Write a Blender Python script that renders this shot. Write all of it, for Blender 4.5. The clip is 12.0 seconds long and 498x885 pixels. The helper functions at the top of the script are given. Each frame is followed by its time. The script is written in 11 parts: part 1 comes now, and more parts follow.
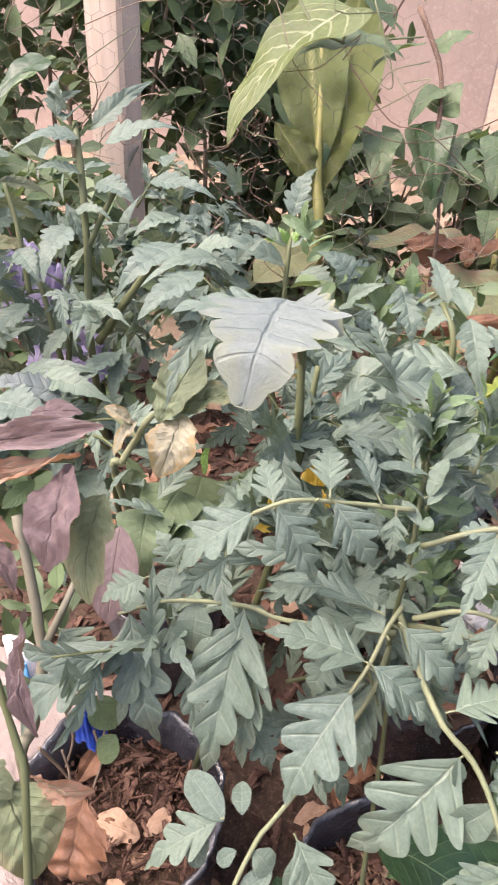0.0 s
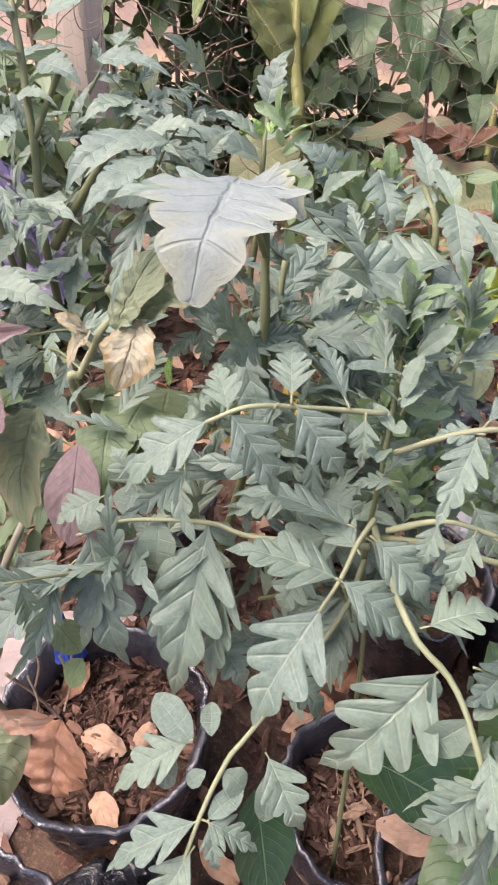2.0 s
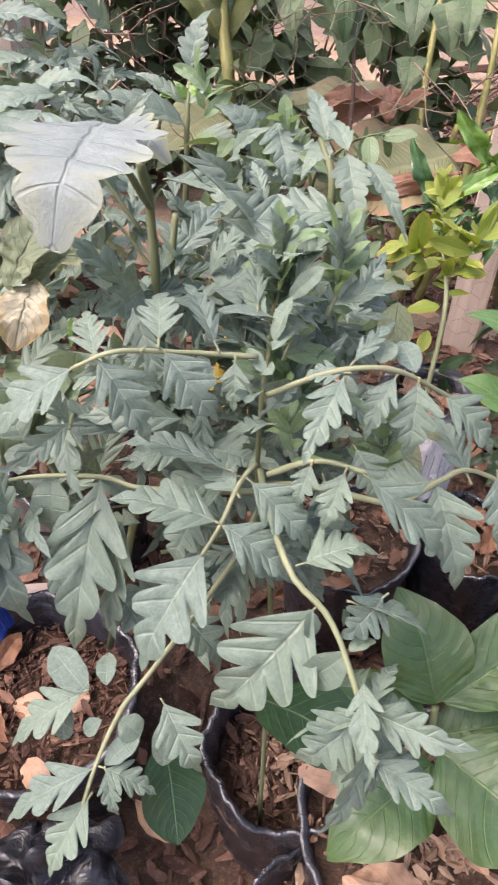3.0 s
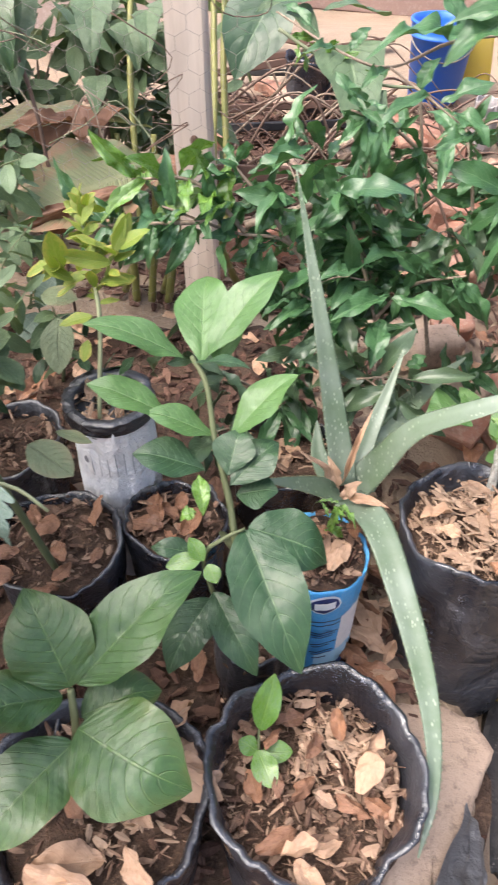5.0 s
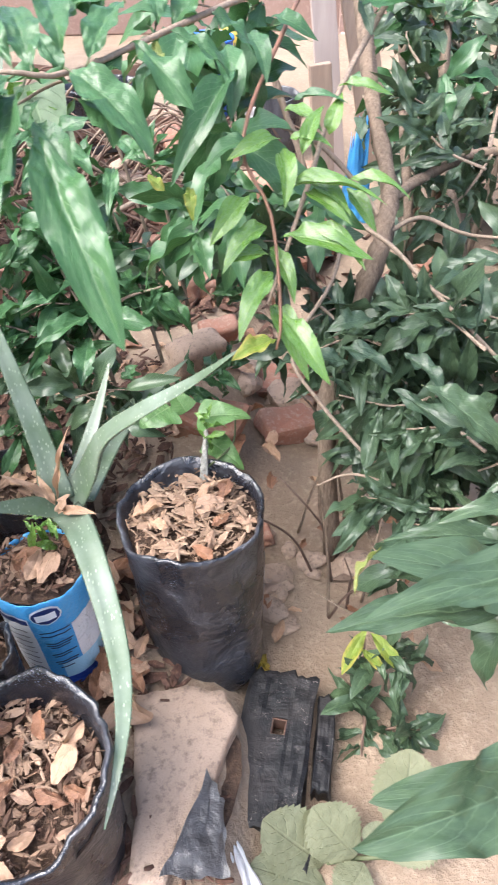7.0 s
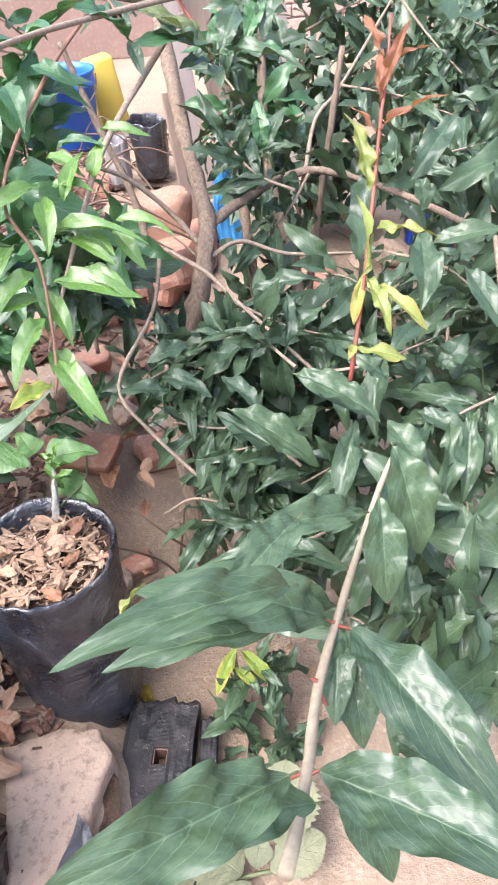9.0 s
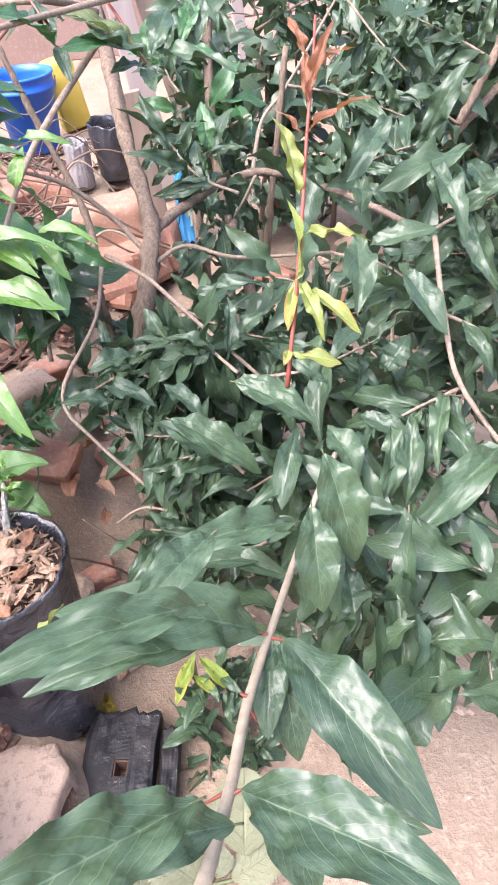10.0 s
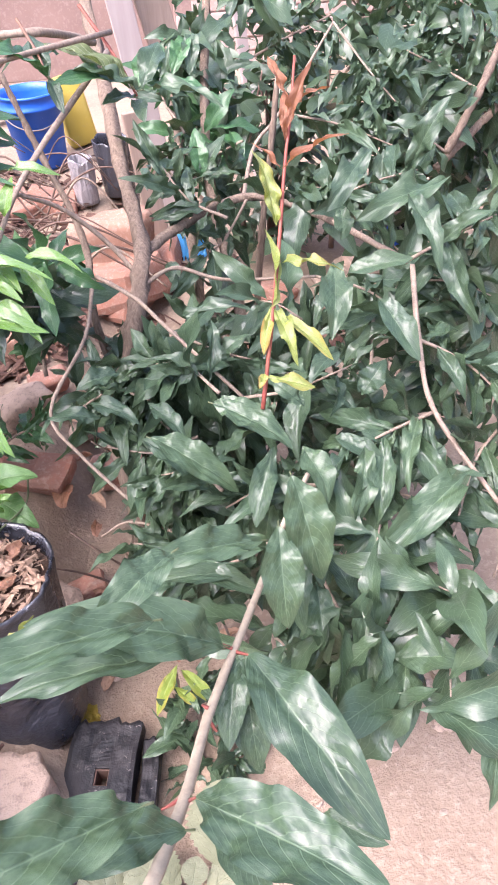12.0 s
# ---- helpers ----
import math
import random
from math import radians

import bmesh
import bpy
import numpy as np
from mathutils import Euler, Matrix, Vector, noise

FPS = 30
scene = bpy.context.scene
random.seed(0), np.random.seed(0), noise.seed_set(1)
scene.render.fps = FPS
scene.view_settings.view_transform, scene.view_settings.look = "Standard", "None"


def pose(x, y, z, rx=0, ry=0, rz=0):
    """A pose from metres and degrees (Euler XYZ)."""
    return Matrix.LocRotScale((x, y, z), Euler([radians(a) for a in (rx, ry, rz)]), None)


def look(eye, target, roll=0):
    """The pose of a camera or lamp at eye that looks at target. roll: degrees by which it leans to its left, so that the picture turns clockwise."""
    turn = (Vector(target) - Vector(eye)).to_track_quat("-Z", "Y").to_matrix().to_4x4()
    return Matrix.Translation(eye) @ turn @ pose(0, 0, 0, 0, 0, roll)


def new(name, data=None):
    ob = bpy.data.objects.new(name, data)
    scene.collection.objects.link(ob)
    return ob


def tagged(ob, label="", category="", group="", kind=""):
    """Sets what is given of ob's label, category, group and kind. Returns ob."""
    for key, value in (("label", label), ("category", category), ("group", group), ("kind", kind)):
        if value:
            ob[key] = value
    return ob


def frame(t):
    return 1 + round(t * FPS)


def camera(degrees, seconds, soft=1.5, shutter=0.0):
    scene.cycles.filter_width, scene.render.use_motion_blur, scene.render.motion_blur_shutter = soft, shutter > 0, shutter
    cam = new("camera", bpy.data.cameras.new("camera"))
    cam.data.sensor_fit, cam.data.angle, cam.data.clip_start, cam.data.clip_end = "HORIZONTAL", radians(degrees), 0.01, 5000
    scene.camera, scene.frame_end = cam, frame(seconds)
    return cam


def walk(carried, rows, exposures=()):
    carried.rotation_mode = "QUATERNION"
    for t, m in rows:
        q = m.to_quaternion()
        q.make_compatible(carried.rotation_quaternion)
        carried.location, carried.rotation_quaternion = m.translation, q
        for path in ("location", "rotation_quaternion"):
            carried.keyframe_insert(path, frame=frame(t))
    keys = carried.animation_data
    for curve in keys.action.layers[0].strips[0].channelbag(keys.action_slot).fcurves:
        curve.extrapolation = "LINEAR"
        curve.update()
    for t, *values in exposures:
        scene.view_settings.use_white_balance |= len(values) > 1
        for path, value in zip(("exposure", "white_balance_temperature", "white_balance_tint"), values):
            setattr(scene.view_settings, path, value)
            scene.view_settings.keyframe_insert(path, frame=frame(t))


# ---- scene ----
cam = camera(40.0, 12.0, soft=1.8, shutter=0.3)
PATH = [
    (0, (-0.4335, -0.0268, 1.2822), (-1.0048, 1.4885, 0.1085), 2.50),
    (0.5, (-0.4751, -0.0204, 1.2823), (-1.0800, 1.4522, 0.0717), 2.74),
    (1, (-0.5039, -0.0186, 1.2654), (-1.1146, 1.4124, 0.0087), 4.12),
    (1.5, (-0.4672, 0.0095, 1.2421), (-1.0108, 1.3779, -0.1114), 1.73),
    (2, (-0.4200, 0.0150, 1.2449), (-0.9171, 1.3957, -0.1140), 1.18),
    (2.5, (-0.3954, 0.0207, 1.2353), (-0.8518, 1.3886, -0.1504), 1.34),
    (2.7, (-0.3803, 0.0186, 1.2315), (-0.8096, 1.3830, -0.1663), 1.56),
    (4.3, (-0.1870, 0.0210, 1.2705), (-0.4098, 1.4363, -0.1249), 0.63),
    (4.5, (-0.1461, 0.0236, 1.2825), (-0.3232, 1.4523, -0.1057), 0.51),
    (5, (-0.0487, 0.0282, 1.2784), (-0.1071, 1.4680, -0.1086), 0.80),
    (5.5, (0.0373, 0.0125, 1.2949), (0.0373, 1.4511, -0.0944), 0.00),
    (6, (0.1111, -0.0064, 1.3105), (0.1629, 1.4526, -0.0564), -0.76),
    (6.5, (0.2049, -0.0301, 1.3273), (0.3314, 1.4369, -0.0262), -1.67),
    (7, (0.2935, -0.0524, 1.3232), (0.4984, 1.3971, -0.0395), -2.23),
    (7.5, (0.3407, -0.0597, 1.3267), (0.5829, 1.3848, -0.0353), -3.04),
    (9.5, (0.4982, -0.0926, 1.3453), (0.9097, 1.3362, 0.0076), -4.40),
    (10, (0.5262, -0.0915, 1.3439), (0.9474, 1.3247, -0.0040), -4.69),
    (10.5, (0.5450, -0.0876, 1.3464), (0.9716, 1.3205, -0.0084), -4.66),
    (11, (0.5491, -0.0871, 1.3525), (0.9859, 1.3246, 0.0047), -4.26),
    (11.5, (0.5369, -0.0993, 1.3667), (0.9764, 1.3335, 0.0424), -3.79),
    (12, (0.5588, -0.1201, 1.3712), (0.9749, 1.3220, 0.0494), -3.96),
]
walk(cam, [(t, look(eye, target, roll)) for t, eye, target, roll in PATH],
     exposures=[(0, 1.57, 6700.0, 21.0), (2.7, 1.55, 6550.0, 23.0), (5, 1.62, 6250.0, 12.0), (7.5, 1.8, 5850.0, 10.0), (12, 1.91, 5830.0, 24.0)])

# ---- world and light: bright hazy daylight with soft shade ----
world = bpy.data.worlds.new("sky")
scene.world = world
world.use_nodes = True
_nt = world.node_tree
_bg = _nt.nodes["Background"]
_sky = _nt.nodes.new("ShaderNodeTexSky")
_sky.sky_type = "NISHITA"
_sky.sun_disc = False
_sky.sun_elevation = radians(60)
_sky.sun_rotation = radians(250)
_sky.air_density, _sky.dust_density, _sky.ozone_density = 1.0, 7.0, 1.0
_nt.links.new(_sky.outputs[0], _bg.inputs[0])
_bg.inputs[1].default_value = 0.15
_sun = new("sun", bpy.data.lights.new("sun", "SUN"))
_sun.data.energy, _sun.data.angle, _sun.data.color = 1.4, radians(55), (1.0, 0.96, 0.9)
_sd = Vector((math.sin(radians(250)) * math.cos(radians(60)), math.cos(radians(250)) * math.cos(radians(60)), math.sin(radians(60))))
_sun.matrix_world = look(_sd * 20, (0, 0, 0))


# ---- helpers of the scene ----


def thing(name, at, label, category, group="", kind=""):
    ob = new(name)
    ob.location = at
    ob.empty_display_size = 0.02
    return tagged(ob, label, category, group, kind)


def to_mesh(name, bm, material, smooth=True):
    me = bpy.data.meshes.new(name)
    bm.to_mesh(me)
    bm.free()
    if smooth:
        me.polygons.foreach_set("use_smooth", [True] * len(me.polygons))
    if material:
        me.materials.append(material)
    return me


def part(name, bm, material, parent, label="", smooth=True, kind=""):
    """One mesh object under a thing; the mesh is given in world coordinates."""
    ob = new(name, to_mesh(name, bm, material, smooth))
    if parent:
        ob.parent = parent
        ob.matrix_parent_inverse = world_of(parent).inverted()
    return tagged(ob, label, kind=kind)


def world_of(ob):
    m = ob.matrix_basis.copy()
    while ob.parent:
        m = ob.parent.matrix_basis @ ob.matrix_parent_inverse @ m
        ob = ob.parent
    return m


def put(name, mesh, m, parent=None, label="", kind=""):
    """An object on shared mesh data at the world pose m."""
    ob = new(name, mesh)
    if parent:
        ob.parent = parent
        ob.matrix_parent_inverse = world_of(parent).inverted()
    ob.matrix_basis = m
    return tagged(ob, label, kind=kind)


def solid(name, bm, material, label, category, group="", kind="", smooth=True):
    """A thing that is one mesh."""
    ob = new(name, to_mesh(name, bm, material, smooth))
    return tagged(ob, label, category, group, kind)


def grid_faces(bm, rows, closed=False):
    """Quads between rows of vertices."""
    for a, b in zip(rows, rows[1:]):
        n = len(a)
        for i in range(n if closed else n - 1):
            j = (i + 1) % n
            bm.faces.new((a[i], a[j], b[j], b[i]))


def spline(pts, n):
    """Points along a smooth curve through pts."""
    pts = [Vector(p) for p in pts]
    if len(pts) == 2:
        return [pts[0].lerp(pts[1], i / n) for i in range(n + 1)]
    out = []
    ext = [2 * pts[0] - pts[1]] + pts + [2 * pts[-1] - pts[-2]]
    segs = len(pts) - 1
    for k in range(n + 1):
        s = min(k / n * segs, segs - 1e-6)
        i = int(s)
        u = s - i
        a, b, c, d = ext[i:i + 4]
        out.append(0.5 * (2 * b + (c - a) * u + (2 * a - 5 * b + 4 * c - d) * u * u + (3 * b - a - 3 * c + d) * u ** 3))
    return out


def tube(bm, pts, r0, r1, n=14, sides=7, knots=0.0, seed=0):
    """A tapered, slightly knotty tube along a curve, capped."""
    line = spline(pts, n)
    rows = []
    side = None
    for i, p in enumerate(line):
        d = (line[min(i + 1, n)] - line[max(i - 1, 0)]).normalized()
        side = (side - d * side.dot(d)).normalized() if side else d.orthogonal().normalized()
        up = d.cross(side)
        r = r0 + (r1 - r0) * i / n
        row = []
        for k in range(sides):
            a = 2 * math.pi * k / sides
            q = 1 + knots * noise.noise(Vector((p.x * 60 + seed, p.y * 60 + k, p.z * 60)))
            row.append(bm.verts.new(p + (side * math.cos(a) + up * math.sin(a)) * r * q))
        rows.append(row)
    grid_faces(bm, rows, True)
    bm.faces.new(rows[0][::-1])
    bm.faces.new(rows[-1])
    return bm


def box(bm, m, sx, sy, sz, bevel=0.0):
    """A box with its centre at m's origin, edges chamfered."""
    made = bmesh.ops.create_cube(bm, size=1)
    vs = made["verts"]
    bmesh.ops.transform(bm, matrix=Matrix.Diagonal((sx, sy, sz, 1)), verts=vs)
    if bevel:
        es = list({e for v in vs for e in v.link_edges})
        r = bmesh.ops.bevel(bm, geom=es, offset=bevel, segments=2, affect="EDGES", profile=0.5)
        vs = list({v for f in r["faces"] for v in f.verts} | {v for v in vs if v.is_valid})
    bmesh.ops.transform(bm, matrix=m, verts=vs)
    return vs


def roughen(bm, amount, scale, seed=0.0):
    for v in bm.verts:
        v.co += noise.noise_vector(v.co * scale + Vector((seed, seed * 2, -seed))) * amount


# ---- materials ----
class Nodes:
    """Short hand for building a material's node tree."""

    def __init__(self, name):
        self.mat = bpy.data.materials.new(name)
        self.mat.use_nodes = True
        self.t = self.mat.node_tree
        self.b = self.t.nodes["Principled BSDF"]

    def n(self, kind, **props):
        node = self.t.nodes.new(kind)
        for k, v in props.items():
            if k == "op":
                node.operation = v
            elif k == "blend":
                node.data_type, node.blend_type = "RGBA", v
            elif k == "coord":
                node.feature = v
        return node

    def set(self, node, socket, v):
        s = node.inputs[socket]
        if isinstance(v, bpy.types.NodeSocket):
            self.t.links.new(v, s)
        else:
            s.default_value = (*v, 1) if isinstance(v, tuple) and len(v) == 3 and s.type == "RGBA" else v

    def math(self, op, a, b=None, c=None):
        m = self.n("ShaderNodeMath", op=op)
        for i, v in enumerate((a, b, c)):
            if v is not None:
                self.set(m, i, v)
        return m.outputs[0]

    def mix(self, f, a, b, blend="MIX"):
        m = self.n("ShaderNodeMix", blend=blend)
        self.set(m, 0, f), self.set(m, 6, a), self.set(m, 7, b)
        return m.outputs[2]

    def noise(self, scale, detail=4.0, rough=0.55, vec=None, dist=0.0):
        m = self.n("ShaderNodeTexNoise")
        self.set(m, "Scale", scale), self.set(m, "Detail", detail), self.set(m, "Roughness", rough), self.set(m, "Distortion", dist)
        if vec:
            self.set(m, "Vector", vec)
        return m.outputs[0]

    def ramp(self, f, lo, hi):
        m = self.n("ShaderNodeMapRange")
        self.set(m, 0, f), self.set(m, 1, lo), self.set(m, 2, hi)
        return m.outputs[0]

    def coords(self, out="Object"):
        return self.n("ShaderNodeTexCoord").outputs[out]

    def bump(self, h, strength, distance=0.002):
        m = self.n("ShaderNodeBump")
        self.set(m, "Strength", strength), self.set(m, "Distance", distance), self.set(m, "Height", h)
        self.set(self.b, "Normal", m.outputs[0])

    def done(self, color, rough, spec=0.5):
        self.set(self.b, "Base Color", color), self.set(self.b, "Roughness", rough), self.set(self.b, "Specular IOR Level", spec)
        return self.mat


def leaf_material(name, base, dark, vein, rough=0.4, veins=9, slant=0.9, strength=0.5, relief=0.5, thin=0.25, vary=0.35, spec=0.5, tip=None, wide=0.05, pleat=0.35, coat=0.0, cells=0.08, bold=1.0):
    """A leaf with midrib, side veins, mottling and some light through it."""
    k = Nodes(name)
    uv = k.n("ShaderNodeSeparateXYZ")
    k.set(uv, 0, k.coords("UV"))
    u = k.math("ABSOLUTE", k.math("SUBTRACT", uv.outputs[0], 0.5))
    v = uv.outputs[1]
    rib = k.ramp(u, wide * 0.62, wide * 0.2)
    rnd_ob = k.math("FRACT", k.math("ADD", k.n("ShaderNodeObjectInfo").outputs["Random"], k.n("ShaderNodeNewGeometry").outputs["Random Per Island"]))
    wob = k.math("MULTIPLY", k.noise(3.0, 1, vec=k.coords("UV")), 0.02)
    ph = k.math("MULTIPLY", k.math("ADD", k.math("SUBTRACT", v, k.math("MULTIPLY", k.math("POWER", k.math("MULTIPLY", u, 2.0), 1.3), slant * 0.34)), wob), float(veins))
    tri = k.math("ABSOLUTE", k.math("SUBTRACT", k.math("FRACT", ph), 0.5))
    side = k.math("MULTIPLY", k.ramp(tri, 0.0075 * bold * max(veins, 8), 0.0018 * bold * max(veins, 8)), k.ramp(u, 0.5, 0.34))
    line = k.math("MAXIMUM", rib, k.math("MULTIPLY", side, 0.7))
    pat = k.ramp(k.noise(9.0, 5, 0.6, vec=k.coords("Object")), 0.35, 0.68)
    fine = k.noise(140.0, 3, 0.6, vec=k.coords("Object"))
    col = k.mix(pat, base, dark)
    col = k.mix(k.math("MULTIPLY", k.math("SUBTRACT", rnd_ob, 0.2), vary), col, tuple(min(1, c * s) for c, s in zip(base, (1.45, 1.35, 1.15))))
    if tip:
        edge = k.ramp(k.math("ADD", k.math("ADD", k.math("MULTIPLY", u, 1.1), k.math("MULTIPLY", v, 0.35)), k.math("MULTIPLY", pat, 0.35)), 0.62, 0.95)
        col = k.mix(k.math("MULTIPLY", edge, k.ramp(rnd_ob, 0.1, 0.6)), col, tip)
    col = k.mix(k.math("MULTIPLY", line, strength), col, vein)
    cell = k.n("ShaderNodeTexVoronoi")
    stretch = k.n("ShaderNodeMapping")
    k.set(stretch, 0, k.coords("UV")), k.set(stretch, 3, (22.0, 40.0, 1.0))
    k.set(cell, "Scale", 1.0), k.set(cell, "Vector", stretch.outputs[0])
    net = cell.outputs[0]
    col = k.mix(k.math("MULTIPLY", k.ramp(net, 0.45, 0.75), cells), col, vein)
    h = k.math("ADD", k.math("MULTIPLY", k.math("ADD", line, k.math("MULTIPLY", tri, pleat)), -1.0), k.math("ADD", k.math("MULTIPLY", fine, 0.25), k.math("MULTIPLY", net, -1.6 * cells)))
    k.bump(h, relief, 0.003)
    k.done(col, k.math("ADD", rough, k.math("MULTIPLY", k.math("SUBTRACT", pat, 0.5), 0.16)), spec)
    if coat:
        k.set(k.b, "Coat Weight", coat), k.set(k.b, "Coat Roughness", 0.1), k.set(k.b, "Coat IOR", 1.6)
    if thin:
        tr = k.n("ShaderNodeBsdfTranslucent")
        k.set(tr, 0, k.mix(0.5, col, tuple(min(1, c * s) for c, s in zip(base, (2.2, 2.0, 0.8)))))
        mx = k.n("ShaderNodeMixShader")
        k.set(mx, 0, thin)
        k.t.links.new(k.b.outputs[0], mx.inputs[1])
        k.t.links.new(tr.outputs[0], mx.inputs[2])
        k.t.links.new(mx.outputs[0], k.t.nodes["Material Output"].inputs[0])
    return k.mat


def bark_material(name, a, b, scale=60, rough=0.85, relief=0.7, stretch=(1, 1, 0.2), spec=0.3):
    k = Nodes(name)
    mp = k.n("ShaderNodeMapping")
    k.set(mp, 0, k.coords("Object")), k.set(mp, 3, stretch)
    f = k.noise(scale, 6, 0.65, vec=mp.outputs[0], dist=0.4)
    g = k.noise(scale * 0.12, 3, 0.5, vec=k.coords("Object"))
    col = k.mix(k.ramp(f, 0.3, 0.7), a, b)
    col = k.mix(k.math("MULTIPLY", k.ramp(g, 0.4, 0.7), 0.45), col, tuple(c * 0.55 for c in a))
    k.bump(f, relief, 0.003)
    return k.done(col, rough, spec)


def rough_material(name, a, b, c, scale=12, rough=0.9, relief=0.6, fine=90, spec=0.25, dist=0.004, island=0.0):
    """Earth, stone, plaster, chips: two scales of colour and relief."""
    k = Nodes(name)
    co = k.coords("Object")
    f, g = k.noise(scale, 6, 0.6, vec=co), k.noise(fine, 5, 0.7, vec=co)
    col = k.mix(k.ramp(f, 0.35, 0.68), a, b)
    col = k.mix(k.ramp(g, 0.5, 0.75), col, c)
    if island:
        geo = k.n("ShaderNodeNewGeometry").outputs["Random Per Island"]
        col = k.mix(k.math("MULTIPLY", geo, island), col, c)
        dk = k.math("MULTIPLY", k.math("FRACT", k.math("MULTIPLY", geo, 7.31)), island)
        col = k.mix(dk, col, a)
    k.bump(k.math("ADD", f, k.math("MULTIPLY", g, 0.6)), relief, dist)
    return k.done(col, k.math("ADD", rough - 0.08, k.math("MULTIPLY", g, 0.16)), spec)


def film_material(name, base, dust, rough=0.35, wrinkle=18.0, relief=0.6, dusty=0.5, spec=0.6):
    """Crumpled plastic film with dust and scuffs."""
    k = Nodes(name)
    co = k.coords("Object")
    f = k.noise(wrinkle, 5, 0.6, vec=co, dist=1.2)
    g = k.noise(wrinkle * 5, 4, 0.7, vec=co, dist=0.6)
    spot = k.ramp(g, 0.6, 0.72)
    wide = k.ramp(k.noise(6.0, 4, 0.6, vec=co), 0.45, 0.75)
    col = k.mix(k.math("MULTIPLY", k.math("MAXIMUM", k.math("MULTIPLY", spot, 0.5), k.math("MULTIPLY", wide, 0.45)), dusty), base, dust)
    fleck = k.math("MULTIPLY", k.ramp(k.noise(210.0, 4, 0.7, vec=co, dist=1.5), 0.6, 0.66), k.ramp(k.noise(17.0, 3, 0.6, vec=co), 0.5, 0.62))
    col = k.mix(k.math("MULTIPLY", fleck, min(1.0, dusty * 1.8)), col, tuple(min(0.8, c * 1.5) for c in dust))
    k.bump(k.math("ADD", f, k.math("MULTIPLY", g, 0.3)), relief, 0.014)
    return k.done(col, k.math("ADD", rough, k.math("MULTIPLY", wide, 0.22)), spec)


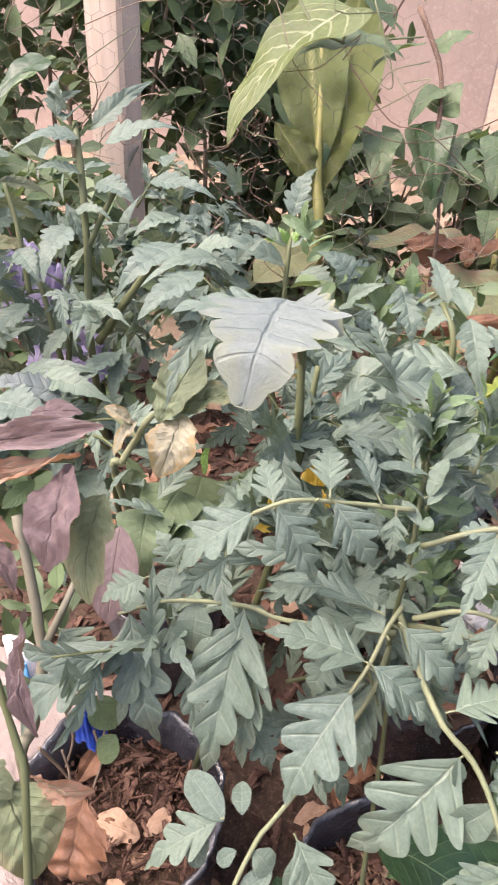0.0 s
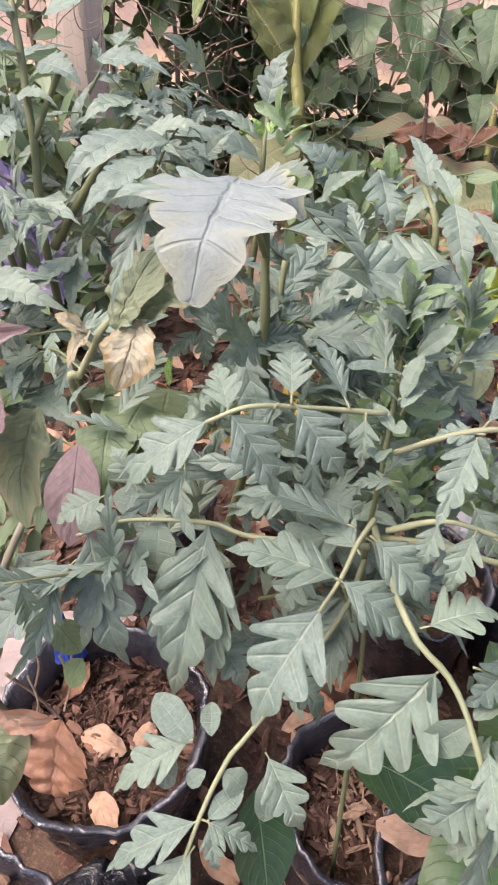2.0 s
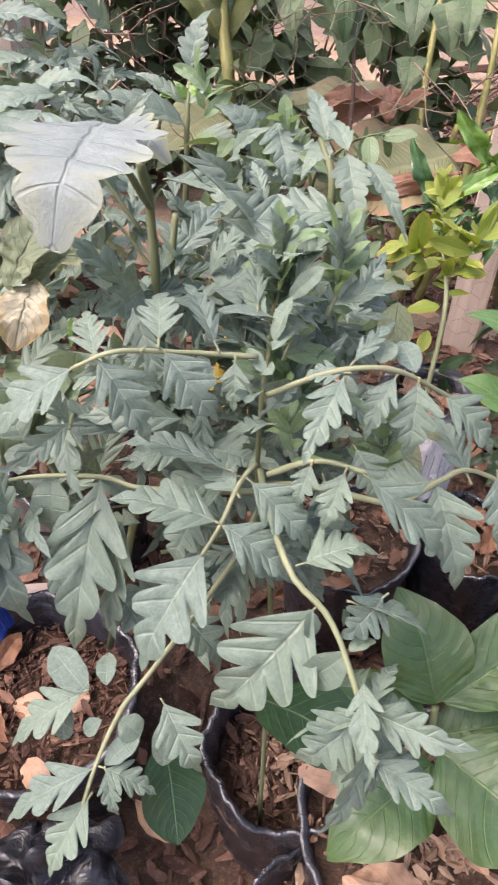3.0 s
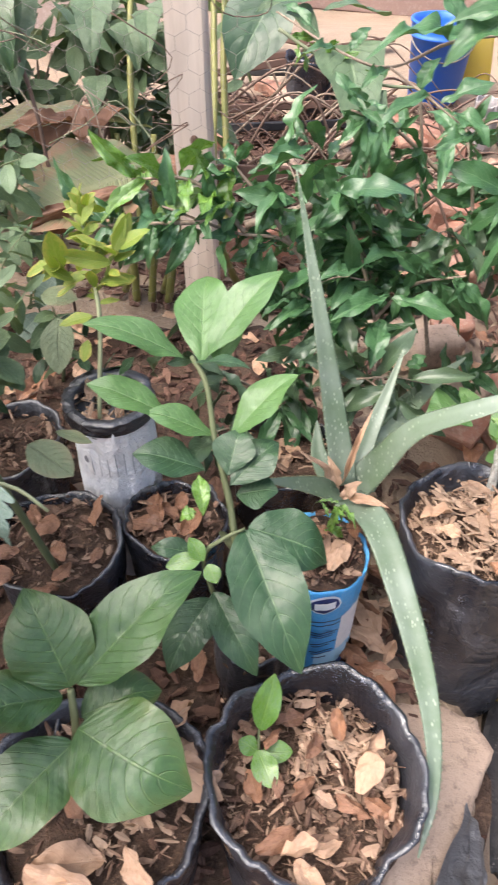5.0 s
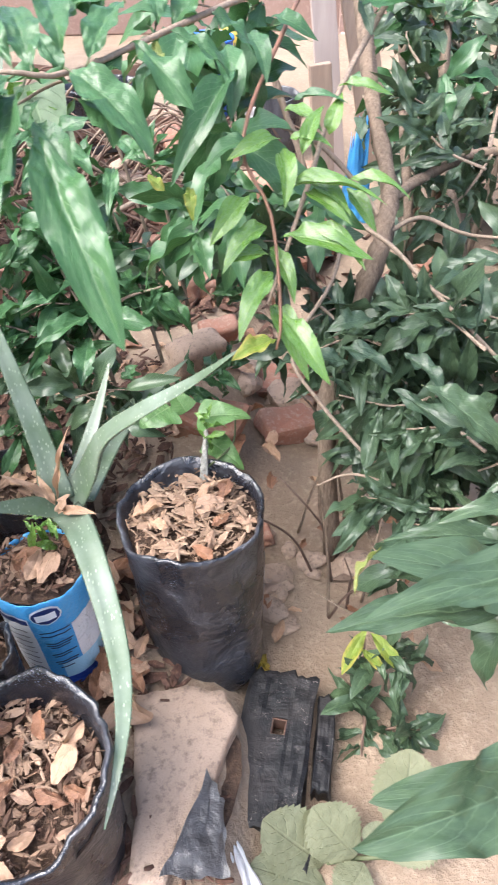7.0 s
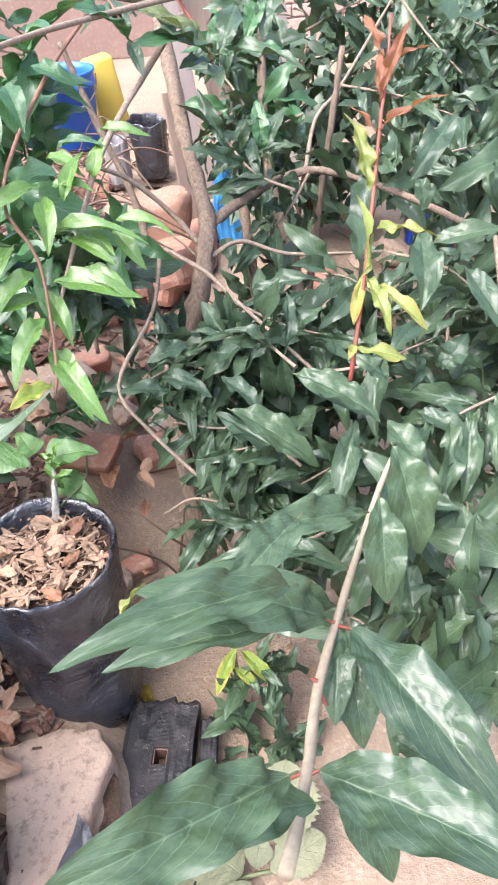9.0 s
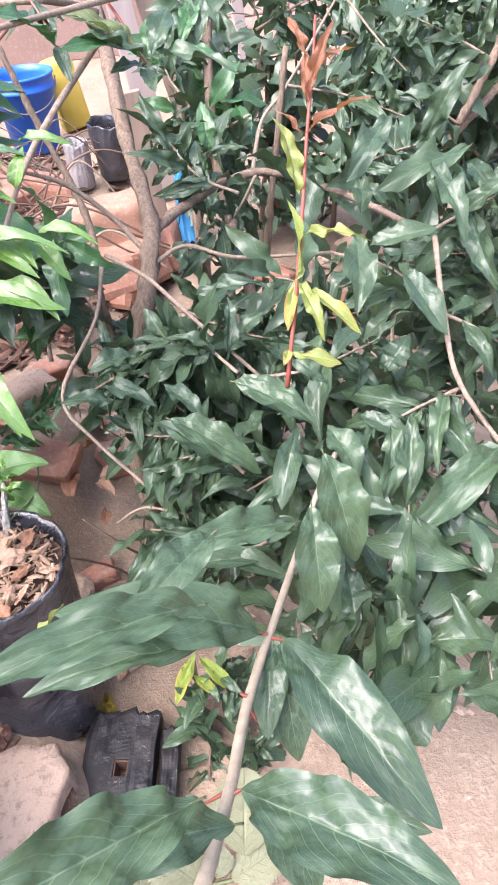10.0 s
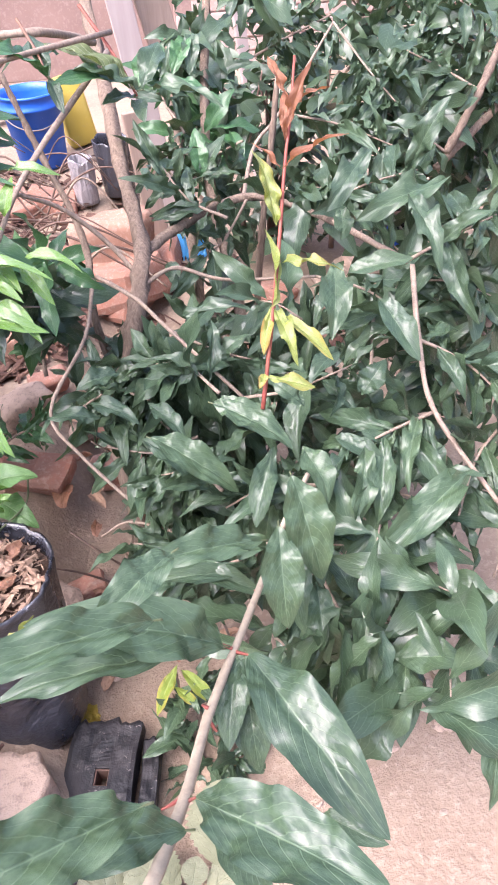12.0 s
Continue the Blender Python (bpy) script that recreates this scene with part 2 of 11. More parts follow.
M = {
    "tomato": leaf_material("tomato_leaf", (0.114, 0.165, 0.135), (0.07, 0.11, 0.09), (0.32, 0.38, 0.29), rough=0.48, veins=4, slant=0.0, strength=0.34, relief=0.45, pleat=0.5, thin=0.18, vary=0.55, spec=0.45, wide=0.042, cells=0.12),
    # Pale grey also puts the big top leaf's glare into its colour.
    "tomato_pale": leaf_material("tomato_pale_leaf", (0.14, 0.172, 0.165), (0.115, 0.148, 0.142), (0.22, 0.25, 0.22), rough=0.5, veins=4, slant=0.0, strength=0.18, relief=0.6, thin=0.06, spec=0.35, tip=(0.24, 0.26, 0.15), wide=0.06, cells=0.14),
    "wilted": leaf_material("wilted_leaf", (0.14, 0.18, 0.1), (0.09, 0.125, 0.07), (0.3, 0.31, 0.2), rough=0.6, veins=8, slant=0.9, strength=0.25, relief=0.9, thin=0.2, tip=(0.2, 0.19, 0.11)),
    "cream": leaf_material("bleached_leaf", (0.31, 0.3, 0.235), (0.22, 0.225, 0.16), (0.38, 0.36, 0.28), rough=0.6, veins=8, slant=0.9, strength=0.25, relief=0.9, thin=0.2, tip=(0.34, 0.25, 0.12)),
    "purple": leaf_material("purple_leaf", (0.17, 0.118, 0.122), (0.1, 0.07, 0.077), (0.27, 0.21, 0.2), rough=0.5, veins=8, slant=0.9, strength=0.25, relief=0.7, thin=0.2, tip=(0.26, 0.2, 0.2)),
    "orange": leaf_material("orange_leaf", (0.3, 0.14, 0.095), (0.16, 0.165, 0.11), (0.3, 0.25, 0.15), rough=0.6, veins=8, slant=0.9, strength=0.25, thin=0.2, tip=(0.36, 0.13, 0.09)),
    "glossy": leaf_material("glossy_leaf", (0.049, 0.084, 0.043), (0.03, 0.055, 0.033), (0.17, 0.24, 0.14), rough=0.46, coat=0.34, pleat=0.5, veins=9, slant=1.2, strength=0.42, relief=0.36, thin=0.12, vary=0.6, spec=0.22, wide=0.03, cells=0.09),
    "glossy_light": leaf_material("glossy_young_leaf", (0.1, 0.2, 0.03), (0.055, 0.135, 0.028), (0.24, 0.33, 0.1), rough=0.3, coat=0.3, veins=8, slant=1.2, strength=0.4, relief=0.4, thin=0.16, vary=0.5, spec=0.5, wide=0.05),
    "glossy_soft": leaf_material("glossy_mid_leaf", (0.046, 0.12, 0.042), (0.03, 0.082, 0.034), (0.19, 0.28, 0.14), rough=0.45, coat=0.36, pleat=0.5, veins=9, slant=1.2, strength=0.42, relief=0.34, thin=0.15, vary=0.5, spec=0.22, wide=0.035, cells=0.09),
    "yellow": leaf_material("yellow_shoot_leaf", (0.2, 0.24, 0.045), (0.13, 0.18, 0.035), (0.38, 0.38, 0.12), rough=0.33, coat=0.2, veins=8, slant=1.2, thin=0.2, tip=(0.36, 0.2, 0.05)),
    "red": leaf_material("red_shoot_leaf", (0.27, 0.12, 0.06), (0.19, 0.07, 0.04), (0.32, 0.18, 0.1), rough=0.4, veins=8, slant=1.2, thin=0.3),
    "broad": leaf_material("broad_leaf", (0.04, 0.092, 0.022), (0.025, 0.064, 0.017), (0.14, 0.22, 0.08), rough=0.36, veins=8, slant=0.9, strength=0.5, relief=0.6, pleat=0.8, thin=0.12, vary=0.2, spec=0.5, wide=0.03, cells=0.05, coat=0.15, tip=(0.07, 0.1, 0.02)),
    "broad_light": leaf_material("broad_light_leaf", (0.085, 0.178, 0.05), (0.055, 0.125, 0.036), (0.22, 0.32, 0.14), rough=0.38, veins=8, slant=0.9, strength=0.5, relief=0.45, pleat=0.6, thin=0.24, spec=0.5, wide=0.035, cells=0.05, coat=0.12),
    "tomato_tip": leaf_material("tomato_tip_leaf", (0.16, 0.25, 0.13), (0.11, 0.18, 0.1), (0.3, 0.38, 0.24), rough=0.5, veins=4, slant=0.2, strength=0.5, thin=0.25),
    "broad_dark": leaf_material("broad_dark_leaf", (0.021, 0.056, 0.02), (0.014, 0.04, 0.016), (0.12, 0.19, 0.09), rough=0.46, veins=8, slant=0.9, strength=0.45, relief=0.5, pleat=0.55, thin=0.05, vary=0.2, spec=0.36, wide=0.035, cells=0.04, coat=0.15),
    "lime": leaf_material("lime_leaf", (0.14, 0.22, 0.025), (0.19, 0.23, 0.035), (0.34, 0.38, 0.1), rough=0.38, veins=8, slant=1.2, strength=0.4, thin=0.25, vary=0.5, tip=(0.38, 0.32, 0.07)),
    "wild": leaf_material("wild_leaf", (0.1, 0.155, 0.075), (0.06, 0.1, 0.05), (0.16, 0.23, 0.11), rough=0.5, veins=8, strength=0.4, relief=0.6, thin=0.2, vary=0.4),
    "back": leaf_material("underside_leaf", (0.12, 0.16, 0.055), (0.085, 0.125, 0.045), (0.42, 0.46, 0.28), rough=0.45, veins=8, slant=0.9, strength=1.0, relief=1.0, thin=0.3, wide=0.045, bold=1.9),
    "pleat": leaf_material("pleated_leaf", (0.13, 0.165, 0.05), (0.085, 0.125, 0.04), (0.28, 0.29, 0.1), rough=0.5, veins=30, slant=1.6, strength=0.6, relief=1.0, thin=0.3, wide=0.12, pleat=1.2),
    "mint": leaf_material("toothed_leaf", (0.15, 0.16, 0.092), (0.11, 0.122, 0.07), (0.21, 0.225, 0.135), rough=0.55, veins=7, slant=0.9, strength=0.4, relief=0.6, thin=0.15, cells=0.12),
    "dry": leaf_material("dry_leaf", (0.23, 0.115, 0.066), (0.13, 0.062, 0.036), (0.32, 0.19, 0.11), rough=0.5, veins=8, strength=0.3, relief=0.5, thin=0.1, vary=0.6),
    "dry_pale": leaf_material("pale_dry_leaf", (0.38, 0.25, 0.17), (0.29, 0.18, 0.118), (0.45, 0.325, 0.22), rough=0.6, veins=8, strength=0.2, relief=0.5, thin=0.1, vary=0.5),
    "banana": leaf_material("drying_banana_leaf", (0.14, 0.175, 0.085), (0.18, 0.18, 0.09), (0.28, 0.28, 0.15), rough=0.55, veins=34, slant=0.5, strength=0.35, relief=0.8, thin=0.2, tip=(0.26, 0.15, 0.09), wide=0.08),
    "stem": bark_material("green_stem", (0.085, 0.105, 0.045), (0.13, 0.145, 0.075), 40, 0.6, 0.3),
    "stem_pale": bark_material("pale_stem", (0.22, 0.235, 0.14), (0.17, 0.2, 0.11), 40, 0.6, 0.3),
    "stem_grey": bark_material("grey_green_stem", (0.2, 0.19, 0.14), (0.14, 0.135, 0.095), 40, 0.7, 0.4),
    "stem_yellow": bark_material("yellow_cane", (0.24, 0.23, 0.075), (0.16, 0.17, 0.05), 25, 0.45, 0.3),
    "bark": bark_material("shrub_bark", (0.3, 0.225, 0.165), (0.1, 0.072, 0.052), 230, 0.9, 1.0, (1, 1, 0.16)),
    "twig": bark_material("pale_twig", (0.36, 0.28, 0.21), (0.17, 0.125, 0.09), 210, 0.75, 0.7, (1, 1, 0.3)),
    "twig_tan": bark_material("tan_twig", (0.36, 0.305, 0.215), (0.25, 0.2, 0.14), 160, 0.7, 0.3, (1, 1, 0.3)),
    "lichen": bark_material("lichened_bark", (0.4, 0.4, 0.36), (0.12, 0.105, 0.085), 160, 0.9, 1.0, (1, 1, 1)),
    "twig_dark": bark_material("dark_twig", (0.12, 0.08, 0.06), (0.2, 0.13, 0.1), 55),
    "twig_red": bark_material("red_shoot", (0.27, 0.06, 0.045), (0.2, 0.08, 0.05), 50, 0.45, 0.2),
    "twig_brown": bark_material("brown_shoot", (0.24, 0.12, 0.08), (0.17, 0.1, 0.06), 50, 0.5, 0.3),
    "post": bark_material("weathered_post", (0.68, 0.57, 0.48), (0.5, 0.4, 0.32), 30, 0.8, 0.5, (1, 1, 0.06)),
    "plank": bark_material("old_plank", (0.36, 0.27, 0.21), (0.22, 0.16, 0.12), 25, 0.85, 0.6, (1, 1, 0.08)),
    "beam": bark_material("brown_beam", (0.15, 0.085, 0.06), (0.1, 0.06, 0.045), 25, 0.8, 0.6, (0.1, 1, 1)),
    "tarred": film_material("tarred_wood", (0.007, 0.007, 0.0085), (0.3, 0.26, 0.24), 0.5, 12, 0.35, 0.32, 0.3),
    "earth": rough_material("bare_earth", (0.3, 0.226, 0.163), (0.23, 0.168, 0.12), (0.38, 0.298, 0.22), 4.5, 0.92, 1.0, 60, dist=0.014),
    "soil": rough_material("potting_soil", (0.055, 0.036, 0.026), (0.1, 0.062, 0.042), (0.16, 0.1, 0.065), 25, 0.95, 1.0, 160, dist=0.008),
    # Soil tone includes the shade between the plants.
    "litter_soil": rough_material("litter_soil", (0.042, 0.027, 0.02), (0.082, 0.052, 0.035), (0.15, 0.096, 0.066), 18, 0.95, 1.0, 120, dist=0.008),
    "chips": rough_material("wood_chips", (0.055, 0.027, 0.018), (0.16, 0.08, 0.05), (0.42, 0.29, 0.2), 30, 0.8, 0.5, 120, island=0.85),
    # Darker than the other mulch: shade inside the pots is in the colour.
    "chips_red": rough_material("red_chips", (0.032, 0.015, 0.011), (0.08, 0.037, 0.025), (0.22, 0.13, 0.092), 30, 0.8, 0.5, 120, island=0.6),
    "chips_pale": rough_material("pale_chips", (0.17, 0.105, 0.068), (0.31, 0.205, 0.138), (0.44, 0.325, 0.23), 30, 0.8, 0.5, 120, island=0.6),
    "slab": rough_material("sandy_concrete", (0.4, 0.3, 0.23), (0.34, 0.25, 0.19), (0.17, 0.13, 0.105), 9, 0.92, 0.9, 70, dist=0.008),
    "rock": rough_material("pinkish_rock", (0.33, 0.2, 0.14), (0.27, 0.145, 0.1), (0.4, 0.285, 0.225), 7, 0.92, 0.9, 60, dist=0.008),
    "brick": rough_material("old_brick", (0.33, 0.15, 0.1), (0.26, 0.155, 0.115), (0.4, 0.28, 0.22), 14, 0.9, 0.7, 70),
    "plaster": rough_material("pinkish_plaster", (0.32, 0.222, 0.187), (0.25, 0.17, 0.145), (0.38, 0.285, 0.25), 2.5, 0.92, 0.5, 40),
    # Bluish dust tone doubles as sky sheen painted onto the black plastic.
    "black_film": film_material("black_film", (0.011, 0.0115, 0.016), (0.29, 0.3, 0.345), 0.26, 9, 0.8, 0.38, 1.0),
    "white_film": film_material("white_film", (0.88, 0.87, 0.88), (0.6, 0.55, 0.5), 0.4, 16, 0.9, 0.25),
    "blue_film": film_material("blue_film", (0.09, 0.4, 0.78), (0.3, 0.55, 0.75), 0.3, 14, 0.5, 0.2),
    "purple_film": film_material("purple_film", (0.27, 0.24, 0.4), (0.4, 0.37, 0.48), 0.28, 14, 0.8, 0.4),
    "scrap_film": film_material("grey_black_film", (0.11, 0.108, 0.112), (0.36, 0.35, 0.35), 0.3, 16, 0.5, 0.6, 0.9),
    "grey_film": film_material("dusty_grey_film", (0.3, 0.28, 0.28), (0.42, 0.38, 0.36), 0.35, 14, 0.8, 0.6),
    "deep_blue": film_material("deep_blue_film", (0.015, 0.07, 0.45), (0.1, 0.2, 0.5), 0.35, 12, 0.4, 0.3),
    "plaster_pale": rough_material("pale_pink_plaster", (0.5, 0.39, 0.335), (0.41, 0.315, 0.27), (0.56, 0.46, 0.41), 2.5, 0.92, 0.5, 40),
    "yellow_plastic": film_material("yellow_plastic", (0.62, 0.47, 0.07), (0.5, 0.4, 0.16), 0.45, 5, 0.15, 0.6),
    "blue_plastic": film_material("blue_plastic", (0.02, 0.13, 0.6), (0.15, 0.25, 0.5), 0.4, 5, 0.1, 0.3),
    "wire": film_material("galvanised_wire", (0.24, 0.2, 0.17), (0.3, 0.24, 0.19), 0.5, 30, 0.2, 0.5),
}


def aloe_material():
    k = Nodes("aloe_skin")
    co = k.coords("Object")
    f = k.noise(14, 4, 0.6, vec=co)
    vo = k.n("ShaderNodeTexVoronoi")
    mp = k.n("ShaderNodeMapping")
    k.set(mp, 0, co), k.set(mp, 3, (1.0, 0.45, 0.45))
    k.set(vo, "Scale", 190.0), k.set(vo, "Vector", mp.outputs[0])
    spots = k.math("MULTIPLY", k.ramp(vo.outputs[0], 0.3, 0.16), k.ramp(k.noise(30, 3, vec=co), 0.44, 0.58))
    col = k.mix(k.ramp(f, 0.35, 0.65), (0.082, 0.122, 0.068), (0.15, 0.19, 0.142))
    col = k.mix(k.math("MULTIPLY", spots, 0.5), col, (0.42, 0.47, 0.36))
    k.bump(f, 0.2, 0.002)
    return k.done(col, 0.42, 0.5)


M["aloe"] = aloe_material()


# ---- leaf shapes: base at the origin, tip at (0, 1, 0), face up, width 1 ----
def leaf_shape(name, profile, rows=12, across=4, fold=0.1, bend=0.2, wave=0.0, waves=3, shear=0.0, twist=0.0, seed=0, ruffle=0.0, edge=0.0, quilt=0.0, veins=8, slant=0.9, stretch=1.0, hook=0.0):
    """One leaf blade. quilt: how far it bulges between its side veins; hook: how far the tip turns down."""
    bm = bmesh.new()
    uvl = bm.loops.layers.uv.new("UVMap")
    tab = {}
    grid = []
    for i in range(rows + 1):
        v = i / rows
        w = max(profile(v), 0.004)
        row = []
        for j in range(across + 1):
            s = 2 * j / across - 1
            x = s * w * (1 + edge * math.sin(waves * 8.2 * v + (2.1 if s > 0 else 0.4) + seed * 1.7))
            y = v + shear * abs(s) * w
            z = fold * 0.42 * (abs(x) * 1.2) ** 1.15 - bend * (y * y) * 0.55 - hook * max(0, y - 0.7) ** 2 * 4
            z += wave * abs(s) ** 1.5 * math.sin(waves * 2 * math.pi * v + (1.3 if s > 0 else 0) + seed) * min(1, 6 * v) * min(1, 5 * (1 - v) + 0.2)
            z += ruffle * noise.noise(Vector((x * 7 + seed * 9.1, y * 9, seed)))
            ph = veins * (v * stretch - slant * 0.34 * abs(s) ** 1.3 + 0.01)
            z += quilt * abs(math.sin(math.pi * (ph - 0.5))) ** 0.7 * min(1, 7 * abs(s)) * (1 - 0.7 * abs(s) ** 3) * min(1, 5 * v, 4 * (1 - v))
            tw = twist * (v - 0.4)
            x, z = x * math.cos(tw) - z * math.sin(tw), x * math.sin(tw) + z * math.cos(tw)
            vert = bm.verts.new((x, y, z))
            tab[vert] = ((s + 1) / 2, v * stretch)
            row.append(vert)
        grid.append(row)
    # chord from base to tip becomes the y axis
    mid = across // 2
    b, t = grid[0][mid].co.copy(), grid[-1][mid].co.copy()
    d = t - b
    ang = math.atan2(d.z, d.y)
    m = Matrix.Rotation(-ang, 4, "X")
    for vert in bm.verts:
        co = m @ (vert.co - b)
        vert.co = (co.x, co.y / d.length, co.z / d.length)
    grid_faces(bm, grid)
    for f in bm.faces:
        for lo in f.loops:
            lo[uvl].uv = tab[lo.vert]
    return to_mesh(name, bm, None)


def lance(v):
    """Long blade, widest past the middle, narrow at the base."""
    return 0.5 * math.sin(math.pi * v ** 1.16) ** 0.86 if 0 < v < 1 else 0


def oblong(v):
    """Long sides, wedge base, short acute end."""
    return 0.5 * math.sin(math.pi * v ** 1.06) ** 0.76 if 0 < v < 1 else 0


def obovate(v):
    return 0.5 * math.sin(math.pi * v ** 1.2) ** 0.85 if 0 < v < 1 else 0


def elliptic(v):
    """Broad blade with a short drawn-out point."""
    return 0.5 * math.sin(math.pi * v ** 1.04) ** 0.62 * (1 - 0.35 * max(0, v - 0.88) / 0.12) if 0 < v < 1 else 0


def heart(v):
    return 0.5 * min(1, (v / 0.16)) ** 0.5 * (1 - max(0, v - 0.2) / 0.8) ** 0.62 if v < 1 else 0


def oval(v):
    return 0.5 * math.sin(math.pi * v) ** 0.7 if 0 < v < 1 else 0


def lobed(depth, n, sharp, tip=0.9, teeth=0.0):
    """Deep rounded lobes near the base, shallower ones towards a pointed end."""
    def f(v):
        if v <= 0.0 or v >= 1:
            return 0
        env = 0.5 * min(1, v / 0.14) ** 0.7 * (1 - max(0, v - 0.22) / 0.78) ** tip
        q = (v * n) % 1.0
        lobe = 1 - depth * (abs(2 * q - 1) ** sharp) * (1 - 0.72 * v)
        return env * lobe * (1 - teeth * ((v * n * 3) % 1.0))
    return f


def toothed(base, n, d):
    def f(v):
        return base(v) * (1 - d * ((v * n) % 1.0)) if 0 < v < 1 else 0
    return f


def torn(seed):
    """A dead leaf's outline with pieces broken off."""
    def f(v):
        return 0.5 * max(0.0, math.sin(math.pi * v)) ** 0.6 * (0.88 + 0.32 * noise.noise(Vector((v * 2.6, seed * 5.1, 2)))) if 0 < v < 1 else 0
    return f


def wavy(name, rows, across, amount):
    """Long leathery leaves with rippled margins and turned-down tips."""
    kinds = ((0.5, 0.35, 1.0, 2.3, 0.3, 0.5), (0.3, 0.6, 1.3, 1.8, -0.5, 0.2), (0.6, 0.2, 0.8, 2.7, 0.5, 0.8), (0.4, 0.8, 1.2, 2.1, 0.3, 0.3), (0.5, 0.45, 1.1, 3.0, -0.4, 0.9), (0.3, 0.65, 1.4, 2.4, 0.6, 0.4), (0.6, 0.95, 0.9, 1.6, -0.6, 0.1))
    return [leaf_shape(name, lance, rows, across, f, b, amount * w, q, 0.0, tw, s, 0.03, 0.05, 0.02, 9, 1.2, 1.0, hk) for s, (f, b, w, q, tw, hk) in enumerate(kinds)]


def pinnate(name, kinds, rows, across, sharp, shear, tip, ruffle, quilt, teeth=0.0):
    """Lobed blades whose side veins run out into the lobes."""
    return [leaf_shape(name, lobed(d, n, sharp, tip, teeth), rows, across, 0.3, b, 0.02, 2, shear, tw, s, ruffle, 0.05, quilt, 4, 0.0, n / 4, h) for s, (d, n, b, tw, h) in enumerate(kinds)]


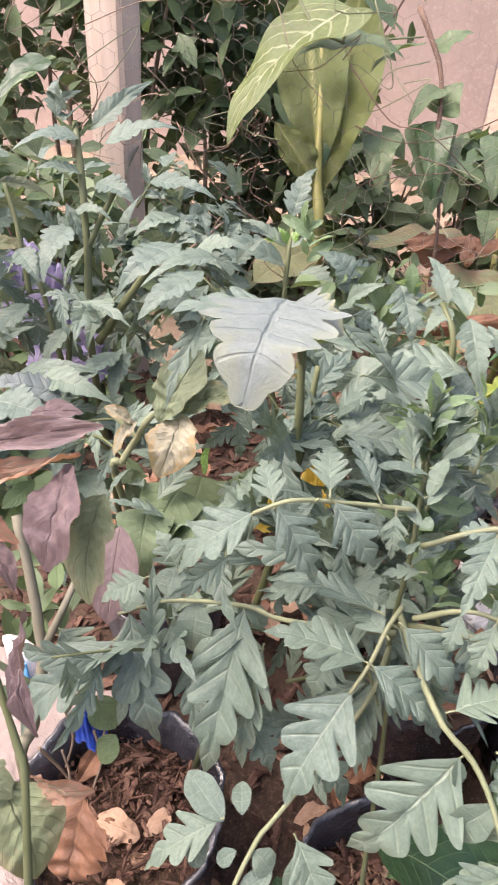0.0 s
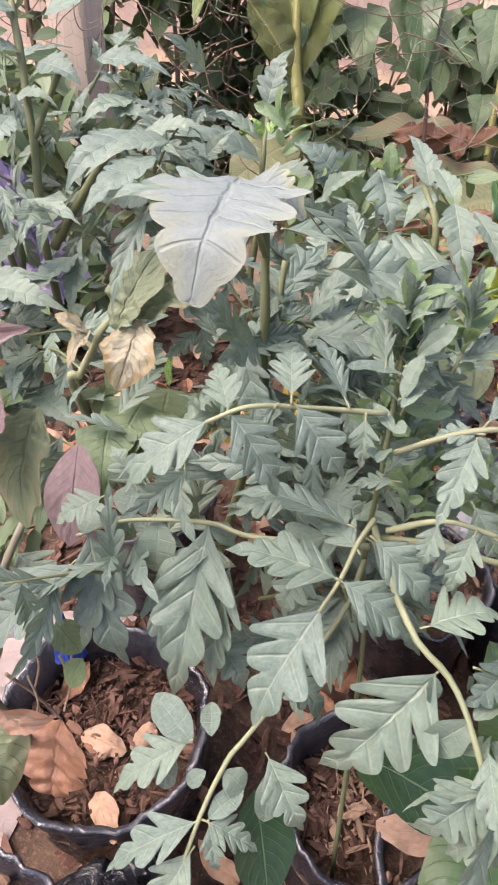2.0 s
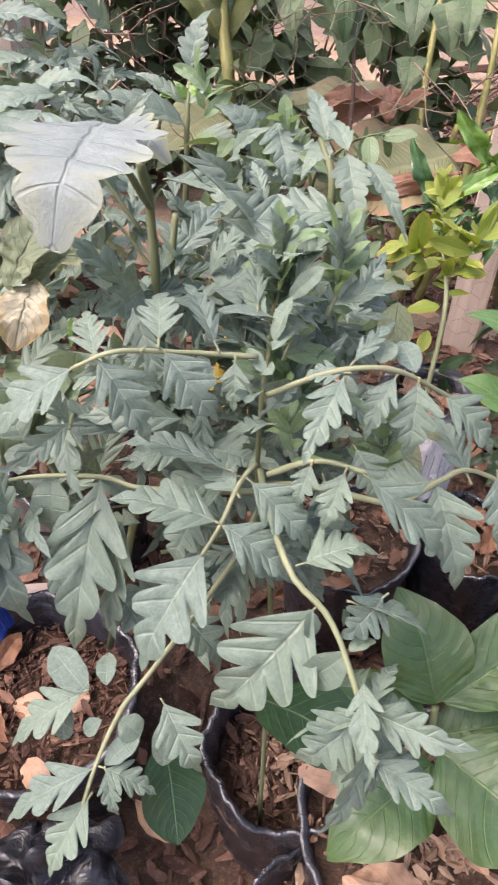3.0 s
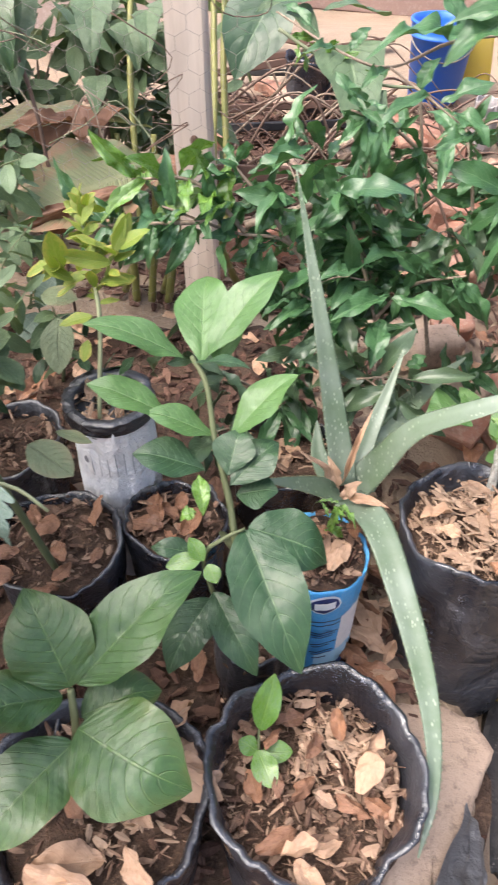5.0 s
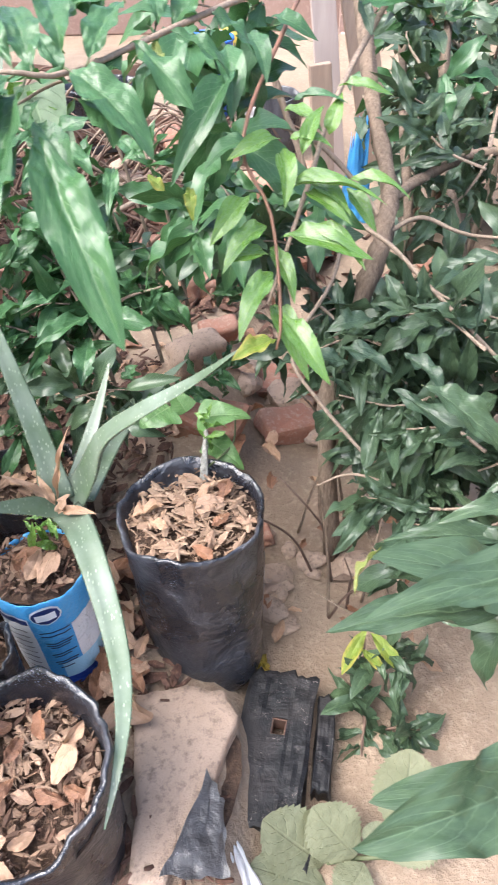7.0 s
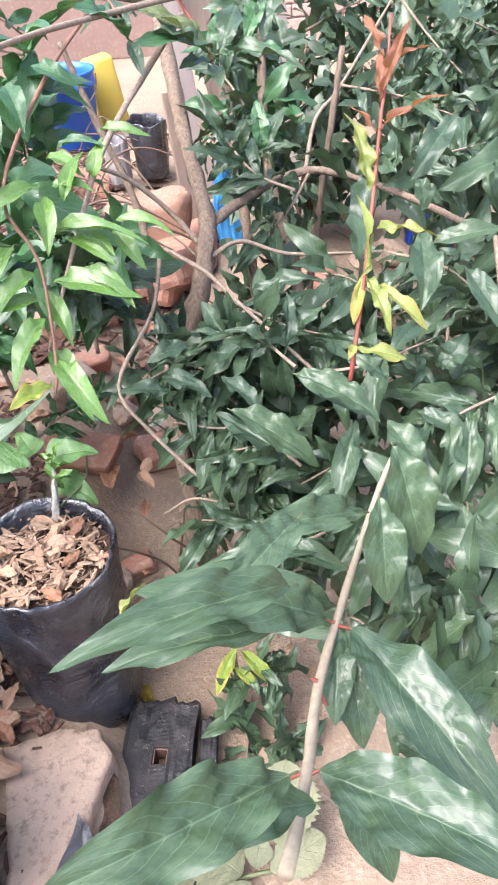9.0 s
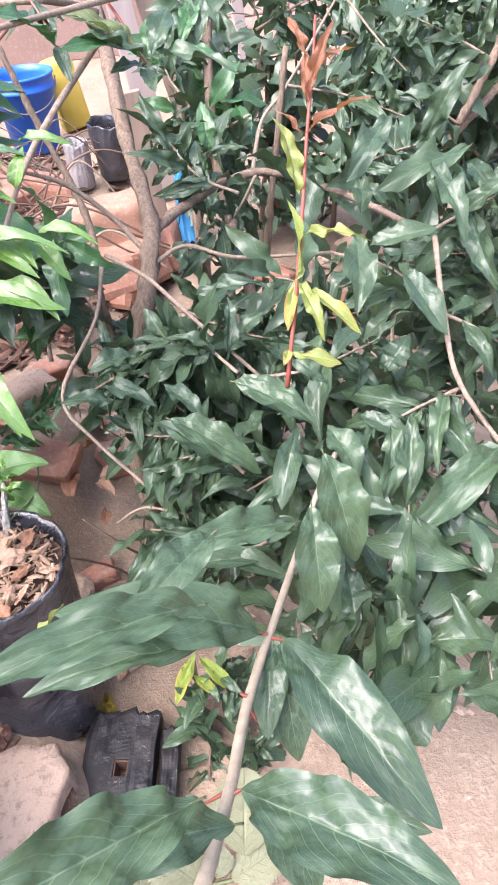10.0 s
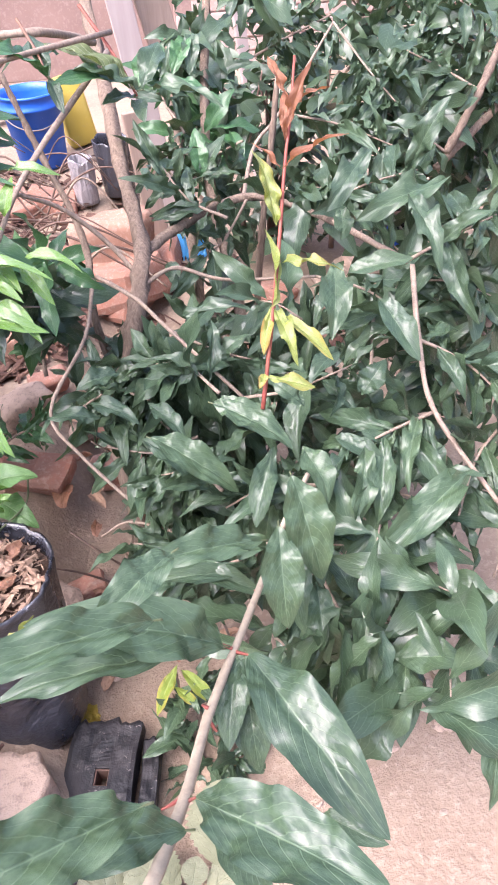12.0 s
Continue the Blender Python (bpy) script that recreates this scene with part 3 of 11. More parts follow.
SHAPES = {
    "arched": [leaf_shape("arched_leaf", lance, 40, 10, 0.7, b, 0.04, q, 0.0, tw, s, 0.02, 0.03, 0.018, 8, 1.2, 1.0, 0.6) for s, (b, q, tw) in enumerate(((1.0, 2.2, 0.4), (1.3, 2.8, -0.5), (0.8, 2.0, 0.6), (1.5, 2.5, -0.2)))],
    "large": [leaf_shape("large_leaf", oblong, 64, 16, f, b, 0.045, q, 0.0, tw, s, 0.03, 0.03, 0.02, 9, 1.2, 1.0, hk) for s, (f, b, q, tw, hk) in enumerate(((0.5, 0.6, 3.4, 0.3, 0.25), (0.4, 0.8, 2.8, -0.35, 0.15), (0.6, 0.5, 3.8, 0.4, 0.3), (0.5, 0.9, 3.1, -0.3, 0.2), (0.45, 0.7, 2.6, 0.35, 0.35)))],
    "lance_small": wavy("small_lance_leaf", 18, 4, 0.055),
    "lance": wavy("lance_leaf", 44, 12, 0.075),
    "broad": [leaf_shape("broad_leaf", obovate, 48, 14, 0.25, b, w, 2, 0.0, tw, s, 0.008, 0.02, 0.022, 8, 0.9, 1.0, 0.3) for s, (b, w, tw) in enumerate(((0.25, 0.02, 0.15), (0.4, 0.03, -0.25), (0.15, 0.025, 0.3)))],
    "elliptic": [leaf_shape("elliptic_leaf", elliptic, 48, 14, 0.3, b, w, 2, 0.0, tw, s, 0.01, 0.03, 0.026, 8, 0.9, 1.0, 0.6) for s, (b, w, tw) in enumerate(((0.3, 0.03, 0.15), (0.5, 0.035, -0.25), (0.2, 0.03, 0.3)))],
    "oval": [leaf_shape("oval_leaf", oval, 12, 4, 0.25, b, w, 2, 0.0, tw, s, 0.01) for s, (b, w, tw) in enumerate(((0.2, 0.02, 0.2), (0.4, 0.03, -0.3), (0.1, 0.02, 0.3)))],
    "heart": [leaf_shape("heart_leaf", heart, 36, 12, 0.25, b, w, 2, -0.1, tw, s, 0.012, 0.02, 0.02, 8, 0.9, 1.0, 0.4) for s, (b, w, tw) in enumerate(((0.3, 0.03, 0.1), (0.5, 0.04, -0.2), (0.15, 0.03, 0.2)))],
    "tomato": pinnate("lobed_leaf", ((0.86, 4, 0.35, 0.15, 0.5), (0.9, 3.5, 0.5, -0.25, 0.3), (0.8, 4.5, 0.3, 0.3, 0.8), (0.92, 4, 0.55, 0.0, 0.2), (0.84, 3.5, 0.2, -0.15, 1.0)), 64, 8, 3.0, 0.55, 0.95, 0.014, 0.03),
    "leaflet": [leaf_shape("small_leaflet", elliptic, 18, 6, 0.35, b, 0.02, 2, 0.1, 0.2, s, 0.012, 0.04, 0.02, 4, 0.6) for s, b in enumerate((0.3, 0.55))],
    "sickly": [leaf_shape("sickly_leaf", elliptic, 40, 12, 0.5, b, 0.06, 2, 0.1, tw, s, 0.09, 0.08, 0.008, 8, 0.9, 1.0, h) for s, (b, tw, h) in enumerate(((0.5, 0.5, 0.6), (0.9, -0.6, 0.3), (0.3, 0.8, 1.0)))],
    "crinkle": pinnate("crinkled_leaf", ((0.4, 6, 0.4, 0.2, 0.4), (0.34, 7, 0.8, -0.3, 0.6), (0.45, 5.5, 0.2, 0.4, 0.9)), 56, 8, 2.6, 0.35, 0.85, 0.022, 0.022),
    "cut": pinnate("cut_leaf", ((0.5, 4.5, 0.5, 0.1, 0.8),), 60, 12, 2.6, 0.4, 0.6, 0.03, 0.008),
    "tooth": [leaf_shape("toothed_leaf", toothed(oval, 14, 0.16), 70, 12, 0.2, b, 0.02, 2, 0.1, 0.1, s, 0.012, 0.0, 0.016, 7, 0.9) for s, b in enumerate((0.2, 0.35))],
    "dry": [leaf_shape("curled_leaf", torn(s), 20, 10, f, b, 0.09, 2, 0.0, tw, s, 0.07, 0.05, 0.015, 7, 0.9) for s, (f, b, tw) in enumerate(((0.9, 0.5, 0.5), (0.3, 1.1, -0.6), (-0.7, 0.6, 0.8), (1.3, 0.3, 0.3), (-0.4, 1.3, 0.2), (0.6, 0.8, -1.0)))],
    "withered": pinnate("withered_leaf", ((0.4, 5, 0.5, 0.5, 0.8), (0.3, 6, 0.9, -0.7, 0.4)), 50, 10, 2.4, 0.3, 0.8, 0.07, 0.03),
    "long": [leaf_shape("long_leaf", lance, 30, 10, 0.3, b, 0.03, 4, 0.0, tw, s, 0.015) for s, (b, tw) in enumerate(((0.3, 0.1), (0.6, 0.2)))],
}
_skins = {}


def leaf_mesh(shape, skin, k):
    """Shared mesh data for one shape in one skin."""
    k = k % len(SHAPES[shape])
    if (shape, skin, k) not in _skins:
        me = SHAPES[shape][k].copy()
        me.materials.append(M[skin])
        _skins[shape, skin, k] = me
    return _skins[shape, skin, k]


FACING = Vector((0.0, -0.27, 0.96)).normalized()


def leaf_pose(base, tip, width, roll=0.0, deep=None):
    base, tip = Vector(base), Vector(tip)
    d = tip - base
    y = d.normalized()
    z = FACING - y * FACING.dot(y)
    z = z.normalized() if z.length > 0.05 else y.orthogonal().normalized()
    z = Matrix.Rotation(radians(roll), 3, y) @ z
    x = y.cross(z)
    ln = d.length
    m = Matrix((x * width, y * ln, z * (deep or (width * 0.4 + ln * 0.6)))).transposed().to_4x4()
    m.translation = base
    return m


def leaves(parent, shape, skin, rows, name="leaf", stalk=None):
    """Leaves of a plant from rows of base (x, y, z), tip (x, y, z), width and roll."""
    for n, (a, b, c, d, e, f, w, r) in enumerate(rows):
        w *= {"lance": 0.76, "large": 0.68, "arched": 0.72, "tomato": 0.9, "crinkle": 0.85, "sickly": 0.74}.get(shape, 1.0)
        put(name, leaf_mesh(shape, skin, n + int(abs(a * 977))), leaf_pose((a, b, c), (d, e, f), w, r), parent)
        if shape == "large":
            p, t = Vector((a, b, c)), Vector((d, e, f))
            back = p - (t - p).normalized() * 0.007
            stem(parent, [p + (t - p) * 0.03, p, back + Vector((0, 0, -0.002))], 0.0008, 0.0011, "stem", "petiole", 5, 5)
        if shape == "tomato" and name == "leaflet":
            p, t = Vector((a, b, c)), Vector((d, e, f))
            back = p - (t - p).normalized() * 0.006
            stem(parent, [t.lerp(p, 0.75) + Vector((0, 0, 0.0006)), p, back + Vector((0, 0, -0.002))], 0.0005, 0.001, "stem_pale", "petiole", 5, 5)


def sprig_leaves(parent, pts, count, length, width, shape, skin, seed, droop=0.5, first=0.1, name="leaf", spread=1.0, upward=0.0, vary=0.4, joined=False):
    """Leaves set unevenly along a twig, thicker towards its end."""
    g = random.Random(seed)
    line = spline(pts, 40)
    width *= 0.86 if shape.startswith("lance") else 1.0
    for i in range(count):
        s = first + (1 - first) * ((i + g.random()) / count) ** 0.8
        k = min(int(s * 40), 39)
        p, d = line[k], (line[k + 1] - line[k]).normalized()
        side = Matrix.Rotation(i * 2.4 + g.uniform(-0.9, 0.9), 3, d) @ d.orthogonal().normalized()
        w = (side * spread * g.uniform(0.5, 1.2) + d * g.uniform(-0.2, 1.1) + Vector((g.uniform(-0.4, 0.4), g.uniform(-0.4, 0.4), -droop * g.uniform(0.1, 1.9) + upward))).normalized()
        ln = length * g.uniform(1 - vary, 1 + vary)
        off = Vector((g.uniform(-1, 1), g.uniform(-1, 1), g.uniform(-1, 1))) * length * 0.12
        m = leaf_pose(p + off * s, p + off * s + w * ln, width * g.uniform(0.75, 1.15) * ln / length, g.uniform(-60, 60))
        if joined:
            _heaps.setdefault((parent, skin), []).append((SHAPES[shape][g.randrange(21) % len(SHAPES[shape])], m))
        else:
            put(name, leaf_mesh(shape, skin, g.randrange(21)), m, parent)


_heaps = {}


def leaf_cloud(parent, twigs, count, length, width, skin, seed, shape="lance_small", droop=0.5, wood="twig"):
    """Leafy side twigs; their many leaves are joined into one mesh."""
    if shape == "lance_small":
        count, length, width = count - 2, length * 1.16, width * 1.16
    for n, (a, b, c, d, e, f) in enumerate(twigs):
        mid = Vector(((a + d) / 2, (b + e) / 2, (c + f) / 2 + 0.012))
        pts = [Vector((a, b, c)), mid, Vector((d, e, f))]
        if n % 3 == 0:
            stem(parent, pts, 0.0022, 0.001, wood, "twig", 8, 5)
        sprig_leaves(parent, pts, count, length, width, shape, skin, seed + n, droop, joined=True)


def join_heaps():
    """One foliage mesh for each plant and skin."""
    for (parent, skin), heap in _heaps.items():
        co, faces, uvs, base = [], [], [], 0
        for me, m in heap:
            a = np.empty(len(me.vertices) * 3)
            me.vertices.foreach_get("co", a)
            t = np.array(m)
            co.append(a.reshape(-1, 3) @ t[:3, :3].T + t[:3, 3])
            q = np.empty(len(me.loops), dtype=np.int64)
            me.loops.foreach_get("vertex_index", q)
            faces.append(q.reshape(-1, 4) + base)
            u = np.empty(len(me.loops) * 2)
            me.uv_layers[0].data.foreach_get("uv", u)
            uvs.append(u)
            base += len(a) // 3
        me = bpy.data.meshes.new("foliage")
        me.from_pydata(np.concatenate(co).tolist(), [], np.concatenate(faces).tolist())
        me.uv_layers.new(name="UVMap").data.foreach_set("uv", np.concatenate(uvs))
        me.polygons.foreach_set("use_smooth", [True] * len(me.polygons))
        me.materials.append(M[skin])
        ob = new("foliage", me)
        ob.parent = parent
        ob.matrix_parent_inverse = world_of(parent).inverted()
        tagged(ob, kind="stuff")


def stem(parent, pts, r0, r1, skin="stem", name="stem", n=20, sides=8, knots=0.3):
    bm = bmesh.new()
    if skin == "bark":
        n, sides, knots = n * 2, 12, 0.55
    tube(bm, pts, r0, r1, n, sides, knots, pts[0][0] * 50)
    return part(name, bm, M[skin], parent)


# ---- nursery bags ----
def bag_wall(bm, c, r0, r1, h, lean, crumple, seed, rim=0.012, inner=0.05, sides=96):
    """A crumpled bag wall with a turned rim that goes down inside."""
    c = Vector(c)
    rings = [(0.0, 0.0, 0.86), (0.0, 0.01, 0.97), (0.0, 0.05, 1.0)] + [(0, k / 10, 1.0) for k in range(2, 10)]
    rings += [(0, 0.97, 1.01), (0.003, 1.0, 1.02), (rim * 0.7, 1.005, 1.0), (rim, 0.985, 0.97), (rim + 0.004, 1 - inner / h * 0.5, 0.95), (rim + 0.006, 1 - inner / h, 0.94)]
    rows = []
    for n, (ins, s, k) in enumerate(rings):
        row = []
        for i in range(sides):
            a = 2 * math.pi * i / sides
            r = (r0 + (r1 - r0) * s) * k - ins * 0.3
            q = Vector((math.cos(a) * 2.2, math.sin(a) * 2.2, s * 2.5 + seed))
            r += crumple * (noise.noise(q * 1.3) + 0.5 * noise.noise(q * 3.1)) * (0.4 + 0.6 * s)
            r += crumple * 0.6 * (0.25 - abs(noise.noise(Vector((math.cos(a) * 5, math.sin(a) * 5, s * 1.6 + seed * 2))))) * (0.3 + s)
            r += crumple * 0.2 * noise.noise(Vector((math.cos(a) * 9, math.sin(a) * 9, s * 5 + seed))) * max(0, s - 0.35) * 1.5
            z = h * s + (0.022 * noise.noise(Vector((math.cos(a) * 1.2, math.sin(a) * 1.2, seed * 3))) + 0.003 * noise.noise(q * 1.5)) * max(0, s - 0.6) * 2.5 * (crumple / 0.008)
            row.append(bm.verts.new(c + Vector((r * math.cos(a) + lean[0] * s, r * math.sin(a) + lean[1] * s, z))))
        rows.append(row)
    grid_faces(bm, rows, True)
    bm.faces.new(rows[0][::-1])


def chip(bm, p, ln, wd, th, g):
    """One splinter of mulch: a bent, tapered flake."""
    m = Matrix.Translation(p) @ Euler((g.uniform(-0.5, 0.5), g.uniform(-0.5, 0.5), g.uniform(0, 6.28))).to_matrix().to_4x4()
    rows = []
    for i, (s, w) in enumerate(((-0.5, 0.5), (-0.1, 1.0), (0.5, g.uniform(0.2, 0.8)))):
        z = -0.25 * ln * s * s * g.uniform(0, 1.6)
        rows.append([bm.verts.new(m @ Vector((s * ln, y * wd * w * 0.5, z + zz))) for y, zz in ((-1, 0), (-0.2, th), (1, th * 0.6), (0.3, -th * 0.4))])
    grid_faces(bm, rows, True)
    bm.faces.new(rows[0][::-1])
    bm.faces.new(rows[-1])


def pot(name, c, r0, r1, h, label, skin="black_film", lean=(0, 0), fill=0.06, chips=220, chip_skin="chips", crumple=0.008, seed=1.0, size=0.016, category="plant bag", group="planted bags", rim=0.012):
    """A filled nursery bag: wall, soil, mulch."""
    ob = thing(name, c, label, category, group)
    g = random.Random(int(seed * 100))
    bm = bmesh.new()
    bag_wall(bm, c, r0, r1, h, lean, crumple, seed, rim=rim, inner=fill + 0.02)
    part("bag", bm, M[skin], ob)
    bm = bmesh.new()
    top = Vector(c) + Vector((lean[0], lean[1], h - fill))
    rs = r1 * 0.97
    rows = []
    mid = bm.verts.new(top + Vector((0, 0, 0.012)))
    for k in range(1, 9):
        row = []
        for i in range(36):
            a = 2 * math.pi * i / 36
            r = rs * k / 8
            q = Vector((math.cos(a) * r * 22, math.sin(a) * r * 22, seed))
            row.append(bm.verts.new(top + Vector((r * math.cos(a), r * math.sin(a), 0.014 * noise.noise(q) + 0.01 * (1 - k / 8)))))
        rows.append(row)
    for i in range(36):
        bm.faces.new((mid, rows[0][i], rows[0][(i + 1) % 36]))
    grid_faces(bm, rows, True)
    part("soil", bm, M["soil"], ob)
    if chips:
        bm = bmesh.new()
        for _ in range(chips):
            a, r = g.uniform(0, 6.283), rs * 0.93 * math.sqrt(g.random())
            p = top + Vector((r * math.cos(a), r * math.sin(a), 0.012 + g.uniform(0, 0.014)))
            ln = size * g.choice((0.25, 0.35, 0.5, 0.7, 1.0, 1.7)) * g.uniform(0.8, 1.2)
            chip(bm, p, ln, min(0.013, ln * g.choice((0.1, 0.2, 0.35, 0.7))), 0.0025, g)
        part("mulch", bm, M[chip_skin], ob, kind="stuff", smooth=False)
    ob["top"] = (top.x, top.y, top.z)
    return ob


def dry_leaves(c, r, count, seed, length=0.07, skins=("dry", "dry_pale"), flat=0.5, up=0.02):
    """Fallen dry leaves, each a thing of its own."""
    g = random.Random(seed)
    for i in range(count):
        a, q = g.uniform(0, 6.283), r * math.sqrt(g.random())
        p = Vector(c) + Vector((q * math.cos(a), q * math.sin(a), g.uniform(0, up)))
        b = g.uniform(0, 6.283)
        ln = length * g.uniform(0.6, 1.25)
        d = Vector((math.cos(b), math.sin(b), g.uniform(-0.25, 0.35) * flat)).normalized()
        m = leaf_pose(p, p + d * ln, ln * g.uniform(0.4, 0.62), g.uniform(-35, 35), ln * 0.8)
        ob = put("dry_leaf", leaf_mesh("dry", g.choice(skins), g.randrange(6)), m)
        tagged(ob, "curled brown dry leaf lying on the mulch and litter", "leaf", "fallen dry leaves")


def aloe_leaf(parent, pts, width, thick, n=34, taper=1.7):
    """A long succulent leaf: channelled above, round below, with small teeth."""
    width *= 1.2
    line = spline(pts, n)
    bm = bmesh.new()
    teeth = bmesh.new()
    rows = []
    for i, p in enumerate(line):
        d = (line[min(i + 1, n)] - line[max(i - 1, 0)]).normalized()
        z = FACING - d * FACING.dot(d)
        z.normalize()
        x = d.cross(z)
        k = (1 - (i / n) ** taper) * 0.96 + 0.04
        w, t = width / 2 * k, thick * k
        rows.append([bm.verts.new(p + x * (w * a) + z * (t * b)) for a, b in ((-1, 0.25), (-0.85, 0.32), (-0.4, 0.12), (0, 0.04), (0.4, 0.12), (0.85, 0.32), (1, 0.25), (0.75, -0.35), (0, -0.75), (-0.75, -0.35))])
        if 0 < i < n - 1:
            for s in (-1, 1):
                q = p + x * (w * s) + z * (t * 0.27)
                vs = [teeth.verts.new(q + d * 0.0016), teeth.verts.new(q - d * 0.0016), teeth.verts.new(q + x * (s * 0.0018) + d * 0.0012), teeth.verts.new(q + z * 0.002)]
                for f in ((0, 1, 2), (0, 3, 2), (1, 2, 3), (0, 1, 3)):
                    teeth.faces.new([vs[j] for j in f])
    grid_faces(bm, rows, True)
    bm.faces.new(rows[0][::-1])
    bm.faces.new(rows[-1])
    leaf = part("leaf", bm, M["aloe"], parent)
    part("teeth", teeth, M["stem_pale"], leaf, "pale marginal teeth", smooth=False)


# ---- ground: one sheet with a slightly raised bed ----
def ground_height(x, y):
    edge = 0.31 + 0.05 * noise.noise(Vector((y * 3, 0, 4))) + 0.25 * max(0, y - 0.75)
    bed = 1 / (1 + math.exp(-(edge - x) / 0.018)) / (1 + math.exp(-(y + 0.1) / 0.05))
    far = min(1, max(0, (y - 1.5) / 2.0))
    n = noise.noise(Vector((x * 1.7, y * 1.7, 0))) * 0.02 + noise.noise(Vector((x * 9, y * 9, 3))) * 0.008 + noise.noise(Vector((x * 24, y * 24, 7))) * 0.004
    return 0.135 * bed * (1 - far) + 0.2 * far * far + n * (1 - 0.4 * bed)


bm = bmesh.new()
xs = [-400, -60, -12, -5] + [-3 + 0.05 * i for i in range(140)] + [5, 12, 60, 400]
ys = [-400, -60, -12, -4, -1] + [-0.6 + 0.05 * i for i in range(110)] + [6, 12, 60, 400]
grid_faces(bm, [[bm.verts.new((x, y, ground_height(x, y) if abs(x) < 5 and abs(y) < 6 else 0)) for x in xs] for y in ys])
solid("ground", bm, M["earth"], "bare sandy pink earth with a raised bed of litter", "ground", kind="structure")

bm = bmesh.new()
g = random.Random(12)
rows = []
for j in range(60):
    y = -0.3 + 2.1 * j / 59
    row = []
    for i in range(80):
        x = -2.4 + 2.62 * i / 79
        e = min(1, 8 * (1 - abs(2 * i / 79 - 1)), 8 * (1 - abs(2 * j / 59 - 1)))
        w = 0.35 * (1 - min(1, e))
        row.append(bm.verts.new((x + (0.03 + w) * noise.noise(Vector((x * 3, y * 3, 1))), y + w * noise.noise(Vector((x * 3, y * 3, 8))), ground_height(x, y) - 0.02 + 0.03 * e + 0.008 * noise.noise(Vector((x * 14, y * 14, 6))))))
    rows.append(row)
grid_faces(bm, rows)
solid("soil_bed", bm, M["litter_soil"], "planting soil covered in leaf litter, darkened for shade between the plants", "soil", kind="structure")
bm = bmesh.new()
for n in range(5200):
    x, y = g.uniform(-2.0, 0.28), g.uniform(0.0, 1.7)
    ln = 0.03 * g.uniform(0.5, 1.8)
    chip(bm, Vector((x, y, ground_height(x, y) + 0.014 + g.uniform(0, 0.008))), ln, ln * g.uniform(0.15, 0.6), 0.003, g)
solid("leaf_litter", bm, M["chips_red"], "brown chips and leaf crumbs over the bed", "litter", kind="stuff", smooth=False)

# ---- low wall, pink plaster wall and brick wall that close the yard ----
def brick_wall(name, origin, along, length, height, label):
    o, d = Vector(origin), Vector(along).normalized()
    nrm = Vector((-d.y, d.x, 0))
    rot = math.degrees(math.atan2(d.y, d.x))
    bm = bmesh.new()
    box(bm, Matrix.Translation(o + d * length / 2 + nrm * -0.004 + Vector((0, 0, height / 2))) @ pose(0, 0, 0, 0, 0, rot), length, 0.08, height)
    wall = solid(name, bm, M["plaster"], label, "wall", kind="structure", smooth=False)
    bm = bmesh.new()
    box(bm, Matrix(), 0.225, 0.11, 0.074, 0.008)
    roughen(bm, 0.006, 14)
    me = to_mesh("brick", bm, M["brick_pale"], False)
    nx, nz = int(length / 0.235), int(height / 0.082)
    g = random.Random(3)
    for k in range(nz):
        for i in range(nx):
            p = o + d * (0.12 + 0.235 * i + (0.11 if k % 2 else 0)) + Vector((0, 0, 0.045 + 0.082 * k)) + nrm * g.uniform(-0.006, 0.006)
            put("brick", me, Matrix.Translation(p) @ pose(0, 0, 0, g.uniform(-1, 1), g.uniform(-1, 1), rot), wall)
    return wall


M["brick_pale"] = rough_material("whitewashed_brick", (0.5, 0.38, 0.33), (0.42, 0.3, 0.25), (0.58, 0.48, 0.43), 10, 0.92, 0.7, 60)


def plain_wall(name, a, b, height, thick, skin, label):
    a, b = Vector(a), Vector(b)
    d = b - a
    bm = bmesh.new()
    m = Matrix.Translation((a + b) / 2 + Vector((0, 0, height / 2))) @ pose(0, 0, 0, 0, 0, math.degrees(math.atan2(d.y, d.x)))
    box(bm, m, d.length, thick, height, 0.01)
    bmesh.ops.subdivide_edges(bm, edges=bm.edges[:], cuts=6, use_grid_fill=True)
    roughen(bm, 0.012, 3)
    return solid(name, bm, M[skin], label, "wall", kind="structure", smooth=False)


brick_wall("wall_north", (1.75, 5.1, 0.1), (1, -0.16, 0), 4.4, 1.9, "whitewashed crumbling brick wall behind the yard")
plain_wall("wall_west", (-6.0, 3.9, 0), (-0.75, 4.3, 0), 2.6, 0.15, "plaster_pale", "weathered pink plaster wall behind the fence")
plain_wall("wall_yard", (-0.75, 6.6, 0), (2.0, 6.0, 0), 1.6, 0.15, "plaster", "sunlit pale plaster wall across the yard")
plain_wall("wall_east", (5.9, 4.6, 0), (5.4, -1.5, 0), 2.0, 0.15, "plaster", "rough pale plaster wall beside the yard")

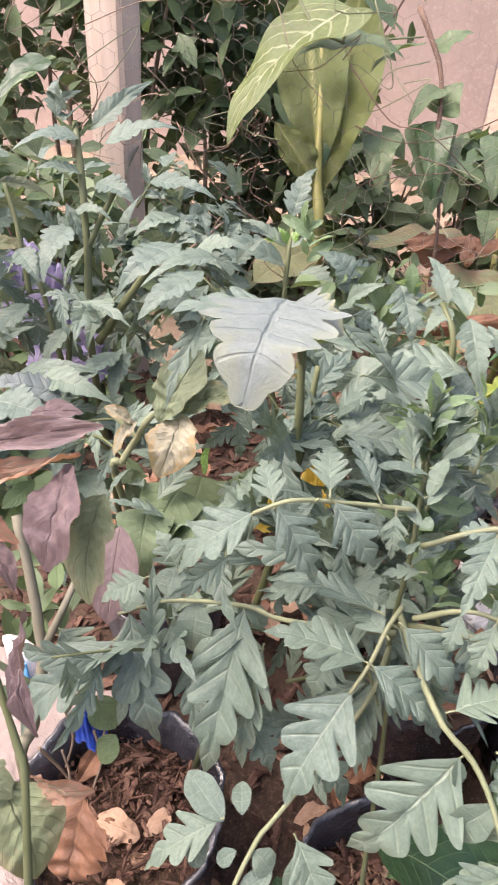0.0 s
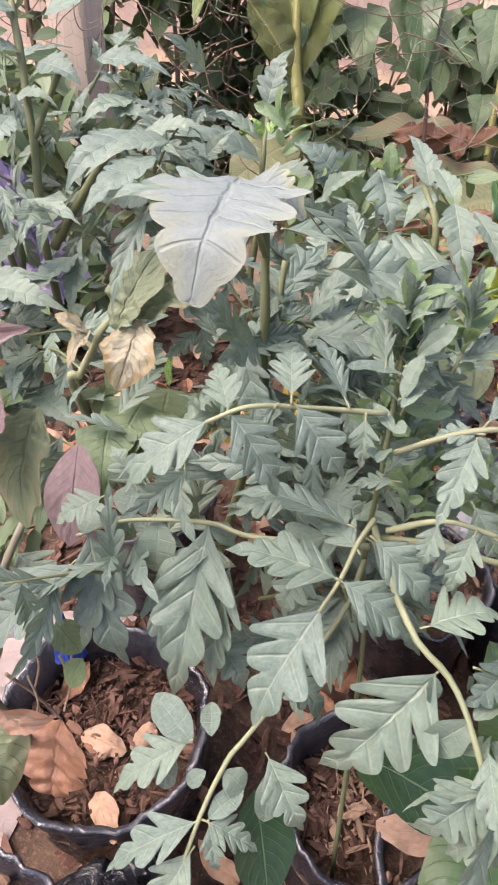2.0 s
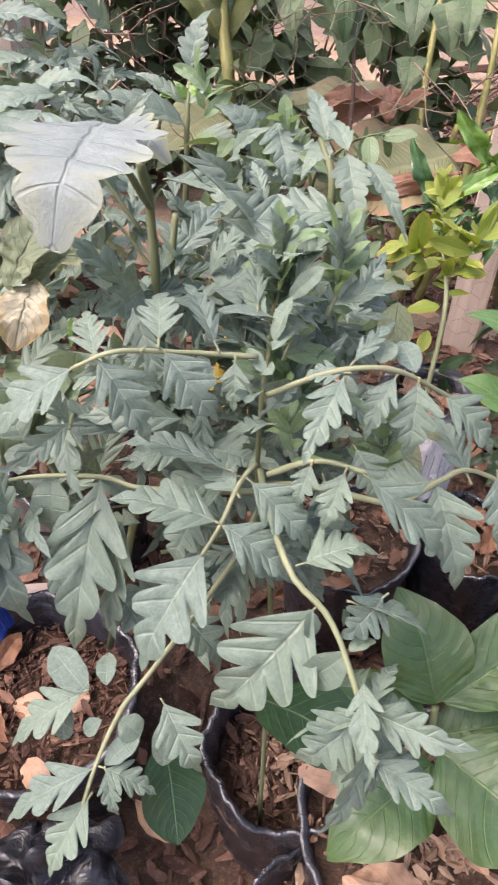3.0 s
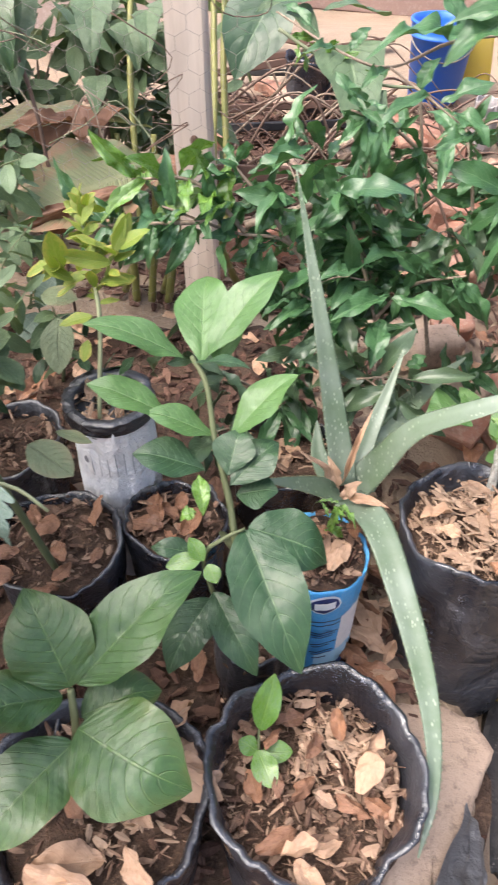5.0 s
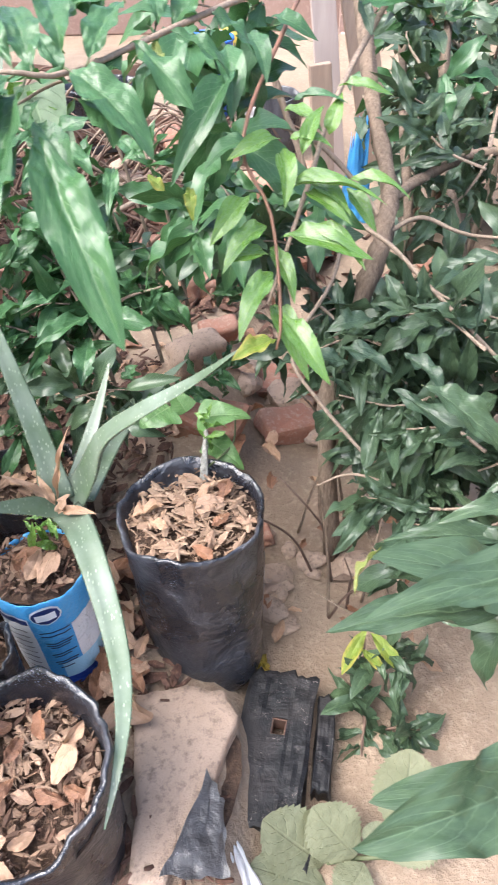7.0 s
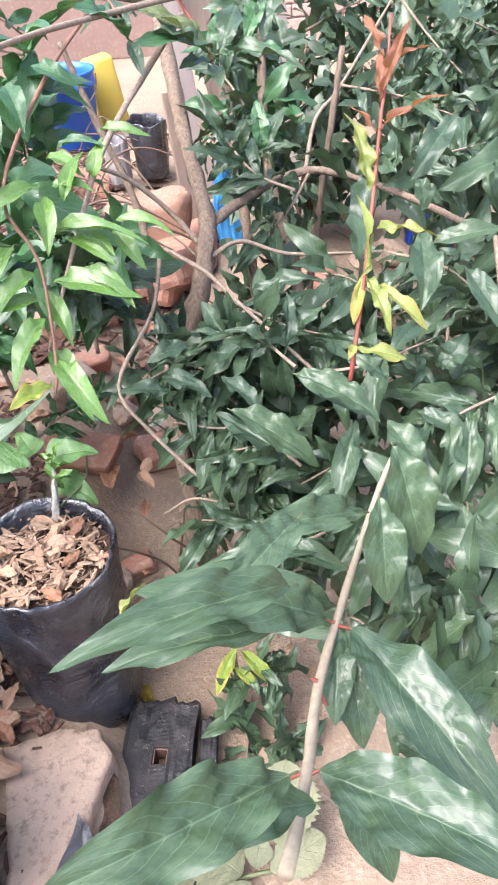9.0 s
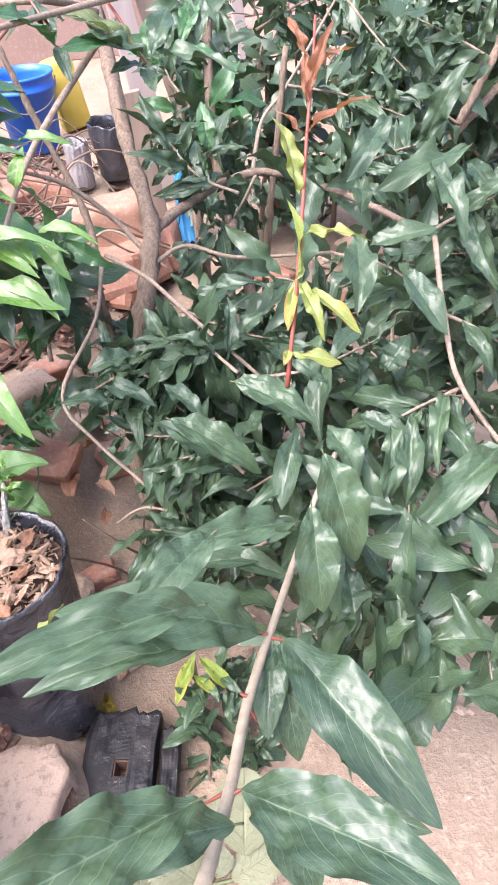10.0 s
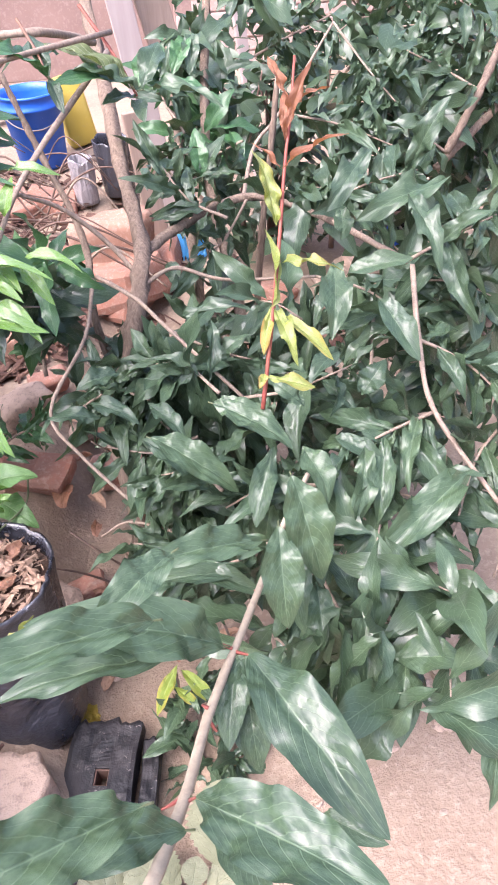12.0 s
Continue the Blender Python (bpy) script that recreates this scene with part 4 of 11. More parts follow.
# ---- fence: posts and netting ----
def post(x, y, z0, z1, wx, wy, lean, label):
    ob = thing("fence_post", (x, y, z0), label, "post", "fence posts")
    bm = bmesh.new()
    a, b = Vector((x, y, z0)), Vector((x + lean[0], y + lean[1], z1))
    rows = []
    for i in range(13):
        p = a.lerp(b, i / 12)
        row = []
        for k, (sx, sy) in enumerate(((-1, -1), (-0.15, -1.06), (0.85, -1), (1, -0.85), (1, 1), (-1, 1))):
            q = noise.noise_vector(Vector((p.x * 5 + k, p.y * 5, p.z * 6))) * 0.0035
            row.append(bm.verts.new(p + Vector((sx * wx / 2, sy * wy / 2, 0)) + q))
        rows.append(row)
    grid_faces(bm, rows, True)
    bm.faces.new(rows[0][::-1]), bm.faces.new(rows[-1])
    part("timber", bm, M["post"], ob, smooth=False)
    g = random.Random(int(abs(x) * 100))
    for i in range(4):
        s = g.uniform(0.35, 0.95)
        p = a.lerp(b, s) + Vector((g.uniform(-0.3, 0.3) * wx, -wy / 2 - 0.001, 0))
        bm = bmesh.new()
        bmesh.ops.create_uvsphere(bm, u_segments=10, v_segments=6, radius=1)
        bmesh.ops.transform(bm, matrix=Matrix.Translation(p) @ Matrix.Diagonal((0.008 + g.random() * 0.006, 0.003, 0.012, 1)), verts=bm.verts)
        part("knot", bm, M["beam"], ob, "dark reddish knot in the timber")
    return ob


def netting(x0, x1, y, z0, z1, label, cell=0.05, seed=1):
    """Hexagonal wire netting: one twisted wire mesh."""
    bm = bmesh.new()
    r = 0.00045
    g = random.Random(seed)

    def sag(x, z):
        return Vector((x + 0.012 * noise.noise(Vector((x * 4, z * 4, seed))), y + 0.03 * noise.noise(Vector((x * 2, z * 2, seed + 5))), z + 0.012 * noise.noise(Vector((x * 4, z * 4, seed + 9)))))

    nz, nx = int((z1 - z0) / (cell * 0.75)), int((x1 - x0) / cell)

    def wire(a, b):
        d = (b - a).normalized()
        s = d.orthogonal().normalized() * r
        t = d.cross(s)
        va = [bm.verts.new(a + s), bm.verts.new(a - s * 0.5 + t * 0.87), bm.verts.new(a - s * 0.5 - t * 0.87)]
        vb = [bm.verts.new(b + s), bm.verts.new(b - s * 0.5 + t * 0.87), bm.verts.new(b - s * 0.5 - t * 0.87)]
        grid_faces(bm, [va, vb], True)

    for k in range(nz):
        for i in range(nx):
            ox = x0 + i * cell + (cell / 2 if k % 2 else 0)
            oz = z0 + k * cell * 0.75
            a = sag(ox, oz)
            b = sag(ox + cell / 2, oz + cell * 0.25)
            c = sag(ox + cell, oz)
            d = sag(ox + cell / 2, oz + cell * 0.75)
            wire(a, b), wire(b, c), wire(b, d)
    return solid("wire_netting", bm, M["wire"], label, "netting", "", "stuff")


post(-0.238, 1.635, 0.1, 1.6, 0.084, 0.07, (-0.03, 0.0), "weathered pale square fence post wrapped in wire netting")
post(-1.515, 1.68, 0.1, 1.8, 0.098, 0.095, (0.05, 0.0), "pale pink-grey square fence post with dark knots")
netting(-2.3, -0.13, 1.585, 0.2, 1.5, "sagging hexagonal wire netting on the fence posts")

# ---- planted bags ----
bag_front = pot("planter_bag", (0.022, 0.352, 0.13), 0.108, 0.13, 0.305, "crumpled black nursery bag with mulch and a seedling", fill=0.068, chips=900, seed=1.3, crumple=0.009)
bag_leaf = pot("planter_bag", (0.304, 0.688, 0.06), 0.106, 0.127, 0.370, "tall black nursery bag topped with pale dry leaves", lean=(-0.004, 0.062), fill=0.04, chips=420, chip_skin="chips_pale", seed=2.1, crumple=0.008)
bag_left = pot("planter_bag", (-0.235, 0.315, 0.13), 0.105, 0.13, 0.290, "black nursery bag with a broad-leaved sapling in it", fill=0.04, chips=288, seed=3.7, crumple=0.008)
pot("planter_bag", (-0.385, 0.70, 0.13), 0.085, 0.105, 0.270, "black nursery bag with reddish mulch", fill=0.025, chips=240, seed=4.2)
pot("planter_bag", (-0.2, 0.765, 0.13), 0.07, 0.088, 0.260, "black nursery bag with mulch between others", fill=0.03, chips=192, seed=5.9)
bag_blue = pot("detergent_bag", (0.035, 0.69, 0.13), 0.072, 0.078, 0.280, "light blue printed detergent bag reused as an aloe planter", skin="blue_film", fill=0.003, chips=240, seed=6.4, crumple=0.004, category="planter bag", rim=0.002)
bag_white = pot("rice_bag", (-0.315, 0.875, 0.13), 0.066, 0.07, 0.415, "white printed plastic bag reused as a planter", skin="white_film", fill=0.025, chips=90, chip_skin="chips_pale", seed=7.2, crumple=0.009, category="planter bag")
bag_tomato = pot("planter_bag", (-0.392, 0.355, 0.13), 0.085, 0.1, 0.270, "black nursery bag holding a tomato plant", fill=0.085, chips=384, chip_skin="chips_red", seed=8.8)
pot("planter_bag", (-0.728, 0.338, 0.13), 0.115, 0.136, 0.245, "wide black nursery bag with reddish wood mulch", fill=0.08, chips=1120, chip_skin="chips_red", seed=9.1, crumple=0.01)
pot("planter_bag", (-0.86, 0.72, 0.13), 0.10, 0.12, 0.250, "black nursery bag behind the tomato plants", fill=0.03, chips=256, seed=10.3)
pot("planter_bag", (-0.735, 0.06, 0.13), 0.085, 0.1, 0.240, "black nursery bag with torn edges", fill=0.06, chips=256, seed=11.6)
pot("planter_bag", (-0.55, 0.95, 0.13), 0.09, 0.105, 0.250, "black nursery bag near the fence", fill=0.03, chips=224, seed=12.4)
pot("planter_bag", (-0.29, 0.19, 0.13), 0.085, 0.1, 0.230, "black nursery bag with pale wood shavings", fill=0.07, chips=352, chip_skin="chips_pale", seed=13.4)
pot("planter_bag", (-0.06, 0.565, 0.13), 0.05, 0.058, 0.255, "small black nursery bag beside the blue detergent bag", fill=0.05, chips=90, seed=21.4)
pot("planter_bag", (-0.02, 1.0, 0.13), 0.09, 0.105, 0.200, "black nursery bag behind the aloe", fill=0.03, chips=224, seed=14.4)


SHEET = (-1.02, 0.28, 0.15)
M["sheet_film"] = film_material("dusty_sheet", (0.5, 0.42, 0.39), (0.3, 0.23, 0.2), 0.5, 10, 0.8, 0.9)


# ---- slab, tarred timber and film beside the bags ----
def slab():
    """A broken slab of sandy concrete: straight breaks, worn corners, a thick ragged edge."""
    corners = [Vector(p) for p in SLAB]
    n = len(corners)
    edge = []
    for i in range(n):
        a, b = corners[i], corners[(i + 1) % n]
        for k in range(9):
            p = a.lerp(b, k / 9)
            q = noise.noise_vector(Vector((p.x * 22, p.y * 22, 3))) * 0.009 + noise.noise_vector(Vector((p.x * 70, p.y * 70, 5))) * 0.004
            edge.append(Vector((p.x + q.x, p.y + q.y)))
    mid = sum(edge, Vector((0, 0))) / len(edge)
    bm = bmesh.new()
    rows = []
    for k, (z, q) in enumerate(((0.03, 0.93), (0.075, 1.0), (0.12, 0.985), (0.152, 1.0), (0.163, 0.97), (0.166, 0.85), (0.168, 0.6), (0.169, 0.35), (0.17, 0.12))):
        row = []
        for p in edge:
            x, y = mid + (p - mid) * q
            r = 0.006 if k < 4 else 0.003
            row.append(bm.verts.new(Vector((x, y, z)) + noise.noise_vector(Vector((x * 34, y * 34, z * 60))) * r))
        rows.append(row)
    grid_faces(bm, rows, True)
    bm.faces.new(rows[-1])
    bm.faces.new(rows[0][::-1])
    return solid("concrete_slab", bm, M["slab"], "broken sandy concrete slab with dark specks", "slab")


SLAB = ((0.15, 0.57), (0.253, 0.571), (0.318, 0.551), (0.331, 0.492), (0.284, 0.415), (0.275, 0.355), (0.21, 0.3), (0.185, 0.25), (0.13, 0.27), (0.155, 0.42))
slab()


def timber(name, c, ln, wd, th, rz, rx, label, hole=None):
    """A tarred, splintered offcut; a square mortise may go through it."""
    ob = thing(name, c, label, "timber", "tarred offcuts")
    m = Matrix.Translation(c) @ pose(0, 0, 0, rx, 0, rz)
    hx, hy = hole or (9, 9)
    xs = sorted([wd * (i / 16 - 0.5) for i in range(17) if abs(wd * (i / 16 - 0.5) - hx) > 0.018] + ([hx - 0.014, hx + 0.014] if hole else []))
    ys = sorted([ln * (i / 40 - 0.5) for i in range(41) if abs(ln * (i / 40 - 0.5) - hy) > 0.02] + ([hy - 0.016, hy + 0.016] if hole else []))
    bm = bmesh.new()
    layers = []
    for z in (th / 2, th / 6, -th / 6, -th / 2):
        rows = []
        for y in ys:
            row = []
            for x in xs:
                e = max(abs(2 * x / wd), abs(2 * y / ln))
                split = 0.0015 * noise.noise(Vector((x * 160 + ln * 9, y * 9, 1))) + 0.003 * noise.noise(Vector((x * 60, y * 40, 2)))
                rag = 0.016 * noise.noise(Vector((x * 90, 3, ln * 7 + (1 if y > 0 else 5)))) * abs(2 * y / ln) ** 8
                side = 0.007 * noise.noise(Vector((y * 14, z * 20, ln * 3))) * abs(2 * x / wd) ** 3
                row.append(bm.verts.new(m @ Vector((x + side, y + rag, z + (split if abs(z) > th / 3 else 0) - (0.003 if e > 0.99 and z > th / 3 else 0)))))
            rows.append(row)
        layers.append(rows)
    nx, ny = len(xs), len(ys)
    gap = {(i, j) for i in range(nx - 1) for j in range(ny - 1) if abs((xs[i] + xs[i + 1]) / 2 - hx) < 0.012 and abs((ys[j] + ys[j + 1]) / 2 - hy) < 0.012}
    for rows, flip in ((layers[0], False), (layers[-1], True)):
        for j in range(ny - 1):
            for i in range(nx - 1):
                if (i, j) not in gap:
                    f = (rows[j][i], rows[j][i + 1], rows[j + 1][i + 1], rows[j + 1][i])
                    bm.faces.new(f[::-1] if flip else f)
    rim = [(i, 0) for i in range(nx)] + [(nx - 1, j) for j in range(1, ny)] + [(i, ny - 1) for i in range(nx - 2, -1, -1)] + [(0, j) for j in range(ny - 2, 0, -1)]
    grid_faces(bm, [[rows[j][i] for i, j in rim] for rows in layers], True)
    for i, j in gap:
        grid_faces(bm, [[rows[q][p] for p, q in ((i, j), (i, j + 1), (i + 1, j + 1), (i + 1, j))] for rows in layers], True)
    bmesh.ops.recalc_face_normals(bm, faces=bm.faces)
    part("board", bm, M["tarred"], ob, smooth=False)
    if hole:
        bm = bmesh.new()
        for dx, dy, sx, sy in ((-0.0125, 0, 0.003, 0.031), (0.0125, 0, 0.003, 0.031), (0, -0.0145, 0.022, 0.003), (0, 0.0145, 0.022, 0.003)):
            box(bm, m @ Matrix.Translation((hole[0] + dx, hole[1] + dy, -0.002)), sx, sy, th - 0.006, 0.0008)
        part("mortise_lining", bm, M["beam"], ob, "raw brown wood inside the mortise", smooth=False)
    return ob


timber("tarred_timber", (0.392, 0.478, 0.045), 0.28, 0.132, 0.05, -21, 3, "weathered black tarred board with a square mortise", (0.004, 0.034))
timber("tarred_timber", (0.487, 0.47, 0.03), 0.18, 0.034, 0.04, -20, 2, "narrow black tarred offcut beside the mortised board")
timber("tarred_timber", (0.4, 0.33, 0.02), 0.1, 0.07, 0.03, -30, 4, "short black tarred scrap with a broken end")


def crumpled(name, c, sx, sy, h, skin, label, seed, category="plastic scrap", rz=0.0, folds=5.0):
    """A crumpled piece of film lying on the ground."""
    bm = bmesh.new()
    n = 26
    m = Matrix.Translation(c) @ pose(0, 0, 0, 0, 0, rz)
    rows = []
    for i in range(n):
        row = []
        for j in range(n):
            u, v = i / (n - 1) * 2 - 1, j / (n - 1) * 2 - 1
            q = Vector((u * folds * 0.4, v * folds * 0.4, seed))
            f = abs(noise.noise(q)) + 0.5 * abs(noise.noise(q * 2.3))
            e = (1 - u * u) ** 0.5 * (1 - v * v) ** 0.5 if abs(u) < 1 and abs(v) < 1 else 0
            w = noise.noise_vector(q * 1.4) * 0.22
            row.append(bm.verts.new(m @ Vector(((u + w.x) * sx / 2, (v + w.y) * sy / 2, h * (e * 0.6 + f * 0.9 * (0.3 + e))))))
        rows.append(row)
    grid_faces(bm, rows)
    bmesh.ops.solidify(bm, geom=bm.faces[:], thickness=0.0012)
    return solid(name, bm, M[skin], label, category, "plastic scraps")


def film_piece(name, corners, lift, pleats, skin, label, seed):
    """A torn piece of film laid over its support: four corners, wrinkled and pleated."""
    q = [Vector(p) for p in corners]
    bm = bmesh.new()
    n = 34
    rows = []
    for i in range(n + 1):
        v = i / n
        row = []
        for j in range(n + 1):
            u = j / n
            p = q[0].lerp(q[1], u).lerp(q[3].lerp(q[2], u), v)
            w = noise.noise_vector(Vector((u * 4, v * 4, seed)))
            p += Vector((w.x, w.y, 0)) * lift * 0.8
            p.z += lift * (abs(noise.noise(Vector((p.x * 22, p.y * 22, seed)))) * 1.4 + 0.6 * abs(noise.noise(Vector((p.x * 30, p.y * 30, seed)))))
            p.z += pleats * abs(math.sin(u * 11 + v * 1.5)) * v
            row.append(bm.verts.new(p))
        rows.append(row)
    grid_faces(bm, rows)
    bmesh.ops.solidify(bm, geom=bm.faces[:], thickness=0.0008)
    return solid(name, bm, M[skin], label, "plastic scrap", "plastic scraps")


film_piece("black_film", ((0.27, 0.405, 0.182), (0.292, 0.36, 0.165), (0.282, 0.255, 0.15), (0.182, 0.268, 0.183)), 0.009, 0.0, "scrap_film", "torn grey-black plastic film draped over the slab edge", 3.1)
film_piece("white_film", ((0.278, 0.345, 0.11), (0.292, 0.345, 0.09), (0.338, 0.25, 0.05), (0.272, 0.25, 0.07)), 0.004, 0.012, "white_film", "folded strip of white plastic film", 5.2)
crumpled("purple_film", (-1.26, 0.95, 0.66), 0.22, 0.12, 0.12, "purple_film", "shiny purple plastic sheet behind the tomato plants", 6.3)
crumpled("purple_film", (-1.17, 0.93, 0.6), 0.16, 0.1, 0.1, "purple_film", "creased violet plastic scrap behind the tomato plants", 8.1)
crumpled("black_film", (-0.62, 0.14, 0.3), 0.18, 0.14, 0.07, "black_film", "torn black plastic film with shiny folds", 9.7, rz=30)
crumpled("white_sheet", SHEET, 0.34, 0.62, 0.03, "sheet_film", "dusty pinkish-white plastic sheet spread under the sickly shrub", 4.4, folds=2.5)
crumpled("yellow_scrap", (-0.72, 0.78, 0.5), 0.07, 0.05, 0.04, "yellow_plastic", "small yellow plastic scrap among tomato stems", 2.4)
crumpled("yellow_scrap", (0.385, 0.66, 0.0), 0.07, 0.07, 0.03, "yellow_plastic", "yellow plastic scrap beside the tall bag", 7.4)
crumpled("yellow_scrap", (-0.68, 1.05, 0.28), 0.12, 0.08, 0.12, "yellow_plastic", "orange-yellow plastic bag behind the tomato plants", 1.4)


def printed_bag(name, c, w, h, label, skin, seed):
    """A limp printed bag that stands by the plants."""
    ob = thing(name, c, label, "bag", "printed bags")
    bm = bmesh.new()
    rows = []
    for k in range(8):
        s = k / 7
        row = []
        for i in range(20):
            a = 2 * math.pi * i / 20
            q = Vector((math.cos(a) * 2, math.sin(a) * 2, s * 3 + seed))
            row.append(bm.verts.new(Vector(c) + Vector((w / 2 * math.cos(a) * (1 + 0.12 * noise.noise(q)), w * 0.32 * math.sin(a) * (1 - 0.5 * s) * (1 + 0.2 * noise.noise(q)), h * s))))
        rows.append(row)
    grid_faces(bm, rows, True)
    bm.faces.new(rows[0][::-1]), bm.faces.new(rows[-1])
    part("body", bm, M[skin], ob)
    bm = bmesh.new()
    box(bm, Matrix.Translation(Vector(c) + Vector((w * 0.18, -w * 0.33, h * 0.7))), w * 0.5, 0.003, h * 0.4, 0.001)
    part("print", bm, M["blue_film"], ob, "turquoise printed panel")
    return ob


printed_bag("printed_bag", (-0.85, 0.35, 0.5), 0.045, 0.12, "white and turquoise printed bag behind the sickly shrub", "white_film", 2.0)
crumpled("blue_scrap", (-0.785, 0.37, 0.43), 0.03, 0.03, 0.08, "deep_blue", "deep blue plastic scrap in the mulch", 3.3)


# ---- prints on the bags ----
def wrap_patch(parent, name, c, r0, r1, h, a0, a1, s0, s1, skin, lean=(0, 0), out=0.003, label="", crumple=0.0, seed=0.0, round_=False):
    """A printed patch that follows the bag's wall."""
    bm = bmesh.new()
    rows = []
    for j in range(9):
        s = s0 + (s1 - s0) * j / 8
        row = []
        for i in range(13):
            a = radians(a0 + (a1 - a0) * i / 12)
            if round_:
                t = 2 * math.pi * i / 12
                k = j / 8
                a = radians((a0 + a1) / 2 + (a1 - a0) / 2 * math.cos(t) * k)
                s = (s0 + s1) / 2 + (s1 - s0) / 2 * math.sin(t) * k
            r = r0 + (r1 - r0) * s
            q = Vector((math.cos(a) * 2.2, math.sin(a) * 2.2, s * 2.5 + seed))
            r += crumple * (noise.noise(q * 1.3) + 0.5 * noise.noise(q * 3.1)) * (0.4 + 0.6 * s) + out
            row.append(bm.verts.new(Vector(c) + Vector((r * math.cos(a) + lean[0] * s, r * math.sin(a) + lean[1] * s, h * s))))
        rows.append(row)
    grid_faces(bm, rows)
    return part(name, bm, M[skin], parent, label)


M["sky_print"] = film_material("pale_blue_print", (0.45, 0.72, 0.88), (0.5, 0.7, 0.85), 0.3, 14, 0.5, 0.2)
M["white_print"] = film_material("white_print", (0.8, 0.82, 0.85), (0.6, 0.6, 0.62), 0.35, 14, 0.5, 0.2)
M["navy_print"] = film_material("navy_print", (0.015, 0.03, 0.13), (0.05, 0.08, 0.2), 0.35, 14, 0.4, 0.2)
M["grey_print"] = film_material("grey_print", (0.2, 0.2, 0.22), (0.35, 0.34, 0.34), 0.45, 14, 0.4, 0.2)
BL = dict(c=(0.035, 0.69, 0.13), r0=0.072, r1=0.078, h=0.28, crumple=0.004, seed=6.4)
wrap_patch(bag_blue, "label_panel", a0=205, a1=256, s0=0.05, s1=0.88, skin="white_print", out=0.0025, label="white panel with small print", **BL)
wrap_patch(bag_blue, "header_bar", a0=206, a1=255, s0=0.82, s1=0.87, skin="navy_print", out=0.0035, **BL)
wrap_patch(bag_blue, "base_band", a0=257, a1=372, s0=0.06, s1=0.17, skin="deep_blue", out=0.0012, label="deep blue printed base", **BL)
wrap_patch(bag_blue, "pale_swirl", a0=275, a1=365, s0=0.17, s1=0.34, skin="sky_print", out=0.0012, **BL)
wrap_patch(bag_blue, "pale_swirl", a0=303, a1=352, s0=0.34, s1=0.72, skin="white_film", out=0.0012, label="white cloud of the printed design", **BL)
wrap_patch(bag_blue, "logo_ring", a0=260, a1=297, s0=0.81, s1=0.985, skin="white_print", out=0.0028, round_=True, label="white oval of a printed logo", **BL)
wrap_patch(bag_blue, "logo_oval", a0=262, a1=295, s0=0.825, s1=0.97, skin="navy_print", out=0.0040, round_=True, label="dark blue oval of a printed logo", **BL)
wrap_patch(bag_blue, "logo_mark", a0=267, a1=290, s0=0.865, s1=0.93, skin="white_print", out=0.0052, **BL)
for n, (s, a, b) in enumerate(((0.72, 264, 300), (0.68, 264, 300), (0.6, 266, 300), (0.575, 266, 297), (0.55, 270, 294), (0.47, 268, 300), (0.445, 270, 292), (0.38, 268, 298), (0.355, 270, 296), (0.31, 272, 290))):
    wrap_patch(bag_blue, "text_bar", a0=a, a1=b, s0=s, s1=s + 0.012, skin="navy_print", out=0.0036, **BL)
for n in range(9):
    wrap_patch(bag_blue, "text_bar", a0=212, a1=250, s0=0.74 - n * 0.06, s1=0.75 - n * 0.06, skin="grey_print", out=0.0038, **BL)
WH = dict(c=(-0.315, 0.875, 0.13), r0=0.066, r1=0.07, h=0.415, crumple=0.009, seed=7.2)
for n in range(9):
    wrap_patch(bag_white, "text_bar", a0=250 + n * 11, a1=250.8 + n * 11, s0=0.74, s1=0.88 - 0.02 * (n % 3), skin="grey_print", **WH)
wrap_patch(bag_white, "recycling_mark", a0=238, a1=246, s0=0.8, s1=0.84, skin="grey_print", round_=True, **WH)
bm = bmesh.new()
bag_wall(bm, (-0.315, 0.875, 0.53), 0.0755, 0.076, 0.024, (0, 0), 0.004, 7.2, rim=0.05, inner=0.03)
part("rim_lining", bm, M["black_film"], bag_white, "black lining folded over the rim")


# ---- clutter behind the fence ----
def bucket(name, c, r0, r1, h, skin, label, ribs=True):
    ob = thing(name, c, label, "bucket", "plastic containers")
    bm = bmesh.new()
    rows = []
    prof = [(r0 * 0.93, 0.0), (r0, 0.012), (r0 + (r1 - r0) * 0.8, h * 0.8), (r1 * 1.03, h * 0.81), (r1 * 1.03, h * 0.84), (r1, h * 0.85), (r1, h * 0.96), (r1 * 1.05, h * 0.97), (r1 * 1.05, h), (r1 * 0.96, h), (r1 * 0.93, h * 0.9), (r0 * 0.9, 0.02)]
    for r, z in prof:
        rows.append([bm.verts.new(Vector(c) + Vector((r * math.cos(2 * math.pi * i / 40), r * math.sin(2 * math.pi * i / 40), z))) for i in range(40)])
    grid_faces(bm, rows, True)
    bm.faces.new(rows[0][::-1]), bm.faces.new(rows[-1])
    part("body", bm, M[skin], ob)
    bm = bmesh.new()
    tube(bm, [Vector(c) + Vector((r1 * 1.06 * math.cos(t), -r1 * 1.06 * math.sin(t) * 0.9, h * 0.9 - 0.11 * math.sin(t))) for t in [math.pi * i / 8 for i in range(9)]], 0.003, 0.003, 20, 6)
    part("handle", bm, M["wire"], ob, "thin wire handle")
    return ob


bucket("bucket", (0.655, 3.55, 0.2), 0.115, 0.145, 0.34, "blue_plastic", "dented bright blue plastic bucket on the ground")


